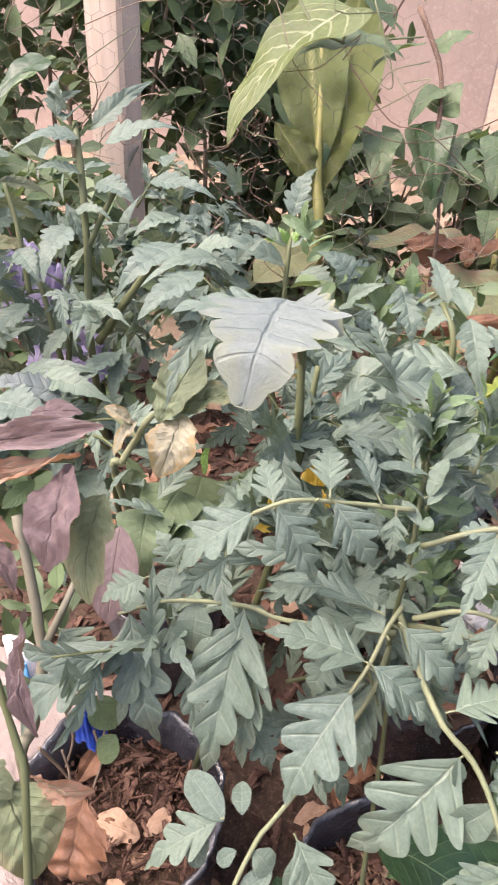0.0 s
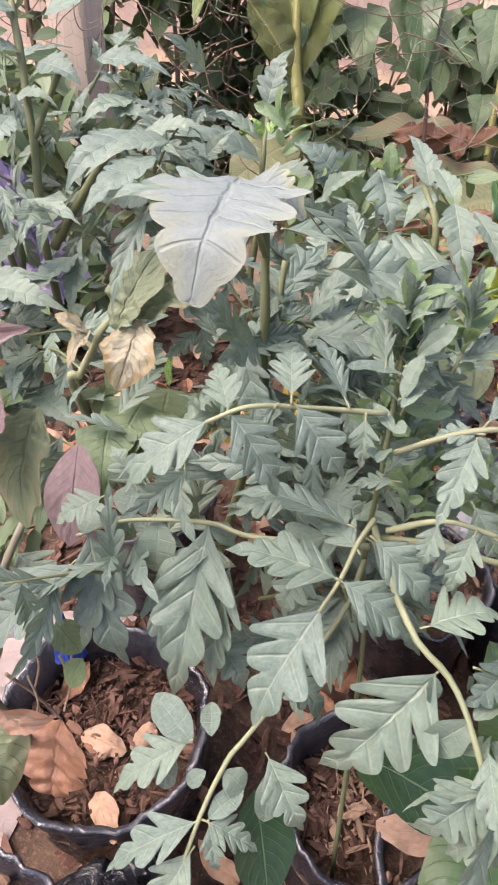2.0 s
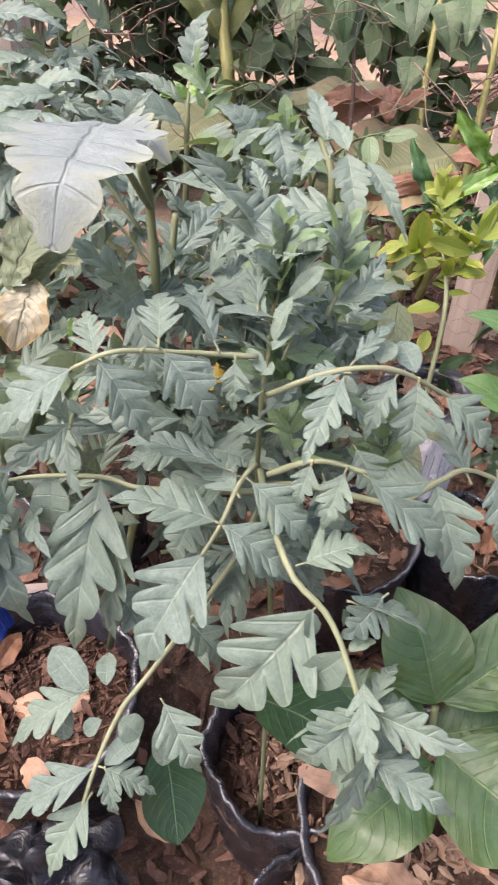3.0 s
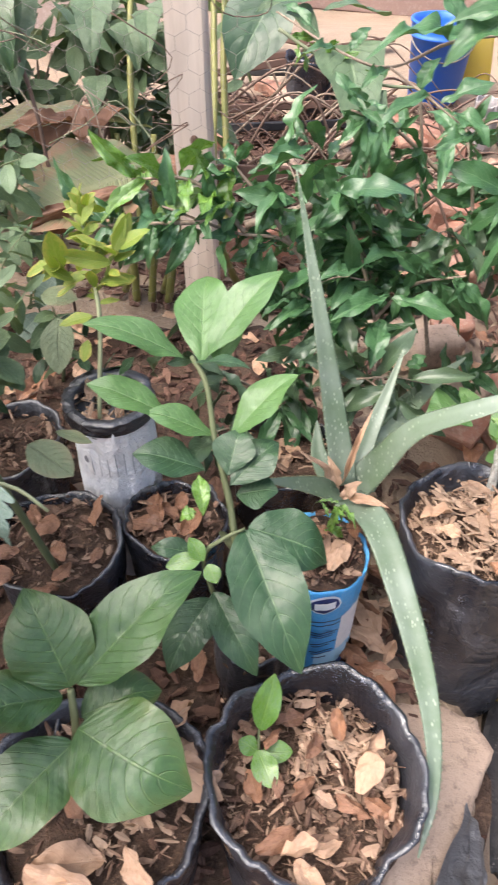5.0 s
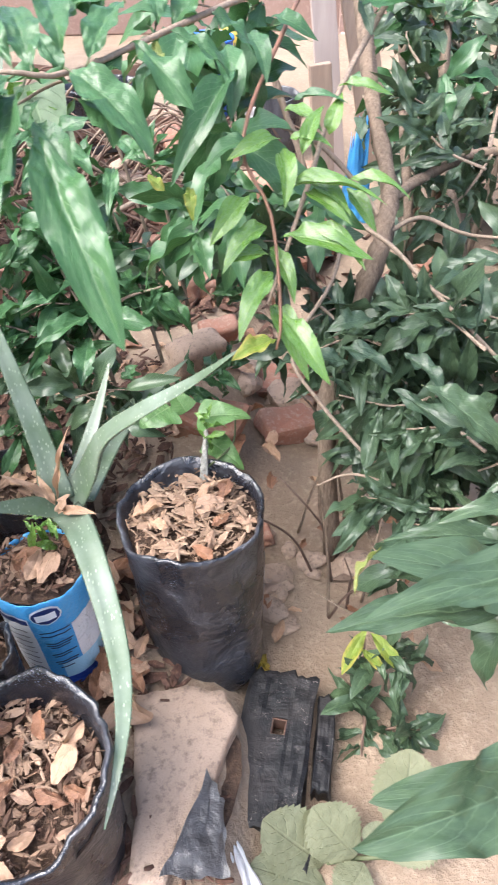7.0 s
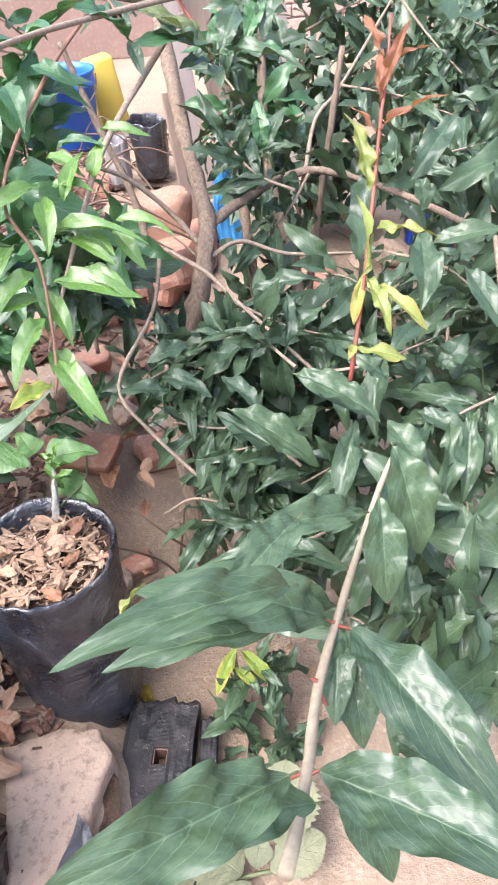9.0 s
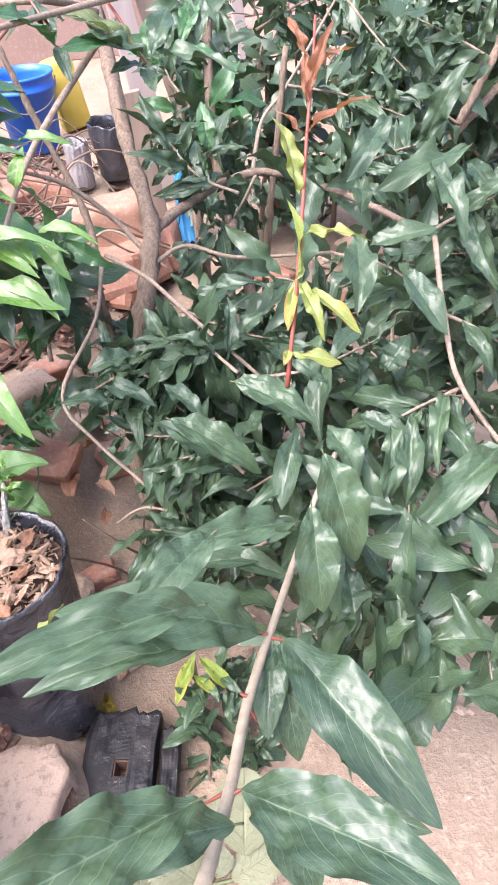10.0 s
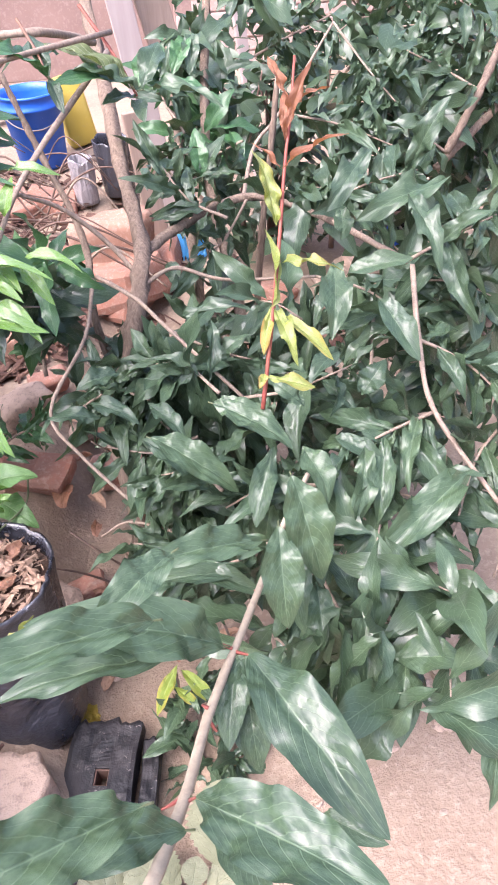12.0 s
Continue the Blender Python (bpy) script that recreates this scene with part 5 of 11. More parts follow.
def jerrycan(c, label):
    ob = thing("jerrycan", c, label, "jerrycan", "plastic containers")
    bm = bmesh.new()
    box(bm, Matrix.Translation(Vector(c) + Vector((0, 0, 0.17))) @ pose(0, 0, 0, 0, -8, 10), 0.15, 0.11, 0.33, 0.02)
    part("body", bm, M["yellow_plastic"], ob)
    return ob


jerrycan((0.86, 3.75, 0.2), "yellow plastic jerrycan leaning beside the bucket")
pot("planter_bag", (0.95, 3.1, 0.16), 0.07, 0.085, 0.24, "small black nursery bag in the yard", seed=15.1, chips=20)
pot("grey_bag", (0.79, 3.05, 0.16), 0.05, 0.052, 0.2, "small dusty clear-grey planting bag in the yard", skin="grey_film", seed=16.1, chips=10, category="plant bag")
pot("planter_bag", (0.06, 3.4, 0.16), 0.09, 0.105, 0.25, "black nursery bag beyond the debris", seed=17.1, chips=20)
pot("planter_bag", (0.27, 3.45, 0.16), 0.09, 0.1, 0.25, "dusty black nursery bag beyond the debris", seed=18.1, chips=20)
pot("planter_bag", (2.75, 2.7, 0.1), 0.17, 0.2, 0.45, "large black nursery bag under the shrub", seed=19.1, chips=20)
pot("planter_bag", (1.9, 2.25, 0.05), 0.09, 0.1, 0.2, "black nursery bag under the shrub", seed=20.1, chips=20)
crumpled("blue_scrap", (1.85, 2.15, 0.05), 0.16, 0.12, 0.12, "deep_blue", "blue plastic scrap under the shrub", 5.9)


def plank(a, b, w, t, skin, label, roll=0.0, name="plank", category="plank"):
    """A board between two points."""
    a, b = Vector(a), Vector(b)
    d = (b - a).normalized()
    x = (d.cross(Vector((0, -1, 0.2)))).normalized()
    x = Matrix.Rotation(radians(roll), 3, d) @ x
    y = d.cross(x)
    m = Matrix((x, y, d)).transposed().to_4x4()
    m.translation = (a + b) / 2
    bm = bmesh.new()
    box(bm, Matrix(), w, t, (b - a).length, 0.004)
    bmesh.ops.subdivide_edges(bm, edges=[e for e in bm.edges if e.calc_length() > 0.2], cuts=6)
    roughen(bm, 0.004, 6, a.x)
    bmesh.ops.transform(bm, matrix=m, verts=bm.verts)
    return solid(name, bm, M[skin], label, category, "stacked boards", smooth=False)


M["board_pale"] = bark_material("pale_board", (0.48, 0.4, 0.36), (0.38, 0.3, 0.27), 18, 0.8, 0.3, (1, 1, 0.05))
plank((1.03, 2.6, 0.0), (0.985, 2.62, 0.63), 0.085, 0.03, "plank", "rough brown plank leaning in the yard")
plank((1.15, 2.88, 0.0), (1.03, 2.95, 1.1), 0.10, 0.022, "board_pale", "pale whitewashed board leaning in the yard")
plank((1.385, 2.95, 0.0), (1.13, 3.0, 1.15), 0.13, 0.022, "plank", "grey weathered board leaning in the yard")
plank((1.62, 3.0, 0.0), (1.52, 3.05, 1.2), 0.05, 0.03, "board_pale", "slim pale lath leaning in the yard")
crumpled("blue_cloth", (1.14, 2.56, 0.02), 0.1, 0.1, 0.36, "blue_film", "bright blue plastic rag hung on the boards", 4.8)
plank((-0.35, 2.3, 0.34), (0.3, 2.55, 0.24), 0.11, 0.05, "beam", "dark reddish-brown beam lying on debris", 80, "beam", "beam")
plank((-0.3, 2.2, 0.2), (0.25, 2.35, 0.1), 0.08, 0.05, "beam", "brown beam lying on the ground", 70, "beam", "beam")
plank((-0.25, 2.12, 0.12), (0.4, 2.2, 0.14), 0.2, 0.06, "brick", "low red-brown sill of the bed", 10, "sill", "sill")


def stick(pts, r, skin, label):
    bm = bmesh.new()
    tube(bm, pts, r, r * 0.5, 18, 6, 0.3, pts[0][0] * 9)
    return solid("stick", bm, M[skin], label, "stick", "dry sticks")


def stone(c, size, rz, skin, label, seed, name="stone"):
    """A rough broken stone, sunk a little into the ground."""
    bm = bmesh.new()
    box(bm, Matrix(), size[0], size[1], size[2], min(size) * 0.22)
    bmesh.ops.subdivide_edges(bm, edges=[e for e in bm.edges if e.calc_length() > 0.03], cuts=4, use_grid_fill=True)
    roughen(bm, min(size) * 0.22, 9, seed)
    roughen(bm, min(size) * 0.06, 45, seed + 3)
    bmesh.ops.transform(bm, matrix=Matrix.Translation((c[0], c[1], ground_height(c[0], c[1]) + size[2] * 0.4)) @ pose(0, 0, 0, 0, 0, rz), verts=bm.verts)
    return solid(name, bm, M[skin], label, "stone", "loose stones")


stone((0.81, 2.42), (0.3, 0.16, 0.34), -8, "rock", "large rough pinkish-orange stone standing behind the trunk", 2.0)
stone((0.5, 2.0), (0.17, 0.12, 0.1), 15, "rock", "rounded pinkish stone on the bare ground", 5.0)
stone((0.36, 1.98), (0.15, 0.12, 0.1), -20, "rock", "rough pinkish stone on the bare ground", 7.0)
stone((0.46, 1.7), (0.12, 0.08, 0.07), 10, "brick", "broken orange-red brick lying on the ground", 9.0, "brick_bat")
stone((0.38, 1.58), (0.16, 0.11, 0.09), 25, "slab", "grey-pink broken stone on the ground", 11.0)

g = random.Random(31)
stick([(-0.15, 2.0, 0.3), (0.1, 2.05, 0.37), (0.4, 2.2, 0.42)], 0.016, "twig", "thick pale dry stick across the debris")
for n in range(70):
    x, y = g.uniform(-0.45, 0.6), g.uniform(1.95, 3.4)
    a = g.uniform(-0.6, 0.6)
    ln = g.uniform(0.25, 0.7)
    z = 0.2 + g.uniform(0.05, 0.25)
    stick([(x, y, z - 0.12), (x + ln * 0.5 * math.cos(a), y + 0.5 * ln * math.sin(a), z + g.uniform(-0.02, 0.12)), (x + ln * math.cos(a), y + ln * math.sin(a), z - g.uniform(0.05, 0.15))], g.uniform(0.003, 0.008), g.choice(("twig", "twig_dark", "twig_dark", "bark")), "thin dry stick in the debris heap")
for n in range(6):
    x, y = g.uniform(-0.6, -0.2), 2.8 + 0.3 * n
    plank((x, y, 0.2 + g.uniform(0, 0.12)), (x + g.uniform(0.6, 1.1), y + g.uniform(-0.35, 0.4), 0.22 + g.uniform(0, 0.14)), g.uniform(0.04, 0.08), 0.03, ("tarred", "beam", "beam")[n % 3], "dark board lying askew in the debris", 85)


bm = bmesh.new()
for n in range(3600):
    x, y = g.gauss(0.05, 0.38), g.uniform(1.8, 3.5)
    ln = 0.05 * g.uniform(0.4, 1.8)
    chip(bm, Vector((x, y, ground_height(x, y) + 0.008 + g.uniform(0, 0.02))), ln, ln * g.uniform(0.1, 0.6), 0.004, g)
solid("yard_litter", bm, M["chips_red"], "dead leaves and bark crumbs under the debris heap", "litter", kind="stuff", smooth=False)


def rubble(c, r, count, seed, label, skins=("brick", "slab"), size=0.1):
    g = random.Random(seed)
    for n in range(count):
        bm = bmesh.new()
        a, q = g.uniform(0, 6.28), r * math.sqrt(g.random())
        x, y = c[0] + q * math.cos(a), c[1] + q * math.sin(a) * 0.7
        s = size * g.uniform(0.5, 1.3)
        m = Matrix.Translation((x, y, ground_height(x, y) + s * 0.22)) @ pose(0, 0, 0, g.uniform(-15, 15), g.uniform(-15, 15), g.uniform(0, 360))
        skin = g.choice(skins)
        if skin == "brick":
            box(bm, m, s * 1.6, s, s * 0.6, s * 0.12)
            bmesh.ops.subdivide_edges(bm, edges=bm.edges[:], cuts=1, use_grid_fill=True)
            roughen(bm, s * 0.14, 1.6 / s, n)
        else:
            bmesh.ops.create_icosphere(bm, subdivisions=3, radius=0.5)
            for v in bm.verts:
                v.co *= 1 + 0.45 * noise.noise(v.co * 2.1 + Vector((n, seed, 0)))
            bmesh.ops.transform(bm, matrix=m @ Matrix.Diagonal((s * 1.5, s * 1.1, s * 0.7, 1)), verts=bm.verts)
            roughen(bm, s * 0.05, 6 / s, n)
        solid("rubble_stone", bm, M[skin], label, "stone", "rubble", smooth=False)


rubble((0.6, 1.45), 0.35, 16, 5, "broken brick and stone lying under the shrub")
rubble((0.72, 2.5), 0.3, 8, 6, "large red-brown brick block in the yard", ("brick",), 0.24)
rubble((0.1, 3.2), 0.7, 22, 7, "pale rubble stone in the debris heap", ("slab", "slab", "brick"), 0.13)
rubble((0.5, 0.85), 0.16, 9, 8, "small sandy stone beside the tall bag", ("slab",), 0.05)
rubble((1.0, 0.45), 0.5, 34, 9, "small stone on the bare path", ("slab",), 0.018)
rubble((0.55, 0.95), 0.2, 7, 12, "rounded sandy stone along the bed edge", ("slab", "slab", "brick"), 0.06)
rubble((1.5, 1.9), 0.5, 14, 10, "broken brick under the shrub", ("brick", "slab"), 0.12)

# ---- shavings heaped on the mulch ----
def shavings(parent, c, r, count, seed, skin="chips_pale", size=0.02):
    """A heap of thin pale wood shavings."""
    g = random.Random(seed)
    bm = bmesh.new()
    for n in range(count):
        a, q = g.uniform(0, 6.283), r * math.sqrt(g.random())
        p = Vector(c) + Vector((q * math.cos(a), q * math.sin(a), 0.016 * (1 - q / r) + g.uniform(0, 0.006)))
        ln = size * g.choice((0.5, 0.7, 1.0, 1.5))
        chip(bm, p, ln, ln * g.choice((0.12, 0.2, 0.4)), 0.0016, g)
    part("wood_shaving", bm, M[skin], parent, "pale wood shavings", kind="stuff", smooth=False)


shavings(bag_front, (0.06, 0.385, 0.382), 0.06, 120, 81)
shavings(bag_left, (-0.2, 0.3, 0.395), 0.06, 70, 82)
shavings(bag_leaf, (0.3, 0.75, 0.415), 0.09, 260, 83, size=0.026)
shavings(bag_tomato, (-0.39, 0.355, 0.325), 0.06, 110, 84)

# ---- fallen leaves ----
dry_leaves((0.145, 0.61, 0.17), 0.06, 14, 41, 0.075)
dry_leaves((0.13, 0.74, 0.17), 0.08, 14, 42, 0.07)
dry_leaves((0.30, 0.745, 0.414), 0.08, 13, 43, 0.055, ("dry_pale", "dry_pale", "dry_pale", "dry"), 0.4, 0.02)
dry_leaves((0.022, 0.34, 0.388), 0.095, 16, 44, 0.05, ("dry", "dry", "dry_pale"), 0.9, 0.025)
dry_leaves((0.045, 0.69, 0.422), 0.05, 10, 45, 0.055, ("dry", "dry_pale"), 1.0, 0.02)
dry_leaves((-0.235, 0.3, 0.395), 0.09, 9, 46, 0.08, ("dry_pale", "dry"), 0.8, 0.03)
dry_leaves((-0.165, 0.36, 0.4), 0.03, 5, 61, 0.1, ("dry_pale",), 0.3, 0.015)
dry_leaves((-0.385, 0.68, 0.39), 0.08, 9, 47, 0.06, ("dry",), 0.7, 0.02)
dry_leaves((-0.2, 0.76, 0.375), 0.06, 7, 48, 0.055, ("dry",), 0.7, 0.02)
dry_leaves((-0.315, 0.87, 0.53), 0.04, 6, 49, 0.045, ("dry_pale", "dry"), 0.7, 0.02)
dry_leaves((-0.1, 0.57, 0.18), 0.1, 12, 50, 0.07)
dry_leaves((0.05, 0.86, 0.2), 0.12, 16, 51, 0.08)
dry_leaves((-0.72, 0.33, 0.305), 0.1, 7, 52, 0.06)
dry_leaves((-0.3, 1.25, 0.18), 0.45, 36, 53, 0.09)
dry_leaves((-0.9, 1.2, 0.18), 0.5, 60, 54, 0.09)
dry_leaves((0.4, 1.5, 0.12), 0.5, 50, 55, 0.08)
dry_leaves((-0.6, 0.55, 0.18), 0.35, 40, 56, 0.07)
dry_leaves((0.62, 0.85, 0.02), 0.35, 26, 58, 0.05)
dry_leaves((-0.05, 1.0, 0.31), 0.09, 8, 57, 0.06)


# ---- plants ----
tomato_front = thing("tomato_plant", (-0.42, 0.22, 0.38), "bushy blue-green tomato plant with lobed leaves in a black bag", "tomato plant", "tomato plants")
stem(tomato_front, [(-0.457, 0.447, 0.986), (-0.451, 0.4, 0.946), (-0.447, 0.365, 0.904), (-0.447, 0.372, 0.796), (-0.43, 0.373, 0.648), (-0.4, 0.27, 0.32)], 0.0018, 0.0026, "stem", "stem")
stem(tomato_front, [(-0.452, 0.371, 0.953), (-0.491, 0.351, 0.961), (-0.529, 0.323, 0.973), (-0.554, 0.307, 0.965)], 0.002, 0.0013, "stem_pale", "leaf_stalk")
leaves(tomato_front, "tomato", "tomato", [
    (-0.554, 0.307, 0.965, -0.595, 0.268, 0.926, 0.049, 5),
    (-0.54, 0.315, 0.969, -0.504, 0.304, 0.919, 0.043, -10),
    (-0.544, 0.32, 0.968, -0.567, 0.356, 0.974, 0.029, 0),
    (-0.505, 0.339, 0.967, -0.469, 0.333, 0.921, 0.044, 10),
    (-0.51, 0.343, 0.973, -0.525, 0.387, 0.978, 0.035, 0),
    (-0.478, 0.36, 0.965, -0.519, 0.403, 0.977, 0.024, 20),
    (-0.463, 0.356, 0.957, -0.459, 0.341, 0.927, 0.022, 0),
    (-0.517, 0.33, 0.97, -0.528, 0.326, 0.947, 0.014, 0),
], "leaflet")
stem(tomato_front, [(-0.443, 0.343, 0.851), (-0.53, 0.337, 0.83), (-0.569, 0.338, 0.829), (-0.633, 0.324, 0.82), (-0.679, 0.312, 0.794)], 0.0024, 0.0015, "stem_pale", "leaf_stalk")
leaves(tomato_front, "tomato", "tomato", [
    (-0.668, 0.286, 0.793, -0.727, 0.216, 0.705, 0.073, 8),
], "leaflet")
leaves(tomato_front, "tomato", "tomato", [
    (-0.67, 0.316, 0.795, -0.621, 0.268, 0.691, 0.072, 0),
    (-0.568, 0.336, 0.827, -0.563, 0.249, 0.711, 0.075, -8),
    (-0.544, 0.321, 0.805, -0.538, 0.268, 0.708, 0.05, 15),
    (-0.59, 0.35, 0.847, -0.631, 0.381, 0.847, 0.046, 0),
], "leaflet")
leaves(tomato_front, "leaflet", "tomato", [
    (-0.61, 0.333, 0.822, -0.604, 0.31, 0.783, 0.033, 0),
    (-0.636, 0.325, 0.822, -0.64, 0.35, 0.834, 0.028, 0),
    (-0.559, 0.326, 0.814, -0.6, 0.298, 0.785, 0.028, 20),
    (-0.585, 0.337, 0.833, -0.613, 0.348, 0.838, 0.02, 0),
    (-0.67, 0.309, 0.803, -0.672, 0.342, 0.807, 0.026, 0),
    (-0.569, 0.337, 0.828, -0.548, 0.342, 0.811, 0.018, 0),
], "leaflet")
stem(tomato_front, [(-0.443, 0.343, 0.881), (-0.449, 0.323, 0.877), (-0.455, 0.3, 0.857), (-0.463, 0.282, 0.842)], 0.0022, 0.0014, "stem_pale", "leaf_stalk")
leaves(tomato_front, "tomato", "tomato", [
    (-0.462, 0.284, 0.843, -0.49, 0.221, 0.776, 0.071, 0),
    (-0.458, 0.301, 0.859, -0.537, 0.294, 0.862, 0.055, 15),
    (-0.452, 0.295, 0.865, -0.397, 0.289, 0.828, 0.042, -10),
    (-0.438, 0.317, 0.89, -0.392, 0.309, 0.846, 0.04, 0),
    (-0.459, 0.328, 0.885, -0.548, 0.331, 0.873, 0.04, 25),
    (-0.45, 0.319, 0.874, -0.483, 0.344, 0.866, 0.032, 0),
], "leaflet")
stem(tomato_front, [(-0.446, 0.368, 0.85), (-0.43, 0.33, 0.856), (-0.399, 0.282, 0.85), (-0.371, 0.269, 0.836), (-0.35, 0.249, 0.818), (-0.323, 0.218, 0.779), (-0.317, 0.211, 0.77)], 0.0028, 0.0016, "stem_pale", "leaf_stalk")
leaves(tomato_front, "tomato", "tomato", [
    (-0.379, 0.271, 0.833, -0.436, 0.223, 0.747, 0.083, -30),
    (-0.354, 0.276, 0.845, -0.297, 0.286, 0.809, 0.048, -50),
    (-0.333, 0.229, 0.793, -0.37, 0.204, 0.752, 0.056, -33),
    (-0.33, 0.232, 0.795, -0.292, 0.25, 0.772, 0.033, -38),
    (-0.33, 0.232, 0.795, -0.314, 0.275, 0.789, 0.028, -38),
    (-0.32, 0.215, 0.775, -0.302, 0.201, 0.741, 0.026, -38),
    (-0.32, 0.213, 0.773, -0.276, 0.217, 0.749, 0.026, -28),
    (-0.32, 0.213, 0.773, -0.328, 0.194, 0.743, 0.022, -48),
], "leaflet")
leaves(tomato_front, "leaflet", "tomato", [
    (-0.351, 0.253, 0.822, -0.376, 0.24, 0.788, 0.028, -38),
    (-0.35, 0.254, 0.822, -0.336, 0.27, 0.819, 0.015, -38),
    (-0.381, 0.269, 0.832, -0.377, 0.257, 0.819, 0.015, -38),
    (-0.36, 0.271, 0.842, -0.357, 0.27, 0.826, 0.009, -38),
], "leaflet")
stem(tomato_front, [(-0.446, 0.37, 0.8), (-0.452, 0.31, 0.795), (-0.491, 0.231, 0.743), (-0.502, 0.208, 0.731), (-0.509, 0.174, 0.708), (-0.513, 0.136, 0.672)], 0.0024, 0.0015, "stem_pale", "leaf_stalk")
leaves(tomato_front, "tomato", "tomato", [
    (-0.534, 0.209, 0.735, -0.58, 0.17, 0.697, 0.043, 10),
    (-0.474, 0.222, 0.73, -0.438, 0.199, 0.681, 0.043, 0),
    (-0.511, 0.17, 0.705, -0.567, 0.128, 0.666, 0.04, 12),
    (-0.502, 0.173, 0.705, -0.464, 0.175, 0.68, 0.029, -15),
    (-0.509, 0.155, 0.689, -0.525, 0.108, 0.648, 0.041, 0),
    (-0.501, 0.172, 0.703, -0.488, 0.156, 0.669, 0.021, 0),
], "leaflet")
leaves(tomato_front, "leaflet", "tomato", [
    (-0.53, 0.21, 0.735, -0.572, 0.232, 0.74, 0.026, 0),
    (-0.518, 0.218, 0.739, -0.529, 0.243, 0.738, 0.016, 0),
    (-0.514, 0.198, 0.726, -0.526, 0.189, 0.713, 0.013, 0),
    (-0.502, 0.203, 0.726, -0.485, 0.201, 0.712, 0.021, 0),
    (-0.544, 0.204, 0.733, -0.543, 0.184, 0.699, 0.018, 0),
    (-0.47, 0.217, 0.724, -0.466, 0.194, 0.685, 0.018, 0),
    (-0.503, 0.175, 0.706, -0.486, 0.202, 0.713, 0.017, 0),
], "leaflet")
stem(tomato_front, [(-0.441, 0.355, 0.935), (-0.414, 0.364, 0.95), (-0.388, 0.373, 0.958), (-0.36, 0.385, 0.954), (-0.326, 0.401, 0.93), (-0.303, 0.417, 0.909)], 0.0022, 0.0014, "stem_pale", "leaf_stalk")
leaves(tomato_front, "tomato", "tomato", [
    (-0.393, 0.367, 0.953, -0.404, 0.311, 0.923, 0.034, 0),
    (-0.361, 0.382, 0.951, -0.372, 0.355, 0.914, 0.026, 10),
    (-0.346, 0.388, 0.945, -0.343, 0.363, 0.898, 0.041, -10),
    (-0.389, 0.376, 0.961, -0.369, 0.415, 0.971, 0.016, 0),
    (-0.327, 0.401, 0.93, -0.284, 0.399, 0.887, 0.043, 0),
    (-0.394, 0.369, 0.956, -0.421, 0.367, 0.941, 0.022, 0),
], "leaflet")
leaves(tomato_front, "leaflet", "tomato", [
    (-0.373, 0.385, 0.957, -0.372, 0.405, 0.962, 0.018, 0),
    (-0.349, 0.392, 0.95, -0.365, 0.415, 0.956, 0.018, 0),
    (-0.391, 0.369, 0.955, -0.389, 0.362, 0.94, 0.014, 0),
], "leaflet")
stem(tomato_front, [(-0.433, 0.341, 0.875), (-0.399, 0.337, 0.904), (-0.365, 0.335, 0.906)], 0.0025, 0.0016, "stem_pale", "leaf_stalk")
leaves(tomato_front, "tomato", "tomato", [
    (-0.379, 0.33, 0.906, -0.385, 0.307, 0.871, 0.028, 0),
    (-0.363, 0.333, 0.903, -0.3, 0.331, 0.839, 0.041, 0),
    (-0.402, 0.334, 0.902, -0.406, 0.318, 0.873, 0.023, 0),
], "leaflet")
sprig_leaves(tomato_front, [(-0.444, 0.34, 0.906), (-0.444, 0.365, 0.945), (-0.445, 0.406, 0.972), (-0.452, 0.445, 0.983)], 22, 0.03, 0.013, "leaflet", "tomato", 11, droop=0.2, name='leaflet')
leaves(tomato_front, "tomato", "tomato", [
    (-0.443, 0.427, 0.978, -0.426, 0.492, 0.992, 0.02, 0),
    (-0.462, 0.401, 0.972, -0.479, 0.455, 0.986, 0.018, 0),
    (-0.445, 0.406, 0.972, -0.42, 0.427, 0.97, 0.013, 0),
    (-0.454, 0.398, 0.966, -0.485, 0.426, 0.974, 0.016, 0),
    (-0.444, 0.39, 0.956, -0.425, 0.411, 0.956, 0.013, 0),
    (-0.453, 0.35, 0.905, -0.462, 0.356, 0.899, 0.012, 0),
    (-0.441, 0.355, 0.92, -0.423, 0.383, 0.928, 0.019, 0),
    (-0.437, 0.35, 0.915, -0.464, 0.346, 0.904, 0.017, 0),
], "leaflet")
leaves(tomato_front, "tomato", "tomato", [
    (-0.318, 0.373, 0.872, -0.284, 0.338, 0.803, 0.055, 0),
    (-0.296, 0.389, 0.871, -0.33, 0.429, 0.887, 0.028, 0),
    (-0.274, 0.401, 0.866, -0.261, 0.369, 0.817, 0.033, 0),
    (-0.322, 0.373, 0.872, -0.36, 0.371, 0.847, 0.042, 0),
], "leaflet")
stem(tomato_front, [(-0.445, 0.37, 0.83), (-0.4, 0.352, 0.862), (-0.344, 0.345, 0.872), (-0.318, 0.373, 0.872), (-0.297, 0.392, 0.874), (-0.261, 0.404, 0.853), (-0.234, 0.399, 0.83)], 0.0028, 0.0015, "stem_pale", "leaf_stalk")
sprig_leaves(tomato_front, [(-0.348, 0.254, 0.826), (-0.328, 0.228, 0.796), (-0.313, 0.207, 0.772)], 8, 0.05, 0.025, "tomato", "tomato", 15, name='leaflet')
sprig_leaves(tomato_front, [(-0.601, 0.479, 0.89), (-0.582, 0.485, 0.919)], 8, 0.07, 0.034, "tomato", "tomato", 30, name='leaflet', droop=0.4)
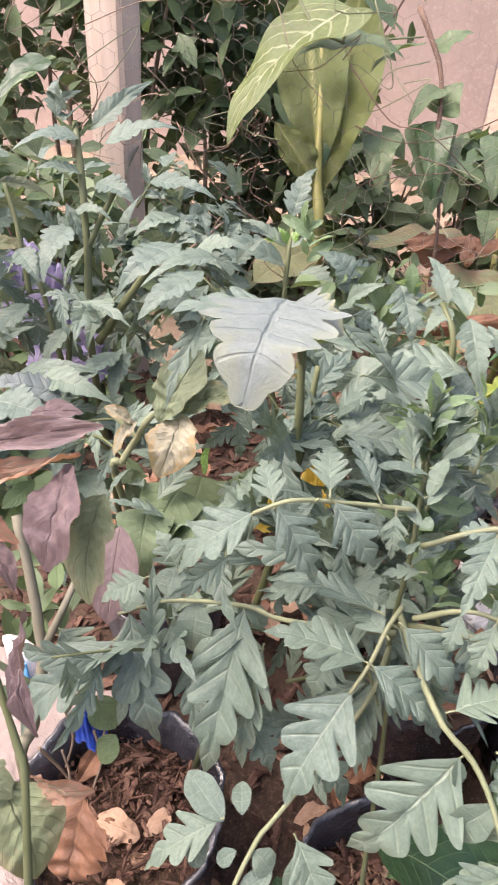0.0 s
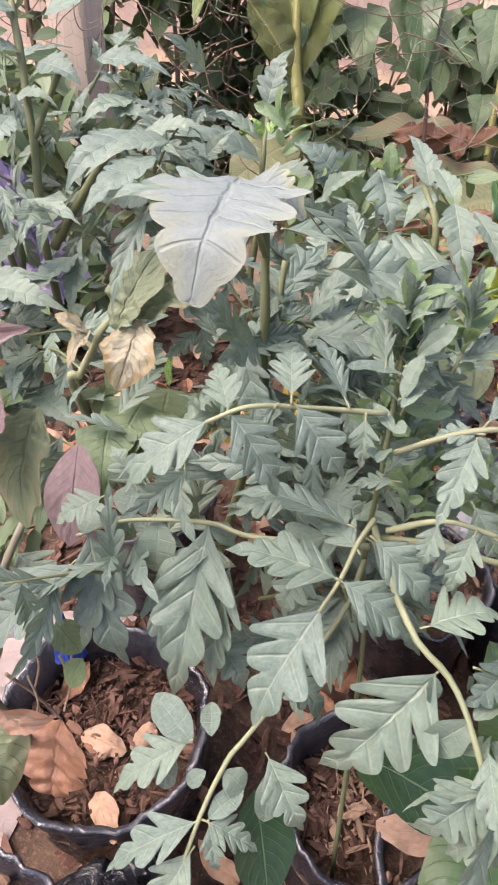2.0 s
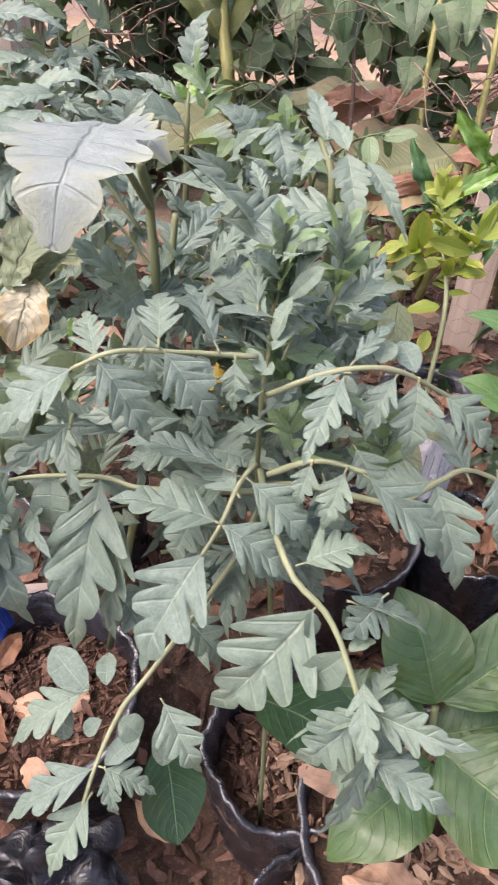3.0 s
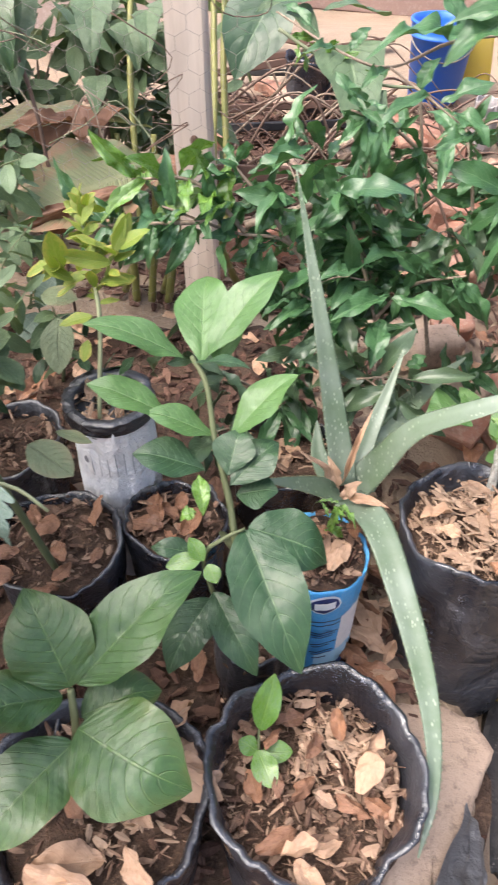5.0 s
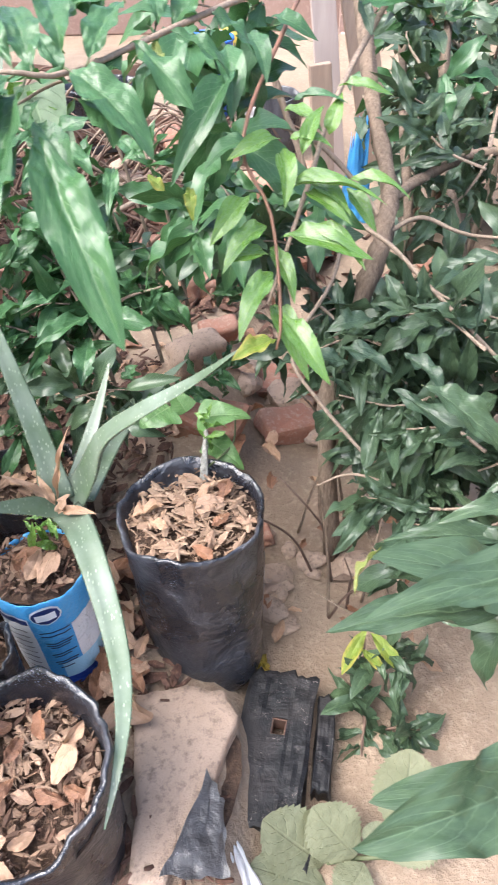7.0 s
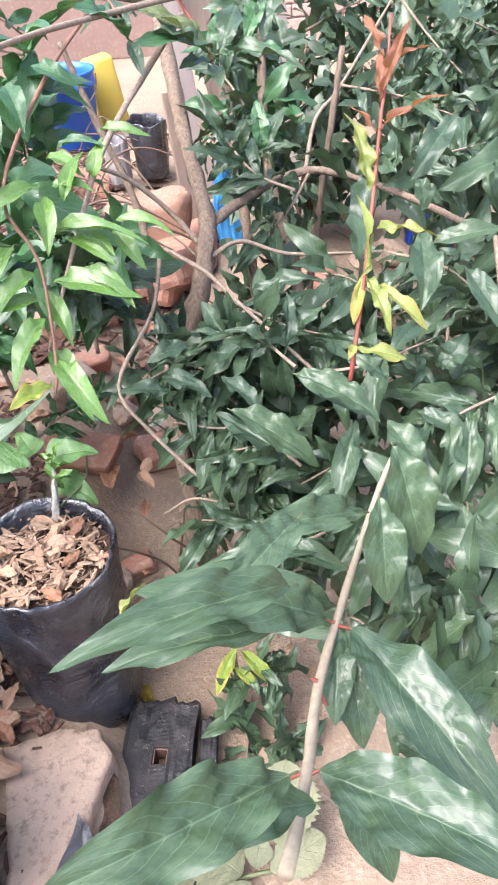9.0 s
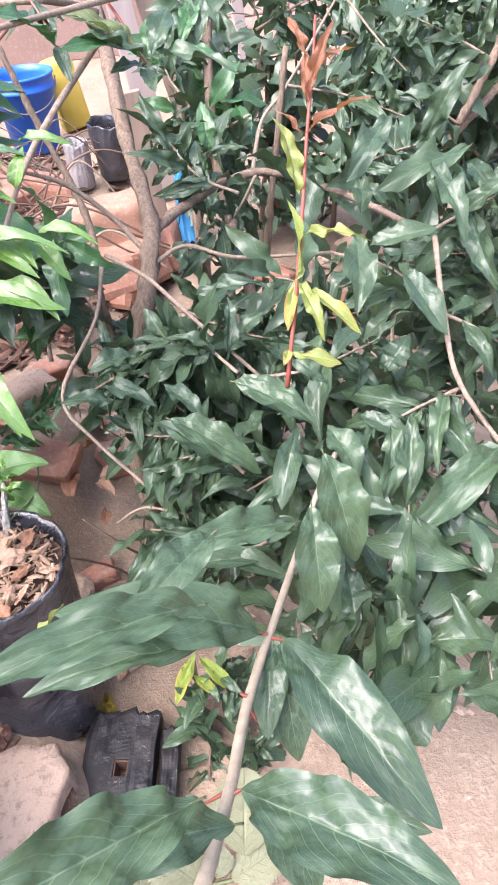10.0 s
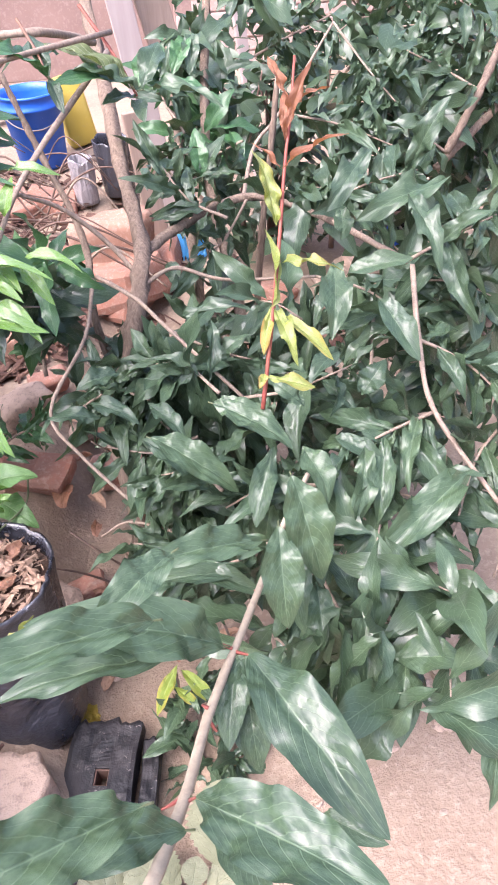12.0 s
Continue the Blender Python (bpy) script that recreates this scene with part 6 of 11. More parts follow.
sprig_leaves(tomato_front, [(-0.507, 0.484, 0.823), (-0.489, 0.492, 0.854)], 8, 0.07, 0.034, "tomato", "tomato", 31, name='leaflet', droop=0.4)
sprig_leaves(tomato_front, [(-0.422, 0.512, 0.782), (-0.407, 0.521, 0.815)], 8, 0.07, 0.034, "tomato", "tomato", 32, name='leaflet', droop=0.4)
sprig_leaves(tomato_front, [(-0.505, 0.387, 0.771), (-0.489, 0.396, 0.804)], 8, 0.07, 0.034, "tomato", "tomato", 33, name='leaflet', droop=0.4)
sprig_leaves(tomato_front, [(-0.429, 0.391, 0.708), (-0.414, 0.402, 0.743)], 8, 0.07, 0.034, "tomato", "tomato", 34, name='leaflet', droop=0.4)
sprig_leaves(tomato_front, [(-0.573, 0.438, 0.799), (-0.554, 0.448, 0.831)], 8, 0.07, 0.034, "tomato", "tomato", 37, name='leaflet', droop=0.4)
sprig_leaves(tomato_front, [(-0.438, 0.571, 0.844), (-0.422, 0.578, 0.875)], 8, 0.07, 0.034, "tomato", "tomato", 38, name='leaflet', droop=0.4)
sprig_leaves(tomato_front, [(-0.609, 0.425, 0.84), (-0.588, 0.433, 0.871)], 8, 0.07, 0.034, "tomato", "tomato", 39, name='leaflet', droop=0.4)
sprig_leaves(tomato_front, [(-0.531, 0.429, 0.777), (-0.513, 0.439, 0.81)], 8, 0.07, 0.034, "tomato", "tomato", 40, name='leaflet', droop=0.4)
sprig_leaves(tomato_front, [(-0.43, 0.469, 0.742), (-0.415, 0.48, 0.776)], 8, 0.07, 0.034, "tomato", "tomato", 41, name='leaflet', droop=0.4)
sprig_leaves(tomato_front, [(-0.515, 0.352, 0.654), (-0.498, 0.366, 0.691)], 8, 0.07, 0.034, "tomato", "tomato", 44, name='leaflet', droop=0.4)
sprig_leaves(tomato_front, [(-0.482, 0.548, 0.835), (-0.465, 0.556, 0.867)], 8, 0.07, 0.034, "tomato", "tomato", 47, name='leaflet', droop=0.4)

tomato_pale = thing("tomato_plant", (-0.66, 0.42, 0.36), "tomato plant with a large top leaf coloured pale grey for glare", "tomato plant", "tomato plants")
stem(tomato_pale, [(-0.586, 0.495, 1.016), (-0.587, 0.509, 0.973), (-0.578, 0.487, 0.891), (-0.582, 0.474, 0.794), (-0.66, 0.42, 0.37)], 0.0038, 0.005, "stem", "stem")
stem(tomato_pale, [(-0.581, 0.548, 0.951), (-0.579, 0.519, 0.894), (-0.58, 0.49, 0.838)], 0.003, 0.004, "stem", "stem")
stem(tomato_pale, [(-0.587, 0.509, 0.973), (-0.574, 0.439, 1.043), (-0.579, 0.425, 1.06)], 0.003, 0.002, "stem", "stem")
leaves(tomato_pale, "cut", "tomato_pale", [
    (-0.585, 0.445, 1.062, -0.58, 0.355, 1.015, 0.115, 0),
    (-0.582, 0.45, 1.057, -0.536, 0.438, 1.045, 0.045, 0),
], "leaflet")
leaves(tomato_pale, "tomato", "tomato", [
    (-0.588, 0.444, 1.052, -0.698, 0.425, 1.01, 0.051, 15),
    (-0.656, 0.443, 1.029, -0.667, 0.391, 0.968, 0.025, 0),
    (-0.552, 0.49, 1.029, -0.492, 0.529, 0.935, 0.058, -15),
    (-0.527, 0.513, 0.972, -0.449, 0.568, 0.931, 0.062, 10),
    (-0.573, 0.521, 0.994, -0.51, 0.575, 0.956, 0.038, 0),
], "leaflet")
sprig_leaves(tomato_pale, [(-0.589, 0.514, 0.95), (-0.555, 0.527, 0.895), (-0.51, 0.563, 0.858)], 8, 0.07, 0.035, "tomato", "tomato", 51, name='leaflet')
sprig_leaves(tomato_pale, [(-0.585, 0.502, 0.879), (-0.654, 0.53, 0.871), (-0.715, 0.564, 0.865)], 7, 0.07, 0.035, "tomato", "tomato", 52, name='leaflet')

tomato_back = thing("tomato_plant", (-1, 0.78, 0.35), "tall tomato plant with crinkled leaves near the fence", "tomato plant", "tomato plants")
stem(tomato_back, [(-1.021, 0.813, 1.082), (-0.989, 0.77, 1.046), (-0.961, 0.726, 0.947), (-0.952, 0.698, 0.776), (-1, 0.8, 0.33)], 0.004, 0.006, "stem", "stem")
stem(tomato_back, [(-0.961, 0.726, 0.947), (-0.938, 0.758, 1.007), (-0.926, 0.767, 1.028)], 0.004, 0.003, "stem", "stem")
stem(tomato_back, [(-1.016, 0.663, 0.896), (-1.041, 0.689, 0.974), (-1.064, 0.706, 1.022)], 0.004, 0.003, "stem", "stem")
leaves(tomato_back, "crinkle", "tomato", [
    (-0.959, 0.786, 1.067, -0.869, 0.826, 1.088, 0.061, 0),
    (-0.998, 0.816, 1.074, -0.947, 0.906, 1.125, 0.041, 30),
    (-0.997, 0.785, 1.069, -1.062, 0.723, 1.06, 0.054, 0),
    (-0.98, 0.761, 1.032, -1.026, 0.723, 1.041, 0.043, 0),
    (-0.961, 0.763, 1.024, -0.897, 0.75, 1.009, 0.054, 0),
    (-0.977, 0.731, 0.994, -0.916, 0.726, 0.99, 0.032, 0),
    (-0.978, 0.717, 0.976, -0.983, 0.645, 0.924, 0.061, 0),
    (-1.066, 0.706, 1.008, -1.097, 0.659, 0.998, 0.05, 0),
    (-1.074, 0.737, 1.049, -1.103, 0.695, 1.045, 0.043, 0),
    (-1.044, 0.808, 1.087, -1.074, 0.853, 1.124, 0.034, 0),
    (-1.073, 0.678, 0.993, -1.085, 0.628, 0.956, 0.05, 0),
])
leaves(tomato_back, "crinkle", "tomato", [
    (-0.888, 0.772, 1.032, -0.793, 0.776, 1.022, 0.046, 0),
    (-0.84, 0.763, 0.997, -0.875, 0.708, 0.98, 0.056, 0),
    (-0.811, 0.71, 0.984, -0.853, 0.626, 0.936, 0.077, 0),
    (-0.72, 0.61, 1.015, -0.778, 0.545, 0.997, 0.037, 0),
    (-0.751, 0.623, 1.014, -0.681, 0.629, 1.019, 0.038, 0),
    (-1.033, 0.673, 0.951, -0.983, 0.646, 0.925, 0.043, 0),
    (-1.049, 0.587, 0.904, -0.982, 0.568, 0.881, 0.055, 0),
    (-0.852, 0.74, 0.991, -0.801, 0.738, 0.98, 0.035, 0),
    (-1.07, 0.63, 0.95, -1.015, 0.61, 0.932, 0.049, 0),
    (-0.719, 0.58, 1.011, -0.758, 0.509, 0.978, 0.055, 0),
])
leaves(tomato_back, "crinkle", "tomato", [
    (-0.921, 0.705, 0.9, -0.912, 0.638, 0.847, 0.051, 0),
    (-0.977, 0.571, 0.831, -0.863, 0.598, 0.84, 0.039, 0),
    (-0.871, 0.658, 0.852, -0.856, 0.596, 0.802, 0.043, 0),
    (-1.012, 0.655, 0.885, -1.036, 0.566, 0.822, 0.044, 0),
    (-0.967, 0.675, 0.854, -0.974, 0.612, 0.814, 0.038, 0),
])
leaves(tomato_back, "crinkle", "tomato_pale", [
    (-0.885, 0.535, 0.841, -0.959, 0.494, 0.862, 0.059, 0),
    (-0.926, 0.513, 0.834, -0.857, 0.499, 0.817, 0.046, 0),
    (-1.001, 0.502, 0.826, -0.949, 0.485, 0.812, 0.04, 0),
])
sprig_leaves(tomato_back, [(-1.039, 0.704, 0.875), (-1.093, 0.689, 0.934), (-1.132, 0.695, 0.994)], 14, 0.06, 0.03, "crinkle", "tomato", 61)
sprig_leaves(tomato_back, [(-1, 0.788, 1.041), (-1.03, 0.804, 1.076), (-1.049, 0.825, 1.111)], 12, 0.045, 0.022, "crinkle", "tomato", 62, upward=0.4)
sprig_leaves(tomato_back, [(-0.993, 0.775, 0.857), (-0.942, 0.821, 0.919), (-0.906, 0.857, 0.979)], 14, 0.06, 0.03, "crinkle", "tomato", 63)
stem(tomato_back, [(-0.833, 0.741, 0.984), (-0.875, 0.714, 0.922), (-0.941, 0.701, 0.823)], 0.004, 0.006, "stem", "stem")
stem(tomato_back, [(-0.967, 0.675, 0.854), (-0.973, 0.66, 0.79), (-1.007, 0.677, 0.909)], 0.004, 0.004, "stem", "stem")

tomato_far = thing("tomato_plant", (-0.72, 1.25, 0.2), "young tomato plant with bright green shoot tips", "tomato plant", "tomato plants")
stem(tomato_far, [(-0.874, 1.359, 0.831), (-0.857, 1.279, 0.777), (-0.843, 1.224, 0.661), (-0.837, 1.182, 0.475), (-0.72, 1.25, 0.2)], 0.004, 0.008, "stem", "stem")
leaves(tomato_far, "crinkle", "tomato", [
    (-0.875, 1.339, 0.827, -0.859, 1.429, 0.91, 0.075, 0),
    (-0.859, 1.286, 0.784, -0.803, 1.302, 0.811, 0.042, 0),
    (-0.864, 1.284, 0.784, -0.97, 1.278, 0.825, 0.053, 0),
    (-0.683, 1.194, 0.755, -0.776, 1.206, 0.824, 0.113, 0),
    (-0.854, 1.257, 0.754, -1.068, 1.126, 0.807, 0.092, 0),
    (-0.902, 1.161, 0.789, -0.982, 1.061, 0.789, 0.078, 0),
    (-0.822, 1.26, 0.747, -0.725, 1.203, 0.72, 0.094, 0),
])
leaves(tomato_far, "crinkle", "glossy_light", [
    (-0.86, 1.29, 0.788, -0.89, 1.295, 0.817, 0.032, 0),
    (-0.858, 1.294, 0.792, -0.83, 1.315, 0.819, 0.032, 0),
    (-0.869, 1.283, 0.784, -0.908, 1.255, 0.798, 0.037, 0),
])
sprig_leaves(tomato_far, [(-0.99, 0.999, 0.73), (-0.972, 1.007, 0.804), (-0.981, 1.058, 0.856)], 9, 0.075, 0.035, "crinkle", "tomato", 71)
sprig_leaves(tomato_far, [(-0.911, 1.04, 0.675), (-0.898, 1.051, 0.753), (-0.907, 1.104, 0.807)], 9, 0.075, 0.035, "crinkle", "tomato", 72)
sprig_leaves(tomato_far, [(-0.701, 1.138, 0.634), (-0.698, 1.149, 0.715), (-0.707, 1.204, 0.772)], 9, 0.075, 0.035, "crinkle", "tomato", 73)

tomato_side = thing("tomato_plant", (-0.35, 0.62, 0.35), "tomato plant with hanging fern-like leaves", "tomato plant", "tomato plants")
stem(tomato_side, [(-0.49, 0.712, 0.969), (-0.468, 0.679, 0.945), (-0.462, 0.662, 0.883), (-0.447, 0.648, 0.751), (-0.36, 0.64, 0.36)], 0.003, 0.006, "stem", "stem")
leaves(tomato_side, "crinkle", "tomato", [
    (-0.456, 0.681, 0.971, -0.427, 0.623, 0.906, 0.046, 0),
    (-0.437, 0.692, 0.962, -0.384, 0.649, 0.904, 0.03, 0),
    (-0.478, 0.711, 0.965, -0.502, 0.679, 0.94, 0.034, 0),
    (-0.484, 0.713, 0.969, -0.521, 0.786, 0.993, 0.035, 0),
    (-0.458, 0.693, 0.969, -0.493, 0.749, 0.978, 0.028, 0),
])
leaves(tomato_side, "tomato", "tomato", [
    (-0.446, 0.654, 0.922, -0.548, 0.647, 0.903, 0.072, 0),
    (-0.506, 0.637, 0.871, -0.469, 0.6, 0.856, 0.055, 0),
    (-0.541, 0.732, 0.973, -0.51, 0.679, 0.929, 0.055, 0),
])
leaves(tomato_side, "heart", "tomato", [
    (-0.474, 0.669, 0.856, -0.434, 0.642, 0.822, 0.077, 0),
    (-0.575, 0.684, 0.859, -0.464, 0.685, 0.87, 0.072, 20),
    (-0.471, 0.767, 0.854, -0.425, 0.745, 0.824, 0.049, 0),
])
sprig_leaves(tomato_side, [(-0.514, 0.575, 0.809), (-0.552, 0.629, 0.827), (-0.535, 0.686, 0.854)], 9, 0.06, 0.03, "tomato", "tomato", 81)

wilted_plant = thing("wilted_plant", (-0.8, 0.62, 0.36), "wilting plant with bleached cream and green leaves", "plant")
stem(wilted_plant, [(-0.773, 0.481, 0.818), (-0.757, 0.485, 0.848), (-0.738, 0.493, 0.882), (-0.701, 0.521, 0.897)], 0.004, 0.003, "stem_pale", "stem")
stem(wilted_plant, [(-0.755, 0.487, 0.851), (-0.777, 0.49, 0.864), (-0.793, 0.49, 0.873)], 0.003, 0.002, "stem_pale", "stem")
stem(wilted_plant, [(-0.773, 0.481, 0.818), (-0.788, 0.491, 0.773), (-0.8, 0.62, 0.37)], 0.004, 0.005, "stem_pale", "stem")
leaves(wilted_plant, "sickly", "wilted", [
    (-0.726, 0.484, 0.881, -0.7, 0.553, 0.935, 0.068, 0),
    (-0.718, 0.505, 0.886, -0.648, 0.545, 0.899, 0.055, 0),
])
leaves(wilted_plant, "sickly", "cream", [
    (-0.706, 0.498, 0.889, -0.699, 0.447, 0.84, 0.07, 0),
    (-0.754, 0.48, 0.874, -0.788, 0.476, 0.887, 0.02, 0),
    (-0.752, 0.483, 0.876, -0.767, 0.453, 0.848, 0.023, 0),
])
leaves(wilted_plant, "heart", "wild", [
    (-0.708, 0.488, 0.794, -0.716, 0.41, 0.737, 0.075, 0),
    (-0.708, 0.548, 0.769, -0.705, 0.514, 0.726, 0.073, 0),
    (-0.682, 0.597, 0.733, -0.674, 0.547, 0.701, 0.062, 0),
])
leaves(wilted_plant, "oval", "purple", [
    (-0.731, 0.404, 0.803, -0.709, 0.334, 0.74, 0.053, 0),
])
leaves(wilted_plant, "oval", "glossy_light", [
    (-0.691, 0.534, 0.842, -0.682, 0.501, 0.814, 0.024, 60),
])

purple_plant = thing("wilting_shrub", (-0.66, 0.02, 0.2), "sickly shrub with purple and orange withered leaves", "plant")
stem(purple_plant, [(-0.795, 0.257, 1.021), (-0.751, 0.22, 0.972), (-0.709, 0.192, 0.905), (-0.668, 0.162, 0.834), (-0.653, 0.148, 0.812), (-0.634, 0.108, 0.74), (-0.616, 0.071, 0.674), (-0.64, 0.03, 0.3)], 0.0022, 0.0034, "stem", "stem")
stem(purple_plant, [(-0.794, 0.333, 0.852), (-0.761, 0.3, 0.799), (-0.736, 0.268, 0.749), (-0.728, 0.233, 0.706), (-0.731, 0.212, 0.651), (-0.78, 0.3, 0.2)], 0.0045, 0.006, "stem_grey", "stem")
stem(purple_plant, [(-0.739, 0.27, 0.753), (-0.733, 0.296, 0.781), (-0.736, 0.34, 0.799)], 0.004, 0.003, "stem_grey", "stem")
stem(purple_plant, [(-0.809, 0.223, 0.813), (-0.77, 0.227, 0.8), (-0.729, 0.244, 0.751)], 0.0035, 0.003, "stem_pale", "stem")
stem(purple_plant, [(-0.805, 0.138, 0.635), (-0.765, 0.167, 0.649), (-0.741, 0.196, 0.67)], 0.003, 0.002, "twig", "stem")
stem(purple_plant, [(-0.668, 0.267, 1.002), (-0.714, 0.255, 0.994), (-0.755, 0.227, 0.983)], 0.0016, 0.002, "stem", "stem")
leaves(purple_plant, "sickly", "purple", [
    (-0.742, 0.247, 1, -0.653, 0.287, 1.018, 0.028, 20),
    (-0.669, 0.265, 1, -0.655, 0.214, 0.951, 0.051, 10),
    (-0.691, 0.22, 0.896, -0.651, 0.167, 0.833, 0.016, 30),
    (-0.708, 0.28, 1.02, -0.671, 0.286, 1.025, 0.021, 0),
    (-0.72, 0.227, 0.95, -0.682, 0.21, 0.928, 0.022, 0),
])
leaves(purple_plant, "sickly", "orange", [
    (-0.664, 0.271, 1.005, -0.749, 0.21, 0.961, 0.021, 0),
    (-0.759, 0.229, 0.971, -0.691, 0.225, 0.949, 0.025, 0),
    (-0.723, 0.235, 0.977, -0.754, 0.203, 0.955, 0.021, 0),
    (-0.669, 0.166, 0.776, -0.62, 0.178, 0.775, 0.029, 60),
    (-0.792, 0.253, 0.998, -0.743, 0.252, 0.989, 0.018, 0),
])
leaves(purple_plant, "sickly", "wilted", [
    (-0.653, 0.275, 0.972, -0.643, 0.22, 0.92, 0.047, 0),
    (-0.712, 0.154, 0.736, -0.722, 0.128, 0.711, 0.047, 0),
    (-0.707, 0.168, 0.733, -0.65, 0.147, 0.681, 0.083, 0),
    (-0.726, 0.174, 0.749, -0.694, 0.157, 0.73, 0.039, 0),
    (-0.77, 0.197, 0.844, -0.754, 0.161, 0.795, 0.029, 0),
    (-0.787, 0.226, 0.885, -0.79, 0.19, 0.846, 0.037, 0),
])
leaves(purple_plant, "crinkle", "tomato", [
    (-0.812, 0.263, 0.94, -0.758, 0.219, 0.895, 0.044, 0),
    (-0.752, 0.306, 0.96, -0.816, 0.287, 0.969, 0.041, 0),
])
leaves(purple_plant, "oval", "wild", [
    (-0.766, 0.239, 0.731, -0.789, 0.211, 0.71, 0.025, 0),
    (-0.77, 0.237, 0.731, -0.752, 0.235, 0.72, 0.018, 0),
    (-0.763, 0.213, 0.7, -0.788, 0.198, 0.695, 0.022, 0),
    (-0.758, 0.195, 0.677, -0.787, 0.167, 0.659, 0.035, 0),
    (-0.686, 0.268, 0.725, -0.659, 0.26, 0.703, 0.03, 0),
    (-0.657, 0.257, 0.699, -0.663, 0.237, 0.679, 0.025, 0),
])
stem(purple_plant, [(-0.705, 0.251, 0.716), (-0.696, 0.244, 0.687), (-0.699, 0.231, 0.657)], 0.0012, 0.001, "twig", "twig")
stem(purple_plant, [(-0.676, 0.251, 0.702), (-0.667, 0.244, 0.673), (-0.67, 0.23, 0.643)], 0.0012, 0.001, "twig", "twig")
stem(purple_plant, [(-0.698, 0.23, 0.688), (-0.689, 0.223, 0.66), (-0.693, 0.209, 0.629)], 0.0012, 0.001, "twig", "twig")
stem(purple_plant, [(-0.681, 0.27, 0.725), (-0.672, 0.263, 0.697), (-0.675, 0.249, 0.667)], 0.0012, 0.001, "twig", "twig")

stem(purple_plant, [(-0.731, 0.235, 0.66), (-0.725, 0.25, 0.6), (-0.715, 0.262, 0.53)], 0.0018, 0.0012, "twig", "twig")
leaves(purple_plant, "withered", "dry", [
    (-0.715, 0.262, 0.53, -0.712, 0.226, 0.4, 0.1, 0),
], "withered_leaf")

sapling = thing("sapling", (-0.12, 0.72, 0.38), "young sapling with broad light green leaves", "sapling", "saplings")
stem(sapling, [(-0.16, 0.78, 0.713), (-0.137, 0.749, 0.691), (-0.122, 0.697, 0.636), (-0.099, 0.641, 0.575), (-0.09, 0.605, 0.524), (-0.12, 0.74, 0.38)], 0.003, 0.006, "stem", "stem")
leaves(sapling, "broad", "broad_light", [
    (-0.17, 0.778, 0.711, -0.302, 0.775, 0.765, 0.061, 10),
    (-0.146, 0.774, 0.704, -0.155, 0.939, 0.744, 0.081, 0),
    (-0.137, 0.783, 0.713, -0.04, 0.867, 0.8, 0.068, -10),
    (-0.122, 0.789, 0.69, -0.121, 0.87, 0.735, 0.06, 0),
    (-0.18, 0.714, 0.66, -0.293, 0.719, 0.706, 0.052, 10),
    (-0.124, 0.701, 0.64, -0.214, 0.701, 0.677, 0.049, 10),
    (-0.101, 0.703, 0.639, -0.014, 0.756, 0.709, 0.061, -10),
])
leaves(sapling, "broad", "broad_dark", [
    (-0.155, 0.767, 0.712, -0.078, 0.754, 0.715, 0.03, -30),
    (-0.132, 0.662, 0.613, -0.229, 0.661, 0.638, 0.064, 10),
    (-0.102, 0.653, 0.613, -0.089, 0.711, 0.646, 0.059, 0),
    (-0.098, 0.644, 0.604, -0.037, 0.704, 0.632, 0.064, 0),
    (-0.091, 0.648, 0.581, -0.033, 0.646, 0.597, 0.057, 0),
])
leaves(sapling, "lance", "glossy_light", [
    (-0.139, 0.638, 0.629, -0.127, 0.589, 0.604, 0.031, 0),
    (-0.14, 0.604, 0.595, -0.161, 0.595, 0.588, 0.028, 0),
])

sapling_dark = thing("sapling", (-0.06, 0.55, 0.3), "sapling with dark drooping leathery leaves", "sapling", "saplings")
stem(sapling_dark, [(-0.074, 0.562, 0.616), (-0.099, 0.55, 0.61), (-0.124, 0.54, 0.58), (-0.105, 0.519, 0.487), (-0.1, 0.56, 0.2)], 0.002, 0.004, "stem", "stem")
leaves(sapling_dark, "elliptic", "broad_dark", [
    (-0.075, 0.563, 0.612, -0.005, 0.418, 0.526, 0.09, 0),
    (-0.07, 0.565, 0.615, 0.032, 0.554, 0.569, 0.08, 0),
    (-0.11, 0.513, 0.549, -0.054, 0.433, 0.488, 0.05, 0),
    (-0.118, 0.533, 0.503, -0.169, 0.452, 0.454, 0.063, 0),
    (-0.135, 0.544, 0.585, -0.19, 0.544, 0.592, 0.03, 0),
])
leaves(sapling_dark, "oval", "glossy_light", [
    (-0.125, 0.529, 0.595, -0.168, 0.518, 0.59, 0.026, 0),
    (-0.123, 0.527, 0.593, -0.141, 0.546, 0.615, 0.021, 0),
    (-0.117, 0.525, 0.591, -0.105, 0.504, 0.581, 0.022, 0),
    (-0.139, 0.546, 0.587, -0.165, 0.525, 0.569, 0.025, 0),
])

sapling_front = thing("sapling", (-0.235, 0.335, 0.38), "sapling with large veined leaves in a black bag", "sapling", "saplings")
stem(sapling_front, [(-0.253, 0.368, 0.568), (-0.25, 0.353, 0.538), (-0.25, 0.334, 0.478), (-0.235, 0.36, 0.38)], 0.004, 0.005, "stem", "stem")
leaves(sapling_front, "elliptic", "broad", [
    (-0.253, 0.37, 0.569, -0.309, 0.453, 0.635, 0.094, 0),
    (-0.247, 0.373, 0.571, -0.121, 0.482, 0.641, 0.082, 0),
    (-0.261, 0.362, 0.562, -0.4, 0.291, 0.588, 0.075, 15),
    (-0.245, 0.357, 0.528, -0.161, 0.395, 0.529, 0.074, 0),
])
leaves(sapling_front, "elliptic", "broad", [
    (-0.241, 0.335, 0.546, -0.117, 0.281, 0.515, 0.12, 0),
])
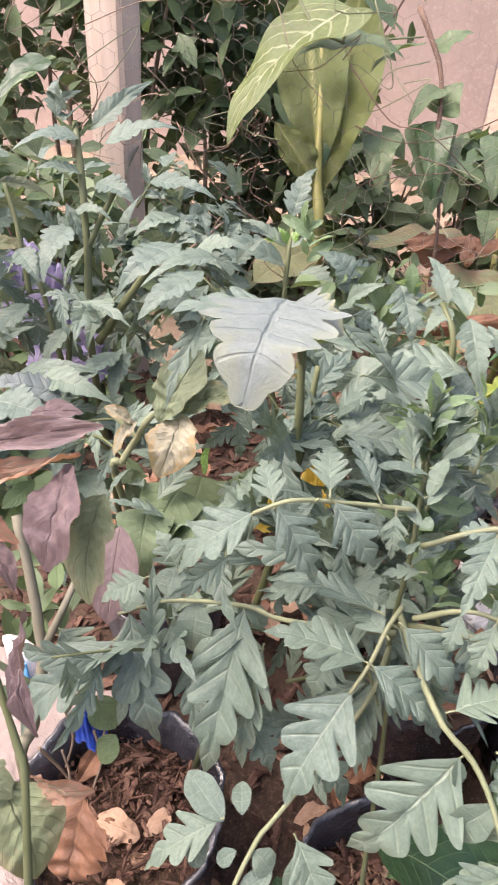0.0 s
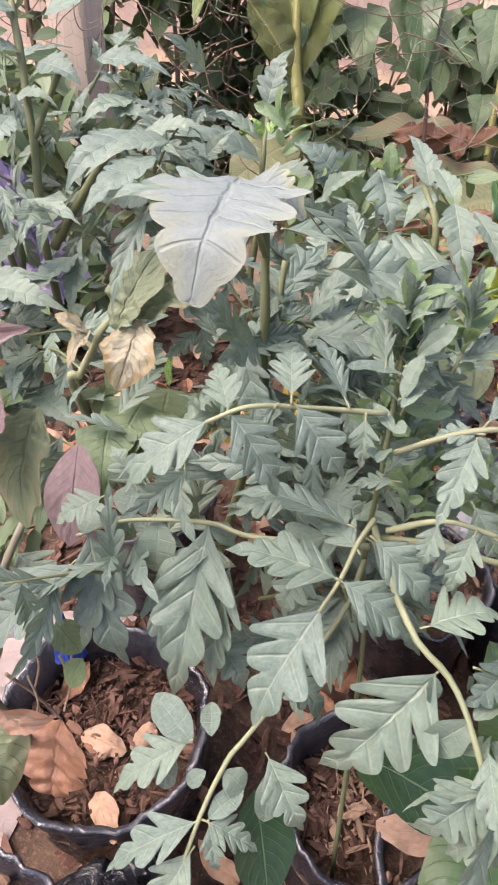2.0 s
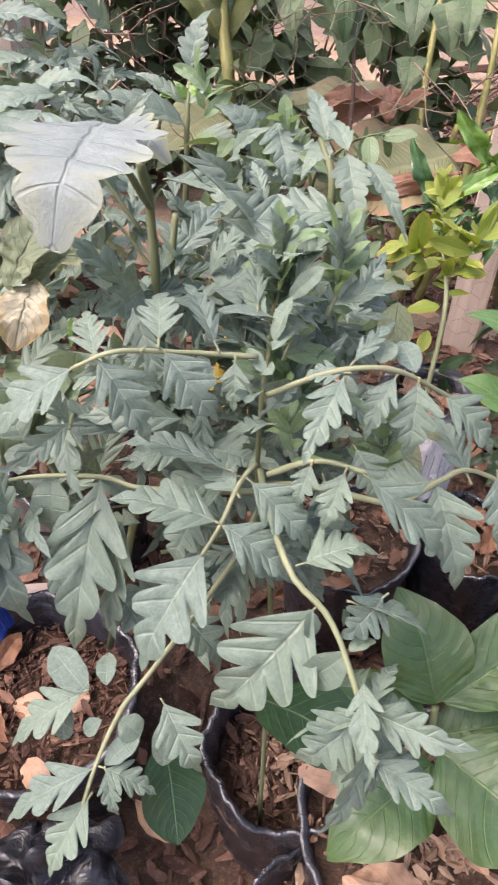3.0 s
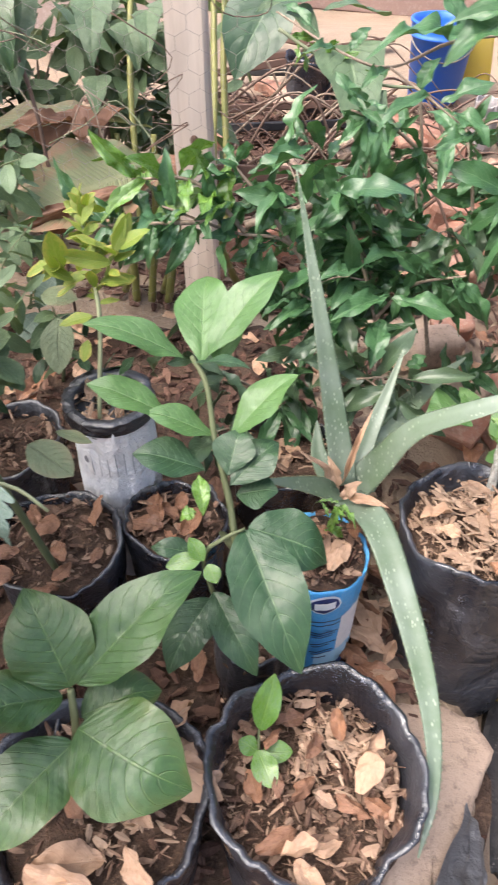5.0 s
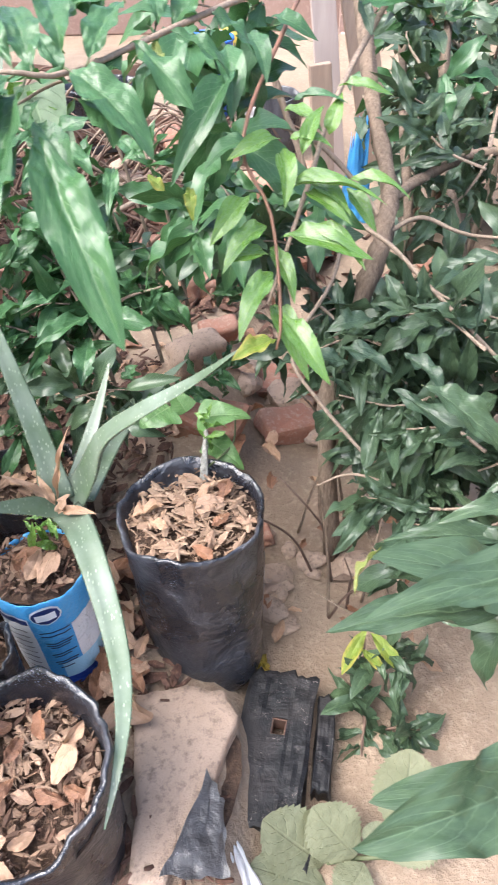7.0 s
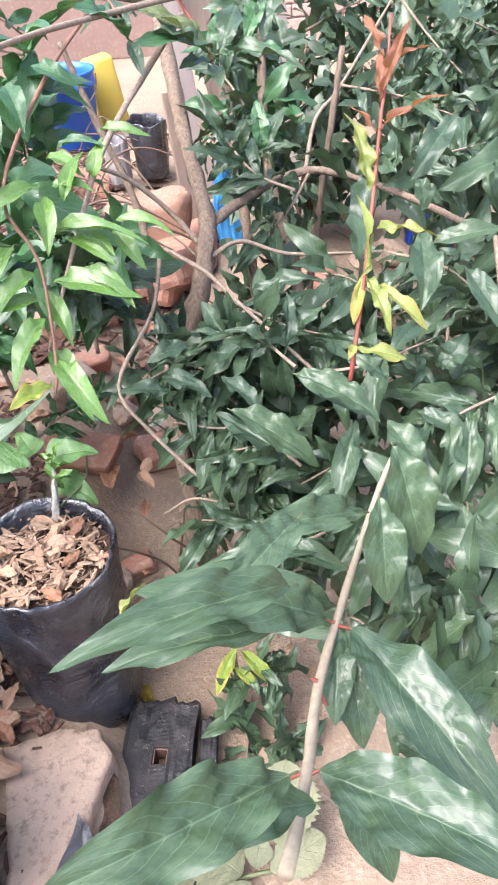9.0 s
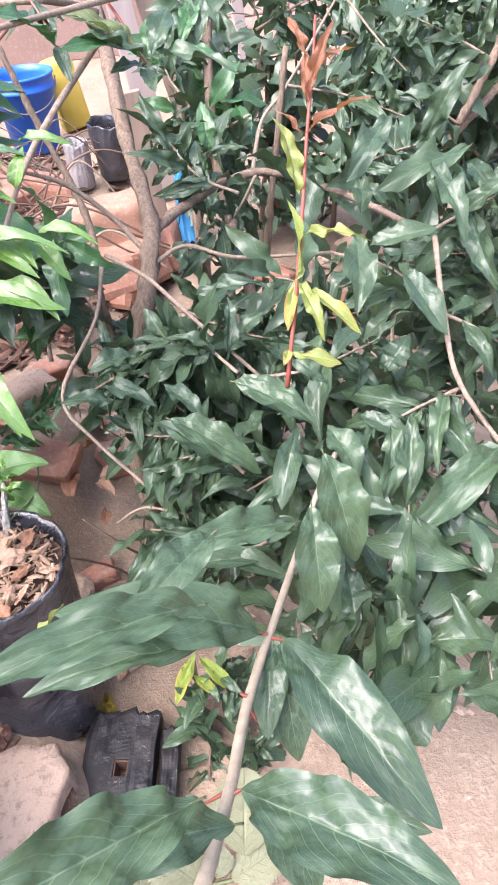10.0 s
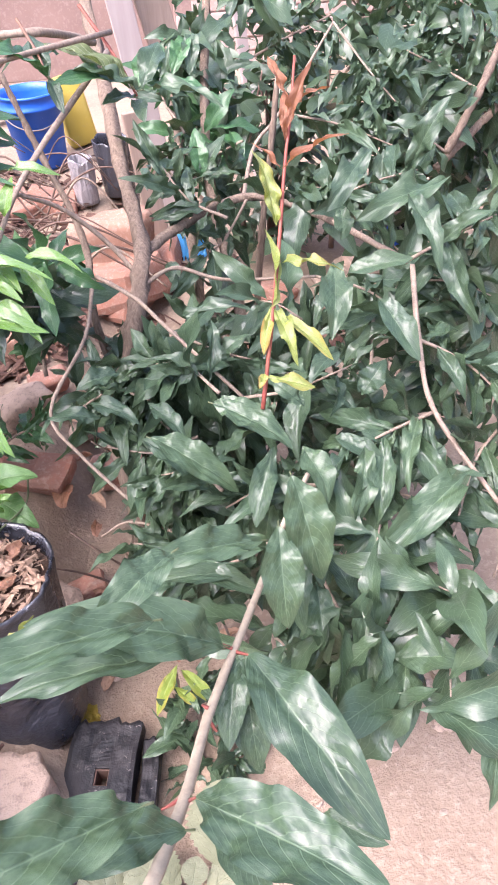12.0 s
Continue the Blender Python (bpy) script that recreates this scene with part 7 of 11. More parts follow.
leaves(sapling_front, "elliptic", "broad", [
    (-0.244, 0.325, 0.535, -0.329, 0.225, 0.497, 0.087, 0),
])

seedling = thing("seedling", (-0.06, 0.43, 0.4), "small seedling with glossy green leaves", "seedling")
stem(seedling, [(-0.046, 0.4, 0.418), (-0.045, 0.382, 0.4), (-0.038, 0.372, 0.374)], 0.0015, 0.002, "stem", "stem")
leaves(seedling, "oval", "glossy_light", [
    (-0.045, 0.399, 0.417, -0.028, 0.441, 0.487, 0.035, 0),
    (-0.047, 0.378, 0.41, -0.026, 0.334, 0.405, 0.033, 0),
    (-0.041, 0.38, 0.397, -0.002, 0.384, 0.397, 0.028, 0),
    (-0.046, 0.381, 0.398, -0.071, 0.389, 0.41, 0.025, 0),
])

lime_shrub = thing("lime_shrub", (-0.315, 0.91, 0.56), "small shrub with variegated yellow-green leaves", "shrub")
stem(lime_shrub, [(-0.365, 1.057, 0.789), (-0.348, 0.999, 0.742), (-0.322, 0.924, 0.676), (-0.32, 0.827, 0.547)], 0.0025, 0.004, "stem_pale", "stem")
sprig_leaves(lime_shrub, [(-0.319, 0.925, 0.676), (-0.346, 0.99, 0.747), (-0.363, 1.07, 0.802)], 54, 0.036, 0.016, "oval", "lime", 91, droop=0.1, spread=1.1)
sprig_leaves(lime_shrub, [(-0.327, 0.949, 0.702), (-0.303, 0.974, 0.739), (-0.302, 0.999, 0.765)], 12, 0.055, 0.026, "oval", "lime", 92, droop=0.1)
sprig_leaves(lime_shrub, [(-0.331, 0.948, 0.702), (-0.381, 0.958, 0.732), (-0.399, 0.961, 0.739)], 10, 0.055, 0.024, "oval", "lime", 93, droop=0.1)
leaves(lime_shrub, "oval", "lime", [
    (-0.33, 0.915, 0.682, -0.377, 0.891, 0.678, 0.025, 0),
    (-0.324, 0.962, 0.715, -0.276, 0.958, 0.719, 0.028, 0),
    (-0.338, 0.897, 0.65, -0.343, 0.872, 0.625, 0.02, 0),
])

weeds = thing("weed", (-0.55, 1.05, 0.2), "low green weeds with small soft leaves", "weed")
stem(weeds, [(-0.475, 1.024, 0.51), (-0.461, 1.035, 0.591), (-0.472, 1.049, 0.651)], 0.003, 0.001, "stem", "twig")
sprig_leaves(weeds, [(-0.475, 1.024, 0.51), (-0.461, 1.035, 0.591), (-0.472, 1.049, 0.651)], 10, 0.06, 0.03, "oval", "tomato", 100)
stem(weeds, [(-0.418, 0.962, 0.511), (-0.406, 0.972, 0.592), (-0.417, 0.985, 0.65)], 0.003, 0.001, "stem", "twig")
sprig_leaves(weeds, [(-0.418, 0.962, 0.511), (-0.406, 0.972, 0.592), (-0.417, 0.985, 0.65)], 10, 0.06, 0.03, "oval", "wild", 101)
stem(weeds, [(-0.648, 1.483, 0.572), (-0.631, 1.499, 0.659), (-0.646, 1.519, 0.724)], 0.003, 0.001, "stem", "twig")
sprig_leaves(weeds, [(-0.648, 1.483, 0.572), (-0.631, 1.499, 0.659), (-0.646, 1.519, 0.724)], 10, 0.06, 0.03, "oval", "wild", 102)
stem(weeds, [(-0.695, 1.44, 0.535), (-0.676, 1.458, 0.622), (-0.69, 1.478, 0.688)], 0.003, 0.001, "stem", "twig")
sprig_leaves(weeds, [(-0.695, 1.44, 0.535), (-0.676, 1.458, 0.622), (-0.69, 1.478, 0.688)], 10, 0.06, 0.03, "oval", "tomato", 103)
stem(weeds, [(-0.533, 1.169, 0.523), (-0.517, 1.182, 0.606), (-0.53, 1.198, 0.668)], 0.003, 0.001, "stem", "twig")
sprig_leaves(weeds, [(-0.533, 1.169, 0.523), (-0.517, 1.182, 0.606), (-0.53, 1.198, 0.668)], 10, 0.06, 0.03, "oval", "wild", 104)
stem(weeds, [(-0.882, 1.617, 0.596), (-0.858, 1.636, 0.684), (-0.871, 1.658, 0.752)], 0.003, 0.001, "stem", "twig")
sprig_leaves(weeds, [(-0.882, 1.617, 0.596), (-0.858, 1.636, 0.684), (-0.871, 1.658, 0.752)], 10, 0.06, 0.03, "oval", "wild", 105)
stem(weeds, [(-0.798, 1.618, 0.587), (-0.777, 1.637, 0.675), (-0.791, 1.659, 0.743)], 0.003, 0.001, "stem", "twig")
sprig_leaves(weeds, [(-0.798, 1.618, 0.587), (-0.777, 1.637, 0.675), (-0.791, 1.659, 0.743)], 10, 0.05, 0.03, "oval", "tomato", 106)
stem(weeds, [(-0.553, 0.826, 0.604), (-0.533, 0.83, 0.678), (-0.538, 0.839, 0.732)], 0.003, 0.001, "stem", "twig")
sprig_leaves(weeds, [(-0.553, 0.826, 0.604), (-0.533, 0.83, 0.678), (-0.538, 0.839, 0.732)], 10, 0.05, 0.03, "oval", "wild", 107)
stem(weeds, [(-0.479, 0.81, 0.579), (-0.462, 0.816, 0.654), (-0.469, 0.825, 0.708)], 0.003, 0.001, "stem", "twig")
sprig_leaves(weeds, [(-0.479, 0.81, 0.579), (-0.462, 0.816, 0.654), (-0.469, 0.825, 0.708)], 10, 0.05, 0.03, "oval", "wild", 108)
leaves(weeds, "oval", "wilted", [
    (-0.437, 0.996, 0.664, -0.373, 0.989, 0.663, 0.047, 0),
    (-0.39, 0.933, 0.665, -0.381, 0.854, 0.612, 0.054, 0),
    (-0.379, 0.685, 0.624, -0.309, 0.647, 0.606, 0.054, 0),
    (-0.342, 0.701, 0.636, -0.286, 0.68, 0.636, 0.017, 0),
])
sprig_leaves(tomato_side, [(-0.536, 0.774, 0.786), (-0.528, 0.75, 0.846), (-0.544, 0.753, 0.883)], 9, 0.07, 0.034, "tomato", "tomato", 503)
sprig_leaves(tomato_side, [(-0.631, 0.889, 0.784), (-0.618, 0.866, 0.844), (-0.636, 0.872, 0.884)], 9, 0.07, 0.034, "crinkle", "tomato", 504)
sprig_leaves(tomato_side, [(-0.62, 0.715, 0.754), (-0.606, 0.694, 0.816), (-0.621, 0.699, 0.854)], 9, 0.07, 0.034, "tomato", "tomato", 507)
sprig_leaves(tomato_side, [(-0.773, 0.742, 0.756), (-0.75, 0.724, 0.817), (-0.763, 0.73, 0.856)], 9, 0.07, 0.034, "crinkle", "tomato", 508)
sprig_leaves(tomato_side, [(-0.812, 0.629, 0.658), (-0.787, 0.618, 0.726), (-0.798, 0.627, 0.767)], 9, 0.07, 0.034, "tomato", "tomato", 509)
sprig_leaves(tomato_side, [(-0.911, 0.684, 0.67), (-0.881, 0.674, 0.737), (-0.892, 0.684, 0.779)], 9, 0.07, 0.034, "crinkle", "tomato", 510)
sprig_leaves(tomato_back, [(-1.114, 0.643, 0.74), (-1.082, 0.633, 0.81), (-1.094, 0.638, 0.856)], 9, 0.07, 0.035, "crinkle", "wilted", 540, droop=0.6)
sprig_leaves(tomato_back, [(-0.99, 0.568, 0.669), (-0.963, 0.558, 0.743), (-0.976, 0.563, 0.789)], 9, 0.07, 0.035, "crinkle", "tomato", 541, droop=0.6)
sprig_leaves(tomato_back, [(-1.012, 0.485, 0.662), (-0.982, 0.478, 0.737), (-0.993, 0.483, 0.782)], 9, 0.07, 0.035, "crinkle", "tomato", 542, droop=0.6)
sprig_leaves(tomato_back, [(-1.202, 0.825, 0.923), (-1.167, 0.808, 0.983), (-1.179, 0.811, 1.027)], 9, 0.07, 0.035, "crinkle", "wilted", 543, droop=0.6)
sprig_leaves(tomato_back, [(-0.893, 0.742, 0.75), (-0.874, 0.725, 0.819), (-0.891, 0.729, 0.865)], 9, 0.07, 0.035, "crinkle", "tomato", 544, droop=0.6)
sprig_leaves(tomato_back, [(-0.852, 0.83, 0.754), (-0.837, 0.812, 0.824), (-0.856, 0.816, 0.871)], 9, 0.07, 0.035, "crinkle", "tomato", 545, droop=0.6)
sprig_leaves(tomato_back, [(-1.198, 0.74, 0.817), (-1.163, 0.727, 0.883), (-1.176, 0.733, 0.929)], 9, 0.07, 0.035, "crinkle", "wilted", 546, droop=0.6)
sprig_leaves(tomato_back, [(-0.896, 0.537, 0.667), (-0.873, 0.526, 0.742), (-0.886, 0.53, 0.787)], 9, 0.07, 0.035, "crinkle", "tomato", 547, droop=0.6)
sprig_leaves(tomato_back, [(-0.99, 0.865, 0.783), (-0.969, 0.849, 0.852), (-0.987, 0.854, 0.9)], 9, 0.07, 0.035, "crinkle", "tomato", 548, droop=0.6)
sprig_leaves(tomato_back, [(-0.813, 0.813, 0.713), (-0.8, 0.796, 0.785), (-0.82, 0.8, 0.833)], 9, 0.07, 0.035, "crinkle", "wilted", 549, droop=0.6)

aloe = thing("aloe_plant", (0.06, 0.76, 0.455), "spiny aloe with long spotted grey-green leaves", "aloe")
aloe_leaf(aloe, [(0.08, 0.81, 0.436), (0.051, 0.887, 0.56), (0.018, 0.964, 0.697), (-0.024, 1.074, 0.854)], 0.036, 0.013)
aloe_leaf(aloe, [(0.095, 0.81, 0.425), (0.135, 0.815, 0.49), (0.174, 0.8, 0.575), (0.24, 0.77, 0.645), (0.325, 0.75, 0.705), (0.4, 0.73, 0.77)], 0.046, 0.014)
aloe_leaf(aloe, [(0.084, 0.788, 0.429), (0.12, 0.7, 0.468), (0.152, 0.58, 0.445), (0.169, 0.48, 0.428), (0.171, 0.4, 0.424), (0.16, 0.325, 0.425), (0.14, 0.27, 0.402)], 0.046, 0.014, 40, 1.15)
aloe_leaf(aloe, [(0.073, 0.8, 0.426), (0.018, 0.773, 0.47), (-0.059, 0.729, 0.526)], 0.04, 0.013)
aloe_leaf(aloe, [(0.095, 0.83, 0.429), (0.127, 0.907, 0.465), (0.159, 0.978, 0.51), (0.189, 1.043, 0.563)], 0.028, 0.01)
aloe_leaf(aloe, [(0.105, 0.823, 0.422), (0.174, 0.965, 0.439), (0.257, 1.064, 0.455), (0.337, 1.151, 0.459)], 0.05, 0.013)
aloe_leaf(aloe, [(0.066, 0.83, 0.414), (0.041, 0.893, 0.422), (0.036, 0.951, 0.453)], 0.035, 0.012)
leaves(aloe, "lance", "dry_pale", [
    (0.074, 0.796, 0.451, 0.115, 0.862, 0.563, 0.015, 0),
    (0.065, 0.796, 0.451, -0.004, 0.8, 0.527, 0.019, 0),
    (0.079, 0.776, 0.445, 0.145, 0.74, 0.465, 0.024, 20),
    (0.074, 0.773, 0.441, 0.101, 0.782, 0.48, 0.028, 0),
    (0.07, 0.79, 0.444, 0.046, 0.822, 0.492, 0.021, 0),
], "withered_leaf")
sprig_leaves(aloe, [(0.036, 0.668, 0.462), (0.05, 0.704, 0.486), (0.068, 0.73, 0.483)], 10, 0.045, 0.012, "lance", "glossy_light", 120, name='offset_leaf')

fence_shrub = thing("shrub", (0.1, 1.25, 0.16), "glossy green shrub spreading along the fence", "shrub", "glossy shrubs")
stem(fence_shrub, [(0.068, 1.175, 0.495), (-0.019, 1.235, 0.64), (-0.129, 1.196, 0.686), (-0.253, 1.168, 0.745)], 0.005, 0.002, "twig", "twig")
sprig_leaves(fence_shrub, [(0.068, 1.175, 0.495), (-0.019, 1.235, 0.64), (-0.129, 1.196, 0.686), (-0.253, 1.168, 0.745)], 22, 0.095, 0.034, "lance", "glossy_soft", 130, droop=0.35)
stem(fence_shrub, [(-0.019, 1.235, 0.64), (-0.084, 1.245, 0.731), (-0.142, 1.258, 0.795)], 0.005, 0.002, "twig", "twig")
sprig_leaves(fence_shrub, [(-0.019, 1.235, 0.64), (-0.084, 1.245, 0.731), (-0.142, 1.258, 0.795)], 20, 0.095, 0.034, "lance", "glossy_soft", 131, droop=0.35)
stem(fence_shrub, [(-0.109, 1.199, 0.686), (-0.197, 1.203, 0.774), (-0.306, 1.195, 0.78)], 0.005, 0.002, "twig", "twig")
sprig_leaves(fence_shrub, [(-0.109, 1.199, 0.686), (-0.197, 1.203, 0.774), (-0.306, 1.195, 0.78)], 20, 0.095, 0.034, "lance", "glossy_light", 132, droop=0.35)
stem(fence_shrub, [(-0.172, 1.177, 0.715), (-0.27, 1.145, 0.723), (-0.391, 1.148, 0.713)], 0.005, 0.002, "twig", "twig")
sprig_leaves(fence_shrub, [(-0.172, 1.177, 0.715), (-0.27, 1.145, 0.723), (-0.391, 1.148, 0.713)], 23, 0.095, 0.034, "lance", "glossy_soft", 133, droop=0.35)
stem(fence_shrub, [(0.194, 1.201, 0.434), (0.132, 1.277, 0.592), (0.061, 1.283, 0.679)], 0.005, 0.002, "twig", "twig")
sprig_leaves(fence_shrub, [(0.194, 1.201, 0.434), (0.132, 1.277, 0.592), (0.061, 1.283, 0.679)], 22, 0.095, 0.034, "lance", "glossy_soft", 134, droop=0.35)
stem(fence_shrub, [(0.068, 1.175, 0.495), (-0.025, 1.194, 0.527), (-0.073, 1.219, 0.559)], 0.005, 0.002, "twig", "twig")
sprig_leaves(fence_shrub, [(0.068, 1.175, 0.495), (-0.025, 1.194, 0.527), (-0.073, 1.219, 0.559)], 23, 0.095, 0.034, "lance", "glossy_soft", 135, droop=0.35)
stem(fence_shrub, [(0.186, 1.264, 0.5), (0.171, 1.321, 0.632), (0.117, 1.343, 0.734)], 0.005, 0.002, "twig", "twig")
sprig_leaves(fence_shrub, [(0.186, 1.264, 0.5), (0.171, 1.321, 0.632), (0.117, 1.343, 0.734)], 22, 0.095, 0.034, "lance", "glossy_soft", 136, droop=0.35)
stem(fence_shrub, [(0.185, 1.164, 0.328), (0.152, 1.199, 0.509), (0.103, 1.265, 0.649), (0.079, 1.286, 0.742)], 0.005, 0.002, "twig", "twig")
sprig_leaves(fence_shrub, [(0.185, 1.164, 0.328), (0.152, 1.199, 0.509), (0.103, 1.265, 0.649), (0.079, 1.286, 0.742)], 26, 0.095, 0.034, "lance", "glossy_soft", 150, droop=0.4)
stem(fence_shrub, [(0.152, 1.199, 0.509), (0.214, 1.203, 0.585), (0.304, 1.174, 0.626)], 0.005, 0.002, "twig", "twig")
sprig_leaves(fence_shrub, [(0.152, 1.199, 0.509), (0.214, 1.203, 0.585), (0.304, 1.174, 0.626)], 22, 0.095, 0.034, "lance", "glossy_soft", 151, droop=0.4)
stem(fence_shrub, [(0.152, 1.167, 0.475), (0.081, 1.157, 0.537), (-0.007, 1.144, 0.596)], 0.005, 0.002, "twig", "twig")
sprig_leaves(fence_shrub, [(0.152, 1.167, 0.475), (0.081, 1.157, 0.537), (-0.007, 1.144, 0.596)], 20, 0.095, 0.034, "lance", "glossy_soft", 152, droop=0.4)
stem(fence_shrub, [(0.284, 1.232, 0.399), (0.252, 1.325, 0.567), (0.221, 1.384, 0.7)], 0.005, 0.002, "twig", "twig")
sprig_leaves(fence_shrub, [(0.284, 1.232, 0.399), (0.252, 1.325, 0.567), (0.221, 1.384, 0.7)], 22, 0.095, 0.034, "lance", "glossy_soft", 153, droop=0.4)
stem(fence_shrub, [(0.358, 1.318, 0.488), (0.337, 1.368, 0.683), (0.304, 1.42, 0.809)], 0.005, 0.002, "twig", "twig")
sprig_leaves(fence_shrub, [(0.358, 1.318, 0.488), (0.337, 1.368, 0.683), (0.304, 1.42, 0.809)], 24, 0.095, 0.034, "lance", "glossy_soft", 154, droop=0.4)
stem(fence_shrub, [(0.267, 1.408, 0.725), (0.17, 1.412, 0.801), (0.079, 1.383, 0.843)], 0.005, 0.002, "twig", "twig")
sprig_leaves(fence_shrub, [(0.267, 1.408, 0.725), (0.17, 1.412, 0.801), (0.079, 1.383, 0.843)], 20, 0.095, 0.034, "lance", "glossy_soft", 155, droop=0.4)
stem(fence_shrub, [(0.011, 1.215, 0.381), (-0.012, 1.125, 0.36), (-0.033, 1.071, 0.376)], 0.005, 0.002, "twig", "twig")
sprig_leaves(fence_shrub, [(0.011, 1.215, 0.381), (-0.012, 1.125, 0.36), (-0.033, 1.071, 0.376)], 17, 0.095, 0.034, "lance", "glossy_soft", 156, droop=0.4)
stem(fence_shrub, [(0.274, 1.24, 0.263), (0.353, 1.277, 0.301), (0.459, 1.295, 0.32)], 0.005, 0.002, "twig", "twig")
sprig_leaves(fence_shrub, [(0.274, 1.24, 0.263), (0.353, 1.277, 0.301), (0.459, 1.295, 0.32)], 20, 0.095, 0.034, "lance", "glossy_soft", 157, droop=0.4)
stem(fence_shrub, [(0.482, 1.284, 0.452), (0.491, 1.358, 0.601), (0.452, 1.408, 0.725)], 0.005, 0.002, "twig", "twig")
sprig_leaves(fence_shrub, [(0.482, 1.284, 0.452), (0.491, 1.358, 0.601), (0.452, 1.408, 0.725)], 22, 0.095, 0.034, "lance", "glossy_soft", 158, droop=0.4)
leaves(fence_shrub, "lance", "glossy_soft", [
    (0.165, 1.144, 0.596, 0.052, 1.065, 0.585, 0.053, 0),
    (0.165, 1.141, 0.592, 0.277, 1.093, 0.585, 0.058, 0),
    (0.149, 1.115, 0.565, 0.13, 1.016, 0.52, 0.058, 0),
    (0.122, 1.182, 0.634, 0.026, 1.124, 0.632, 0.042, 0),
    (0.243, 1.294, 0.823, 0.225, 1.181, 0.778, 0.04, 0),
])

pomegranate = thing("large_shrub", (0.7, 0.95, 0.02), "large shrub with glossy dark wavy leaves and pale twigs", "shrub", "glossy shrubs")
stem(pomegranate, [(0.738, 1.128, 1.154), (0.511, 0.891, 1.172), (0.379, 0.716, 1.177), (0.248, 0.593, 1.165), (0.197, 0.566, 1.175), (0.093, 0.585, 1.171)], 0.0045, 0.0012, "twig", "twig")
leaves(pomegranate, "large", "glossy_soft", [
    (0.201, 0.516, 1.135, 0.138, 0.368, 1.044, 0.052, 0),
    (0.215, 0.529, 1.136, 0.257, 0.406, 1.007, 0.067, 0),
    (0.21, 0.569, 1.165, 0.166, 0.436, 1.061, 0.057, 10),
    (0.247, 0.582, 1.168, 0.308, 0.526, 1.112, 0.06, 0),
    (0.201, 0.562, 1.171, 0.139, 0.494, 1.121, 0.048, 0),
    (0.175, 0.582, 1.176, 0.058, 0.628, 1.199, 0.039, 0),
    (0.179, 0.565, 1.172, 0.06, 0.576, 1.158, 0.031, 0),
    (0.216, 0.589, 1.172, 0.201, 0.672, 1.201, 0.048, 0),
    (0.202, 0.579, 1.175, 0.148, 0.681, 1.206, 0.043, 0),
    (0.263, 0.598, 1.172, 0.298, 0.685, 1.195, 0.044, 0),
    (0.135, 0.572, 1.176, 0.127, 0.469, 1.093, 0.026, 0),
])
leaves(pomegranate, "lance", "glossy_soft", [
    (0.302, 0.638, 1.174, 0.345, 0.589, 1.125, 0.04, 0),
    (0.336, 0.664, 1.175, 0.389, 0.648, 1.134, 0.031, 0),
    (0.241, 0.615, 1.173, 0.229, 0.727, 1.204, 0.04, 0),
    (0.327, 0.668, 1.179, 0.332, 0.771, 1.202, 0.038, 0),
    (0.12, 0.582, 1.17, 0.064, 0.567, 1.134, 0.032, 0),
    (0.216, 0.547, 1.141, 0.238, 0.504, 1.111, 0.036, 0),
    (0.379, 0.716, 1.177, 0.425, 0.704, 1.138, 0.033, 0),
])
leaves(pomegranate, "lance", "yellow", [
    (0.125, 0.536, 1.106, 0.124, 0.487, 1.082, 0.019, 0),
    (0.32, 0.658, 1.168, 0.325, 0.637, 1.145, 0.015, 0),
])
stem(pomegranate, [(0.70, 1.16, 1.19), (0.735, 1.1, 1.125), (0.754, 1.06, 1.074)], 0.003, 0.0018, "twig_red", "twig")
stem(pomegranate, [(0.60, 1.1, 1.19), (0.615, 1.04, 1.155), (0.62, 1.005, 1.128)], 0.0025, 0.0015, "twig_brown", "twig")
leaves(pomegranate, "large", "glossy", [
    (0.756, 0.401, 0.828, 0.763, 0.334, 0.712, 0.084, 0),
    (0.727, 0.367, 0.791, 0.707, 0.3, 0.691, 0.071, 0),
    (0.705, 0.359, 0.783, 0.567, 0.334, 0.826, 0.059, 0),
    (0.719, 0.6, 0.798, 0.806, 0.52, 0.755, 0.065, 0),
    (0.629, 0.62, 0.749, 0.73, 0.55, 0.665, 0.072, 0),
    (0.837, 0.55, 0.583, 0.724, 0.47, 0.517, 0.072, 0),
])
leaves(pomegranate, "large", "back", [(0.749, 1.06, 1.088, 0.622, 1.12, 1.154, 0.064, 0)])
leaves(pomegranate, "large", "glossy_soft", [
    (0.759, 1.06, 1.087, 0.818, 1.12, 1.128, 0.07, 0),
    (0.762, 1.05, 1.084, 0.869, 0.97, 1.073, 0.06, 0),
    (0.745, 1.06, 1.087, 0.62, 1.0, 1.117, 0.056, 0),
    (0.619, 1.0, 1.131, 0.55, 0.95, 1.18, 0.074, 0),
    (0.879, 1.2, 1.121, 0.834, 1.14, 1.077, 0.05, 0),
    (0.905, 1.3, 0.839, 0.911, 1.36, 0.923, 0.056, 0),
])
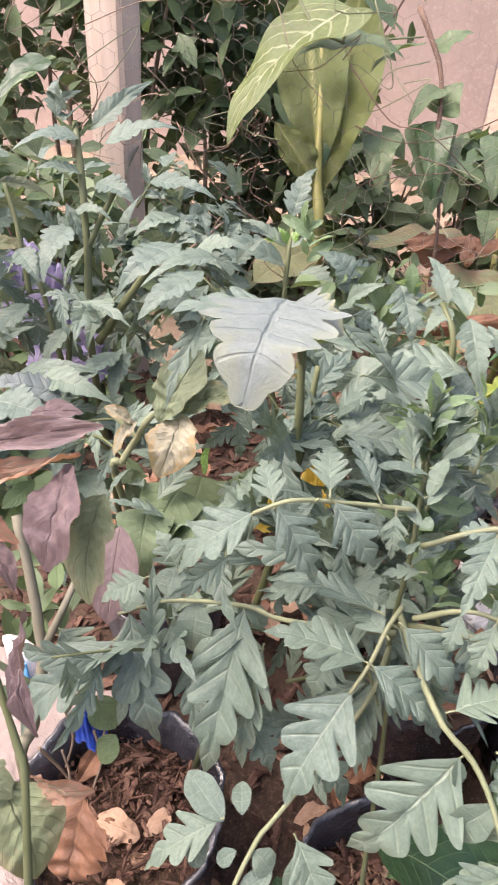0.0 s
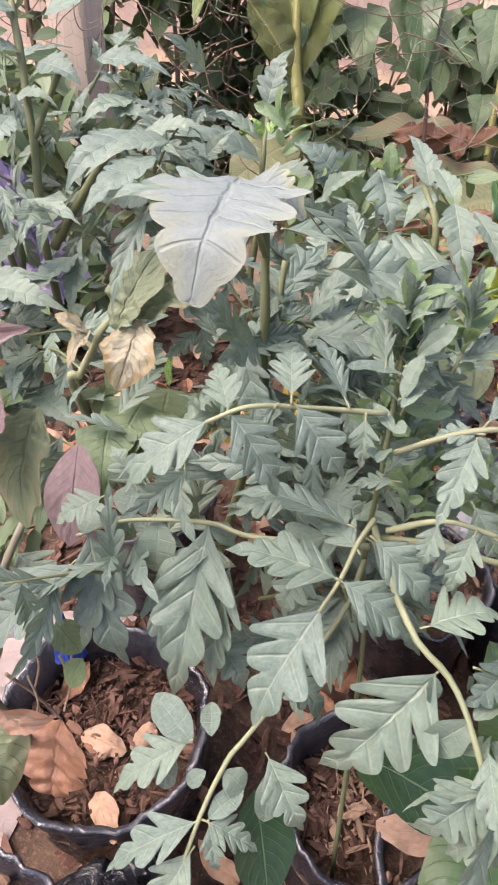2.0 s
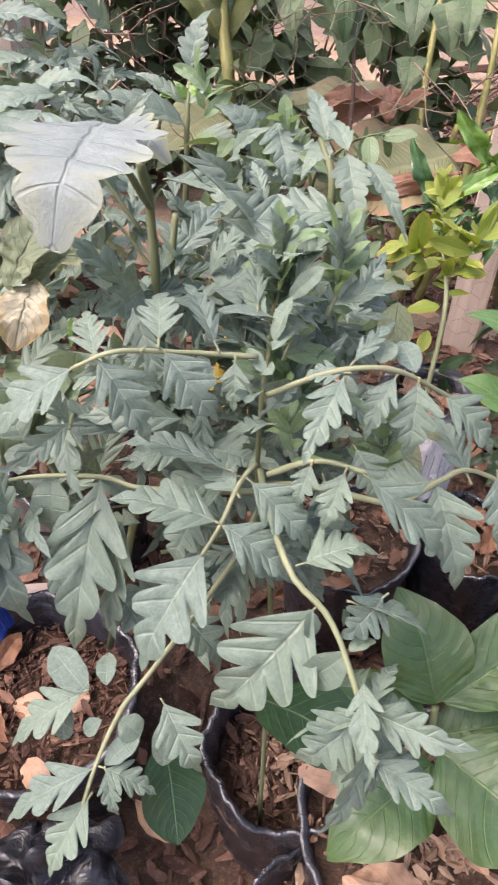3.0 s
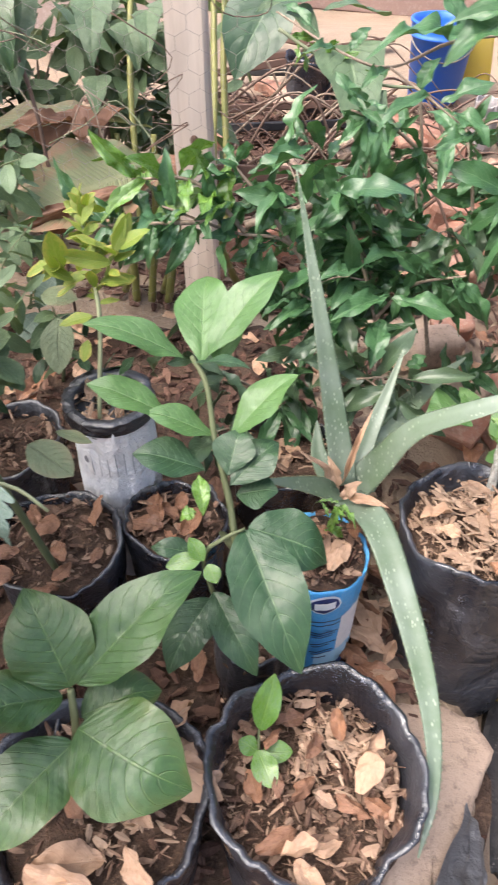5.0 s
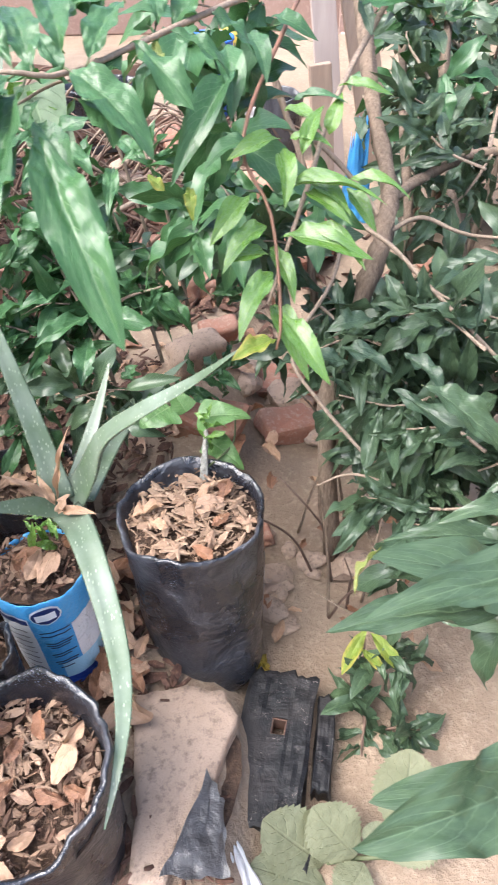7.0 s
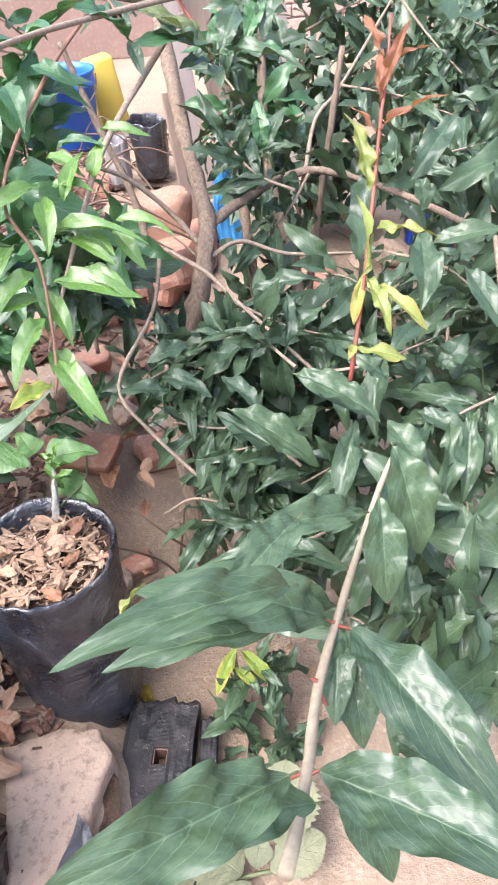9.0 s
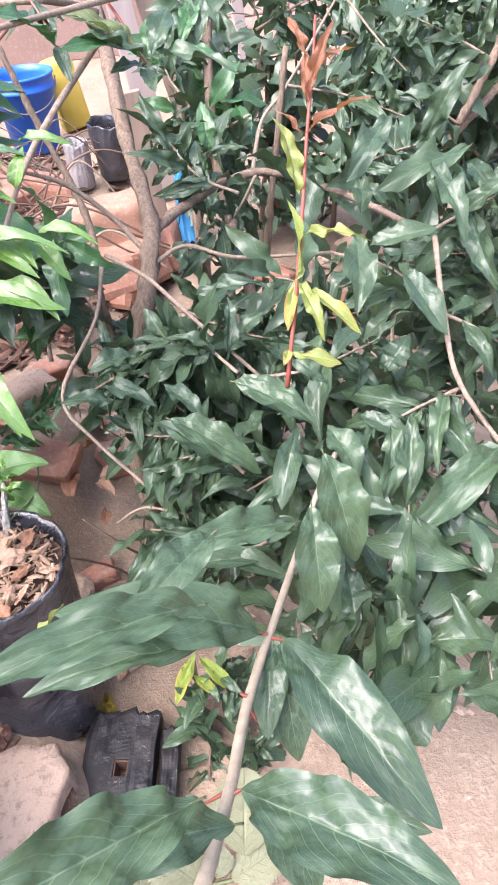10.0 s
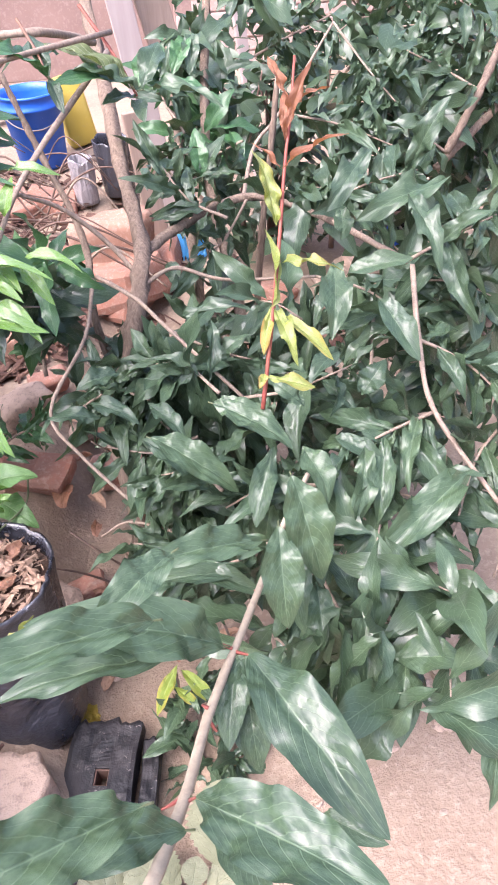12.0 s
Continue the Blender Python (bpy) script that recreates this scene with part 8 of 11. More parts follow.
leaves(pomegranate, "large", "glossy", [
    (0.752, 1.07, 1.07, 0.695, 1.03, 1.075, 0.044, 0),
    (0.753, 1.06, 1.068, 0.748, 1.0, 1.05, 0.038, 0),
    (0.624, 1.02, 1.124, 0.628, 0.97, 1.087, 0.03, 0),
    (0.623, 1.02, 1.126, 0.613, 1.08, 1.172, 0.036, 0),
    (0.886, 1.2, 1.124, 0.864, 1.14, 1.073, 0.046, 0),
    (0.9, 1.3, 0.837, 0.796, 1.26, 0.894, 0.056, 0),
    (0.897, 1.3, 0.833, 0.804, 1.24, 0.832, 0.06, 0),
    (0.909, 1.3, 0.834, 0.985, 1.28, 0.842, 0.048, 0),
    (0.907, 1.3, 0.838, 0.973, 1.34, 0.907, 0.05, 0),
])
stem(pomegranate, [(0.586, 1.122, 1.149), (0.489, 0.896, 1.114), (0.412, 0.744, 1.043), (0.433, 0.683, 0.981), (0.425, 0.587, 0.907), (0.415, 0.562, 0.88)], 0.003, 0.0015, "twig_brown", "twig")
leaves(pomegranate, "arched", "glossy_light", [
    (0.457, 0.739, 1.044, 0.389, 0.709, 1.032, 0.033, 0),
    (0.456, 0.731, 1.036, 0.45, 0.663, 0.992, 0.033, 0),
    (0.477, 0.722, 1.03, 0.512, 0.778, 1.065, 0.027, 0),
    (0.45, 0.702, 1.004, 0.562, 0.651, 0.996, 0.038, 0),
    (0.474, 0.693, 0.998, 0.515, 0.64, 0.977, 0.032, 0),
    (0.426, 0.675, 0.972, 0.361, 0.631, 0.945, 0.039, 0),
    (0.442, 0.663, 0.962, 0.534, 0.606, 0.945, 0.046, 0),
    (0.424, 0.63, 0.938, 0.367, 0.568, 0.894, 0.039, 0),
    (0.427, 0.586, 0.907, 0.459, 0.508, 0.858, 0.038, 0),
    (0.411, 0.702, 0.998, 0.361, 0.648, 0.963, 0.038, 0),
    (0.426, 0.653, 0.948, 0.372, 0.634, 0.95, 0.029, 0),
])
leaves(pomegranate, "lance", "lime", [
    (0.418, 0.57, 0.889, 0.364, 0.553, 0.877, 0.03, 0),
    (0.347, 0.739, 0.999, 0.344, 0.712, 0.969, 0.02, 0),
    (0.3, 0.757, 1.01, 0.316, 0.74, 0.995, 0.02, 0),
])
leaves(pomegranate, "arched", "glossy_soft", [
    (0.42, 0.823, 1.099, 0.329, 0.718, 1.003, 0.049, 0),
    (0.442, 0.87, 1.123, 0.457, 0.803, 1.084, 0.04, 0),
    (0.414, 0.865, 1.114, 0.412, 0.779, 1.051, 0.047, 0),
    (0.485, 0.806, 1.062, 0.545, 0.774, 1.066, 0.027, 0),
    (0.419, 0.743, 1.043, 0.357, 0.721, 1.025, 0.038, 0),
    (0.364, 0.892, 1.135, 0.336, 0.805, 1.068, 0.047, 0),
    (0.478, 0.913, 1.13, 0.529, 0.88, 1.103, 0.042, 0),
])
leaves(pomegranate, "arched", "glossy_light", [
    (0.475, 0.714, 1.003, 0.523, 0.654, 0.984, 0.042, 0),
    (0.53, 0.701, 1.006, 0.596, 0.667, 0.99, 0.03, 0),
    (0.524, 0.695, 0.998, 0.546, 0.651, 0.958, 0.03, 0),
    (0.474, 0.677, 0.964, 0.532, 0.61, 0.94, 0.042, 0),
    (0.425, 0.628, 0.897, 0.446, 0.543, 0.842, 0.042, 0),
    (0.518, 0.76, 1.036, 0.542, 0.788, 1.073, 0.028, 0),
    (0.536, 0.794, 1.078, 0.597, 0.768, 1.068, 0.024, 0),
    (0.468, 0.749, 1.039, 0.517, 0.73, 1.033, 0.033, 0),
    (0.43, 0.673, 0.946, 0.451, 0.613, 0.903, 0.033, 0),
    (0.47, 0.793, 1.057, 0.509, 0.744, 1.046, 0.033, 0),
])
stem(pomegranate, [(0.735, 1.168, 1.12), (0.561, 0.874, 1.051), (0.485, 0.726, 0.989), (0.419, 0.63, 0.897)], 0.005, 0.002, "twig", "twig")
stem(pomegranate, [(0.758, 1.586, 1.177), (0.748, 1.405, 1.037), (0.732, 1.235, 0.906), (0.727, 1.097, 0.816), (0.698, 1.031, 0.75), (0.661, 0.997, 0.655), (0.598, 0.962, 0.446), (0.62, 0.92, 0)], 0.012, 0.02, "bark", "trunk")
stem(pomegranate, [(1.065, 1.726, 1.124), (0.98, 1.52, 0.902), (0.94, 1.357, 0.757), (0.926, 1.15, 0.602), (0.865, 0.984, 0.403), (0.95, 1.1, 0)], 0.009, 0.014, "bark", "trunk")
stem(pomegranate, [(0.984, 1.852, 1.008), (0.924, 1.576, 0.765), (0.881, 1.347, 0.577), (0.9, 1.25, 0)], 0.009, 0.012, "bark", "trunk")
stem(pomegranate, [(0.556, 1.517, 1.038), (0.588, 1.464, 0.915), (0.639, 1.346, 0.727), (0.622, 1.205, 0.567), (0.72, 1.2, 0)], 0.006, 0.009, "bark", "limb")
stem(pomegranate, [(0.724, 1.084, 0.8), (0.829, 1.15, 0.814), (0.98, 1.218, 0.815), (1.058, 1.043, 0.83), (1.1, 0.771, 0.85)], 0.011, 0.005, "bark", "limb")
stem(pomegranate, [(0.532, 1.143, 0.925), (0.601, 1.122, 0.894), (0.666, 1.098, 0.828), (0.701, 1.06, 0.781)], 0.0037, 0.0052, "twig", "limb")
stem(pomegranate, [(0.627, 1.01, 0.81), (0.681, 0.945, 0.787), (0.72, 0.877, 0.754), (0.804, 0.743, 0.68)], 0.0044, 0.0030, "twig", "limb")
stem(pomegranate, [(0.621, 1.009, 0.807), (0.581, 0.923, 0.746), (0.496, 0.839, 0.673), (0.53, 0.773, 0.612), (0.598, 0.69, 0.542)], 0.0037, 0.0030, "twig", "limb")
stem(pomegranate, [(0.711, 1.038, 0.761), (0.776, 1.048, 0.777), (0.865, 1.022, 0.746), (1.029, 0.97, 0.742)], 0.0044, 0.0030, "twig", "limb")
stem(pomegranate, [(0.969, 1.22, 0.814), (1.037, 1.337, 0.872), (1.114, 1.384, 0.918), (1.299, 1.521, 1.05)], 0.0044, 0.0030, "twig", "limb")
stem(pomegranate, [(1.087, 0.732, 0.863), (1.049, 0.629, 0.8), (1.035, 0.541, 0.73), (1.083, 0.413, 0.634)], 0.0044, 0.0037, "twig", "limb")
stem(pomegranate, [(1.049, 0.773, 0.759), (0.998, 0.672, 0.679)], 0.0030, 0.0030, "twig", "limb")
stem(pomegranate, [(0.839, 0.436, 0.614), (0.868, 0.318, 0.585), (0.898, 0.22, 0.547), (0.926, 0.153, 0.514)], 0.0037, 0.0030, "twig", "limb")
stem(pomegranate, [(0.883, 0.495, 0.631), (0.925, 0.432, 0.606), (0.965, 0.38, 0.592)], 0.0030, 0.0022, "twig", "limb")
stem(pomegranate, [(0.554, 1.208, 1.155), (0.643, 1.207, 1.151), (0.739, 1.379, 1.097)], 0.0059, 0.0074, "twig", "limb")
stem(pomegranate, [(1.467, 1.258, 0.816), (1.542, 1.274, 0.932), (1.617, 1.326, 1.013)], 0.009, 0.009, "bark", "limb")
stem(pomegranate, [(1.462, 1.287, 0.77), (1.651, 1.334, 0.88)], 0.009, 0.009, "bark", "limb")
stem(pomegranate, [(0.834, 0.961, 0.67), (0.836, 0.861, 0.592)], 0.0052, 0.0067, "twig", "limb")
stem(pomegranate, [(0.809, 0.479, 0.741), (0.757, 0.426, 0.728), (0.695, 0.353, 0.705), (0.638, 0.278, 0.711), (0.59, 0.208, 0.725), (0.551, 0.133, 0.752), (0.506, 0.058, 0.793)], 0.0034, 0.0062, "twig_tan", "limb")
stem(pomegranate, [(0.698, 0.354, 0.707), (0.689, 0.354, 0.704)], 0.0022, 0.0012, "twig_red", "petiole")
stem(pomegranate, [(0.64, 0.282, 0.716), (0.627, 0.292, 0.722)], 0.0022, 0.0012, "twig_red", "petiole")
stem(pomegranate, [(0.643, 0.279, 0.713), (0.656, 0.272, 0.71)], 0.0022, 0.0012, "twig_red", "petiole")
stem(pomegranate, [(0.596, 0.221, 0.726), (0.591, 0.225, 0.729)], 0.0022, 0.0012, "twig_red", "petiole")
stem(pomegranate, [(0.594, 0.207, 0.725), (0.598, 0.199, 0.718)], 0.0022, 0.0012, "twig_red", "petiole")
stem(pomegranate, [(0.55, 0.135, 0.754), (0.531, 0.135, 0.748)], 0.0022, 0.0012, "twig_red", "petiole")
stem(pomegranate, [(0.552, 0.132, 0.752), (0.562, 0.132, 0.755)], 0.0022, 0.0012, "twig_red", "petiole")
leaves(pomegranate, "large", "glossy", [
    (0.631, 0.282, 0.728, 0.451, 0.308, 0.836, 0.099, 0),
    (0.629, 0.286, 0.716, 0.402, 0.266, 0.774, 0.071, 20),
    (0.655, 0.273, 0.711, 0.713, 0.062, 0.681, 0.104, 0),
    (0.65, 0.272, 0.708, 0.628, 0.183, 0.634, 0.078, 0),
    (0.561, 0.132, 0.754, 0.688, -0.003, 0.783, 0.094, 0),
    (0.531, 0.135, 0.748, 0.469, 0.119, 0.756, 0.036, 30),
    (0.548, 0.105, 0.766, 0.39, 0.115, 0.818, 0.066, 0),
    (0.581, 0.127, 0.74, 0.6, 0.052, 0.695, 0.068, 0),
    (0.643, 0.275, 0.709, 0.603, 0.198, 0.674, 0.053, 0),
])
leaves(pomegranate, "lance", "yellow", [
    (0.461, 0.31, 0.834, 0.429, 0.279, 0.812, 0.007, 60),
])
leaves(pomegranate, "large", "glossy", [
    (0.525, 0.099, 0.853, 0.357, 0.055, 0.908, 0.079, 0),
    (0.565, 0.206, 0.914, 0.39, 0.168, 0.96, 0.057, 0),
    (0.596, 0.269, 0.913, 0.514, 0.211, 0.91, 0.052, 0),
])
stem(pomegranate, [(0.779, 0.565, 0.796), (0.807, 0.604, 0.877), (0.841, 0.66, 0.965), (0.875, 0.72, 1.056), (0.898, 0.758, 1.104), (0.921, 0.801, 1.159)], 0.003, 0.0018, "twig_red", "shoot")
leaves(pomegranate, "lance", "yellow", [
    (0.816, 0.62, 0.913, 0.837, 0.695, 0.986, 0.022, 60),
    (0.843, 0.652, 0.956, 0.911, 0.603, 0.954, 0.025, 0),
    (0.848, 0.683, 0.992, 0.848, 0.764, 1.065, 0.03, 0),
    (0.818, 0.619, 0.913, 0.821, 0.547, 0.865, 0.026, 0),
    (0.826, 0.609, 0.904, 0.866, 0.536, 0.867, 0.023, 0),
    (0.82, 0.63, 0.911, 0.791, 0.593, 0.861, 0.021, 0),
    (0.792, 0.586, 0.838, 0.777, 0.567, 0.828, 0.016, 0),
    (0.79, 0.582, 0.833, 0.847, 0.543, 0.824, 0.026, 0),
])
leaves(pomegranate, "lance", "red", [
    (0.868, 0.717, 1.051, 0.838, 0.741, 1.082, 0.013, 0),
    (0.87, 0.717, 1.051, 0.953, 0.699, 1.088, 0.014, 0),
    (0.884, 0.742, 1.083, 0.934, 0.77, 1.159, 0.019, 0),
    (0.898, 0.763, 1.11, 0.949, 0.742, 1.133, 0.014, 0),
    (0.897, 0.768, 1.116, 0.882, 0.802, 1.163, 0.016, 0),
    (0.882, 0.738, 1.078, 0.895, 0.779, 1.127, 0.017, 0),
])
leaves(pomegranate, "lance", "glossy", [
    (0.73, 0.655, 0.758, 0.815, 0.557, 0.723, 0.059, 0),
    (0.624, 0.716, 0.67, 0.732, 0.584, 0.62, 0.058, 0),
    (0.573, 0.772, 0.685, 0.492, 0.785, 0.703, 0.043, 0),
    (0.623, 0.825, 0.728, 0.545, 0.812, 0.719, 0.046, 0),
    (0.742, 0.875, 0.775, 0.855, 0.817, 0.792, 0.045, 0),
    (0.767, 0.77, 0.744, 0.833, 0.782, 0.777, 0.04, 0),
    (0.648, 0.748, 0.712, 0.69, 0.666, 0.681, 0.042, 0),
    (0.562, 0.793, 0.704, 0.63, 0.733, 0.69, 0.045, 0),
    (0.825, 0.538, 0.736, 0.835, 0.457, 0.696, 0.058, 0),
    (0.795, 0.572, 0.718, 0.732, 0.49, 0.654, 0.049, 0),
    (0.789, 0.479, 0.706, 0.79, 0.369, 0.646, 0.065, 0),
])
leaves(pomegranate, "lance", "glossy", [
    (0.75, 0.42, 0.705, 0.73, 0.31, 0.653, 0.066, 0),
    (0.734, 0.424, 0.688, 0.578, 0.431, 0.708, 0.06, 0),
    (0.714, 0.453, 0.608, 0.532, 0.48, 0.626, 0.046, 0),
    (0.885, 0.566, 0.71, 0.937, 0.497, 0.695, 0.042, 0),
    (0.942, 0.706, 0.91, 0.896, 0.598, 0.853, 0.061, 0),
    (0.997, 0.671, 0.859, 1.013, 0.572, 0.801, 0.057, 0),
    (0.961, 0.705, 0.885, 1.052, 0.67, 0.906, 0.047, 0),
    (1.101, 0.793, 0.95, 1.102, 0.679, 0.871, 0.051, 0),
    (1.065, 0.855, 1.006, 0.968, 0.785, 0.944, 0.053, 0),
    (1.2, 0.826, 0.941, 1.015, 0.789, 0.918, 0.058, 0),
    (1.02, 0.857, 0.918, 1.005, 0.805, 0.887, 0.043, 0),
])
leaves(pomegranate, "lance", "glossy", [
    (1.057, 0.461, 0.679, 0.861, 0.39, 0.615, 0.069, 0),
    (0.838, 0.365, 0.626, 0.791, 0.234, 0.529, 0.058, 0),
    (0.784, 0.388, 0.635, 0.762, 0.307, 0.569, 0.055, 0),
    (0.923, 0.404, 0.589, 0.89, 0.356, 0.558, 0.044, 0),
    (0.946, 0.391, 0.583, 0.925, 0.318, 0.527, 0.033, 0),
    (0.965, 0.38, 0.592, 1.006, 0.256, 0.561, 0.065, 0),
    (0.87, 0.29, 0.585, 0.805, 0.19, 0.546, 0.06, 0),
    (0.841, 0.276, 0.591, 0.925, 0.233, 0.601, 0.063, 0),
    (0.931, 0.245, 0.586, 0.973, 0.216, 0.582, 0.049, 0),
    (0.942, 0.207, 0.562, 0.89, 0.098, 0.503, 0.058, 0),
    (0.692, 0.219, 0.542, 0.727, 0.161, 0.551, 0.04, 0),
])
leaves(pomegranate, "lance", "glossy", [
    (0.694, 0.156, 0.535, 0.745, 0.094, 0.543, 0.041, 0),
    (0.648, 1.062, 1.146, 0.558, 1.052, 1.136, 0.058, 0),
    (0.755, 1.022, 1.091, 0.629, 1.044, 1.119, 0.036, 0),
    (0.758, 1.024, 1.094, 0.809, 1.091, 1.138, 0.051, 0),
    (0.766, 1.02, 1.091, 0.862, 0.935, 1.075, 0.044, 0),
    (0.632, 0.489, 0.621, 0.719, 0.407, 0.605, 0.042, 0),
    (0.722, 0.538, 0.627, 0.804, 0.518, 0.662, 0.041, 0),
    (0.958, 0.626, 0.723, 1.012, 0.645, 0.76, 0.052, 0),
    (0.857, 0.607, 0.746, 0.819, 0.643, 0.773, 0.041, 0),
    (0.943, 0.68, 0.777, 0.872, 0.642, 0.758, 0.043, 0),
    (0.966, 0.524, 0.689, 0.927, 0.561, 0.717, 0.041, 0),
])
leaves(pomegranate, "lance", "back", [
    (0.747, 1.028, 1.094, 0.646, 1.069, 1.153, 0.041, 0),
])
stem(pomegranate, [(0.598, 0.69, 0.542), (0.649, 0.68, 0.578), (0.727, 0.671, 0.623)], 0.003, 0.0015, "twig", "twig")
sprig_leaves(pomegranate, [(0.598, 0.69, 0.542), (0.649, 0.68, 0.578), (0.727, 0.671, 0.623)], 16, 0.099, 0.030600000000000002, "lance", "glossy", 200, droop=0.55, name='leaf')
stem(pomegranate, [(0.572, 0.969, 0.672), (0.633, 0.88, 0.639), (0.68, 0.789, 0.616)], 0.003, 0.0015, "twig", "twig")
sprig_leaves(pomegranate, [(0.572, 0.969, 0.672), (0.633, 0.88, 0.639), (0.68, 0.789, 0.616)], 18, 0.099, 0.030600000000000002, "lance", "glossy", 201, droop=0.55, name='leaf')
stem(pomegranate, [(0.725, 0.911, 0.733), (0.792, 0.864, 0.703), (0.857, 0.811, 0.695)], 0.003, 0.0015, "twig", "twig")
sprig_leaves(pomegranate, [(0.725, 0.911, 0.733), (0.792, 0.864, 0.703), (0.857, 0.811, 0.695)], 16, 0.099, 0.030600000000000002, "lance", "glossy", 202, droop=0.55, name='leaf')
stem(pomegranate, [(0.803, 0.743, 0.68), (0.877, 0.703, 0.704), (0.983, 0.681, 0.744)], 0.003, 0.0015, "twig", "twig")
sprig_leaves(pomegranate, [(0.803, 0.743, 0.68), (0.877, 0.703, 0.704), (0.983, 0.681, 0.744)], 18, 0.11000000000000001, 0.034, "lance", "glossy", 203, droop=0.55, name='leaf')
stem(pomegranate, [(1.029, 0.97, 0.742), (1.079, 0.836, 0.763), (1.086, 0.689, 0.755)], 0.003, 0.0015, "twig", "twig")
sprig_leaves(pomegranate, [(1.029, 0.97, 0.742), (1.079, 0.836, 0.763), (1.086, 0.689, 0.755)], 18, 0.11000000000000001, 0.034, "lance", "glossy", 204, droop=0.55, name='leaf')
stem(pomegranate, [(1.1, 0.771, 0.85), (1.178, 0.772, 0.875), (1.256, 0.771, 0.898)], 0.003, 0.0015, "twig", "twig")
sprig_leaves(pomegranate, [(1.1, 0.771, 0.85), (1.178, 0.772, 0.875), (1.256, 0.771, 0.898)], 20, 0.11000000000000001, 0.034, "lance", "glossy", 205, droop=0.55, name='leaf')
stem(pomegranate, [(1.062, 0.652, 0.783), (1.119, 0.608, 0.754), (1.163, 0.557, 0.712)], 0.003, 0.0015, "twig", "twig")
sprig_leaves(pomegranate, [(1.062, 0.652, 0.783), (1.119, 0.608, 0.754), (1.163, 0.557, 0.712)], 20, 0.11000000000000001, 0.034, "lance", "glossy", 206, droop=0.55, name='leaf')
stem(pomegranate, [(1.044, 0.555, 0.717), (0.974, 0.545, 0.714), (0.896, 0.532, 0.706)], 0.003, 0.0015, "twig", "twig")
sprig_leaves(pomegranate, [(1.044, 0.555, 0.717), (0.974, 0.545, 0.714), (0.896, 0.532, 0.706)], 16, 0.11000000000000001, 0.034, "lance", "glossy", 207, droop=0.55, name='leaf')
stem(pomegranate, [(0.916, 0.568, 0.646), (0.945, 0.512, 0.639), (1.008, 0.452, 0.624)], 0.003, 0.0015, "twig", "twig")
sprig_leaves(pomegranate, [(0.916, 0.568, 0.646), (0.945, 0.512, 0.639), (1.008, 0.452, 0.624)], 16, 0.11000000000000001, 0.034, "lance", "glossy", 208, droop=0.55, name='leaf')
stem(pomegranate, [(0.844, 0.531, 0.658), (0.786, 0.566, 0.648), (0.719, 0.587, 0.604)], 0.003, 0.0015, "twig", "twig")
sprig_leaves(pomegranate, [(0.844, 0.531, 0.658), (0.786, 0.566, 0.648), (0.719, 0.587, 0.604)], 16, 0.11000000000000001, 0.034, "lance", "glossy", 209, droop=0.55, name='leaf')
stem(pomegranate, [(0.761, 0.501, 0.6), (0.697, 0.533, 0.539), (0.635, 0.588, 0.503)], 0.003, 0.0015, "twig", "twig")
sprig_leaves(pomegranate, [(0.761, 0.501, 0.6), (0.697, 0.533, 0.539), (0.635, 0.588, 0.503)], 13, 0.099, 0.030600000000000002, "lance", "glossy", 210, droop=0.55, name='leaf')
stem(pomegranate, [(0.815, 0.46, 0.572), (0.825, 0.398, 0.538), (0.838, 0.353, 0.538)], 0.003, 0.0015, "twig", "twig")
sprig_leaves(pomegranate, [(0.815, 0.46, 0.572), (0.825, 0.398, 0.538), (0.838, 0.353, 0.538)], 11, 0.11000000000000001, 0.034, "lance", "glossy", 211, droop=0.55, name='leaf')
stem(pomegranate, [(1.023, 1.372, 0.876), (0.944, 1.427, 0.835), (0.878, 1.467, 0.858)], 0.003, 0.0015, "twig", "twig")
sprig_leaves(pomegranate, [(1.023, 1.372, 0.876), (0.944, 1.427, 0.835), (0.878, 1.467, 0.858)], 18, 0.099, 0.030600000000000002, "lance", "glossy", 212, droop=0.55, name='leaf')
stem(pomegranate, [(1.299, 1.521, 1.05), (1.32, 1.384, 0.982), (1.334, 1.27, 0.938)], 0.003, 0.0015, "twig", "twig")
sprig_leaves(pomegranate, [(1.299, 1.521, 1.05), (1.32, 1.384, 0.982), (1.334, 1.27, 0.938)], 23, 0.11000000000000001, 0.034, "lance", "glossy", 213, droop=0.55, name='leaf')
stem(pomegranate, [(1.114, 1.384, 0.918), (1.209, 1.279, 0.908), (1.284, 1.165, 0.884)], 0.003, 0.0015, "twig", "twig")
sprig_leaves(pomegranate, [(1.114, 1.384, 0.918), (1.209, 1.279, 0.908), (1.284, 1.165, 0.884)], 20, 0.11000000000000001, 0.034, "lance", "glossy", 214, droop=0.55, name='leaf')
stem(pomegranate, [(1.542, 1.274, 0.932), (1.473, 1.332, 0.974), (1.391, 1.394, 1.016)], 0.003, 0.0015, "twig", "twig")
sprig_leaves(pomegranate, [(1.542, 1.274, 0.932), (1.473, 1.332, 0.974), (1.391, 1.394, 1.016)], 23, 0.11000000000000001, 0.034, "lance", "glossy", 215, droop=0.55, name='leaf')
stem(pomegranate, [(1.467, 1.258, 0.816), (1.372, 1.28, 0.885), (1.29, 1.342, 0.927)], 0.003, 0.0015, "twig", "twig")
sprig_leaves(pomegranate, [(1.467, 1.258, 0.816), (1.372, 1.28, 0.885), (1.29, 1.342, 0.927)], 20, 0.11000000000000001, 0.034, "lance", "glossy", 216, droop=0.55, name='leaf')
stem(pomegranate, [(1.665, 1.403, 0.96), (1.603, 1.461, 1.004), (1.516, 1.527, 1.049)], 0.003, 0.0015, "twig", "twig")
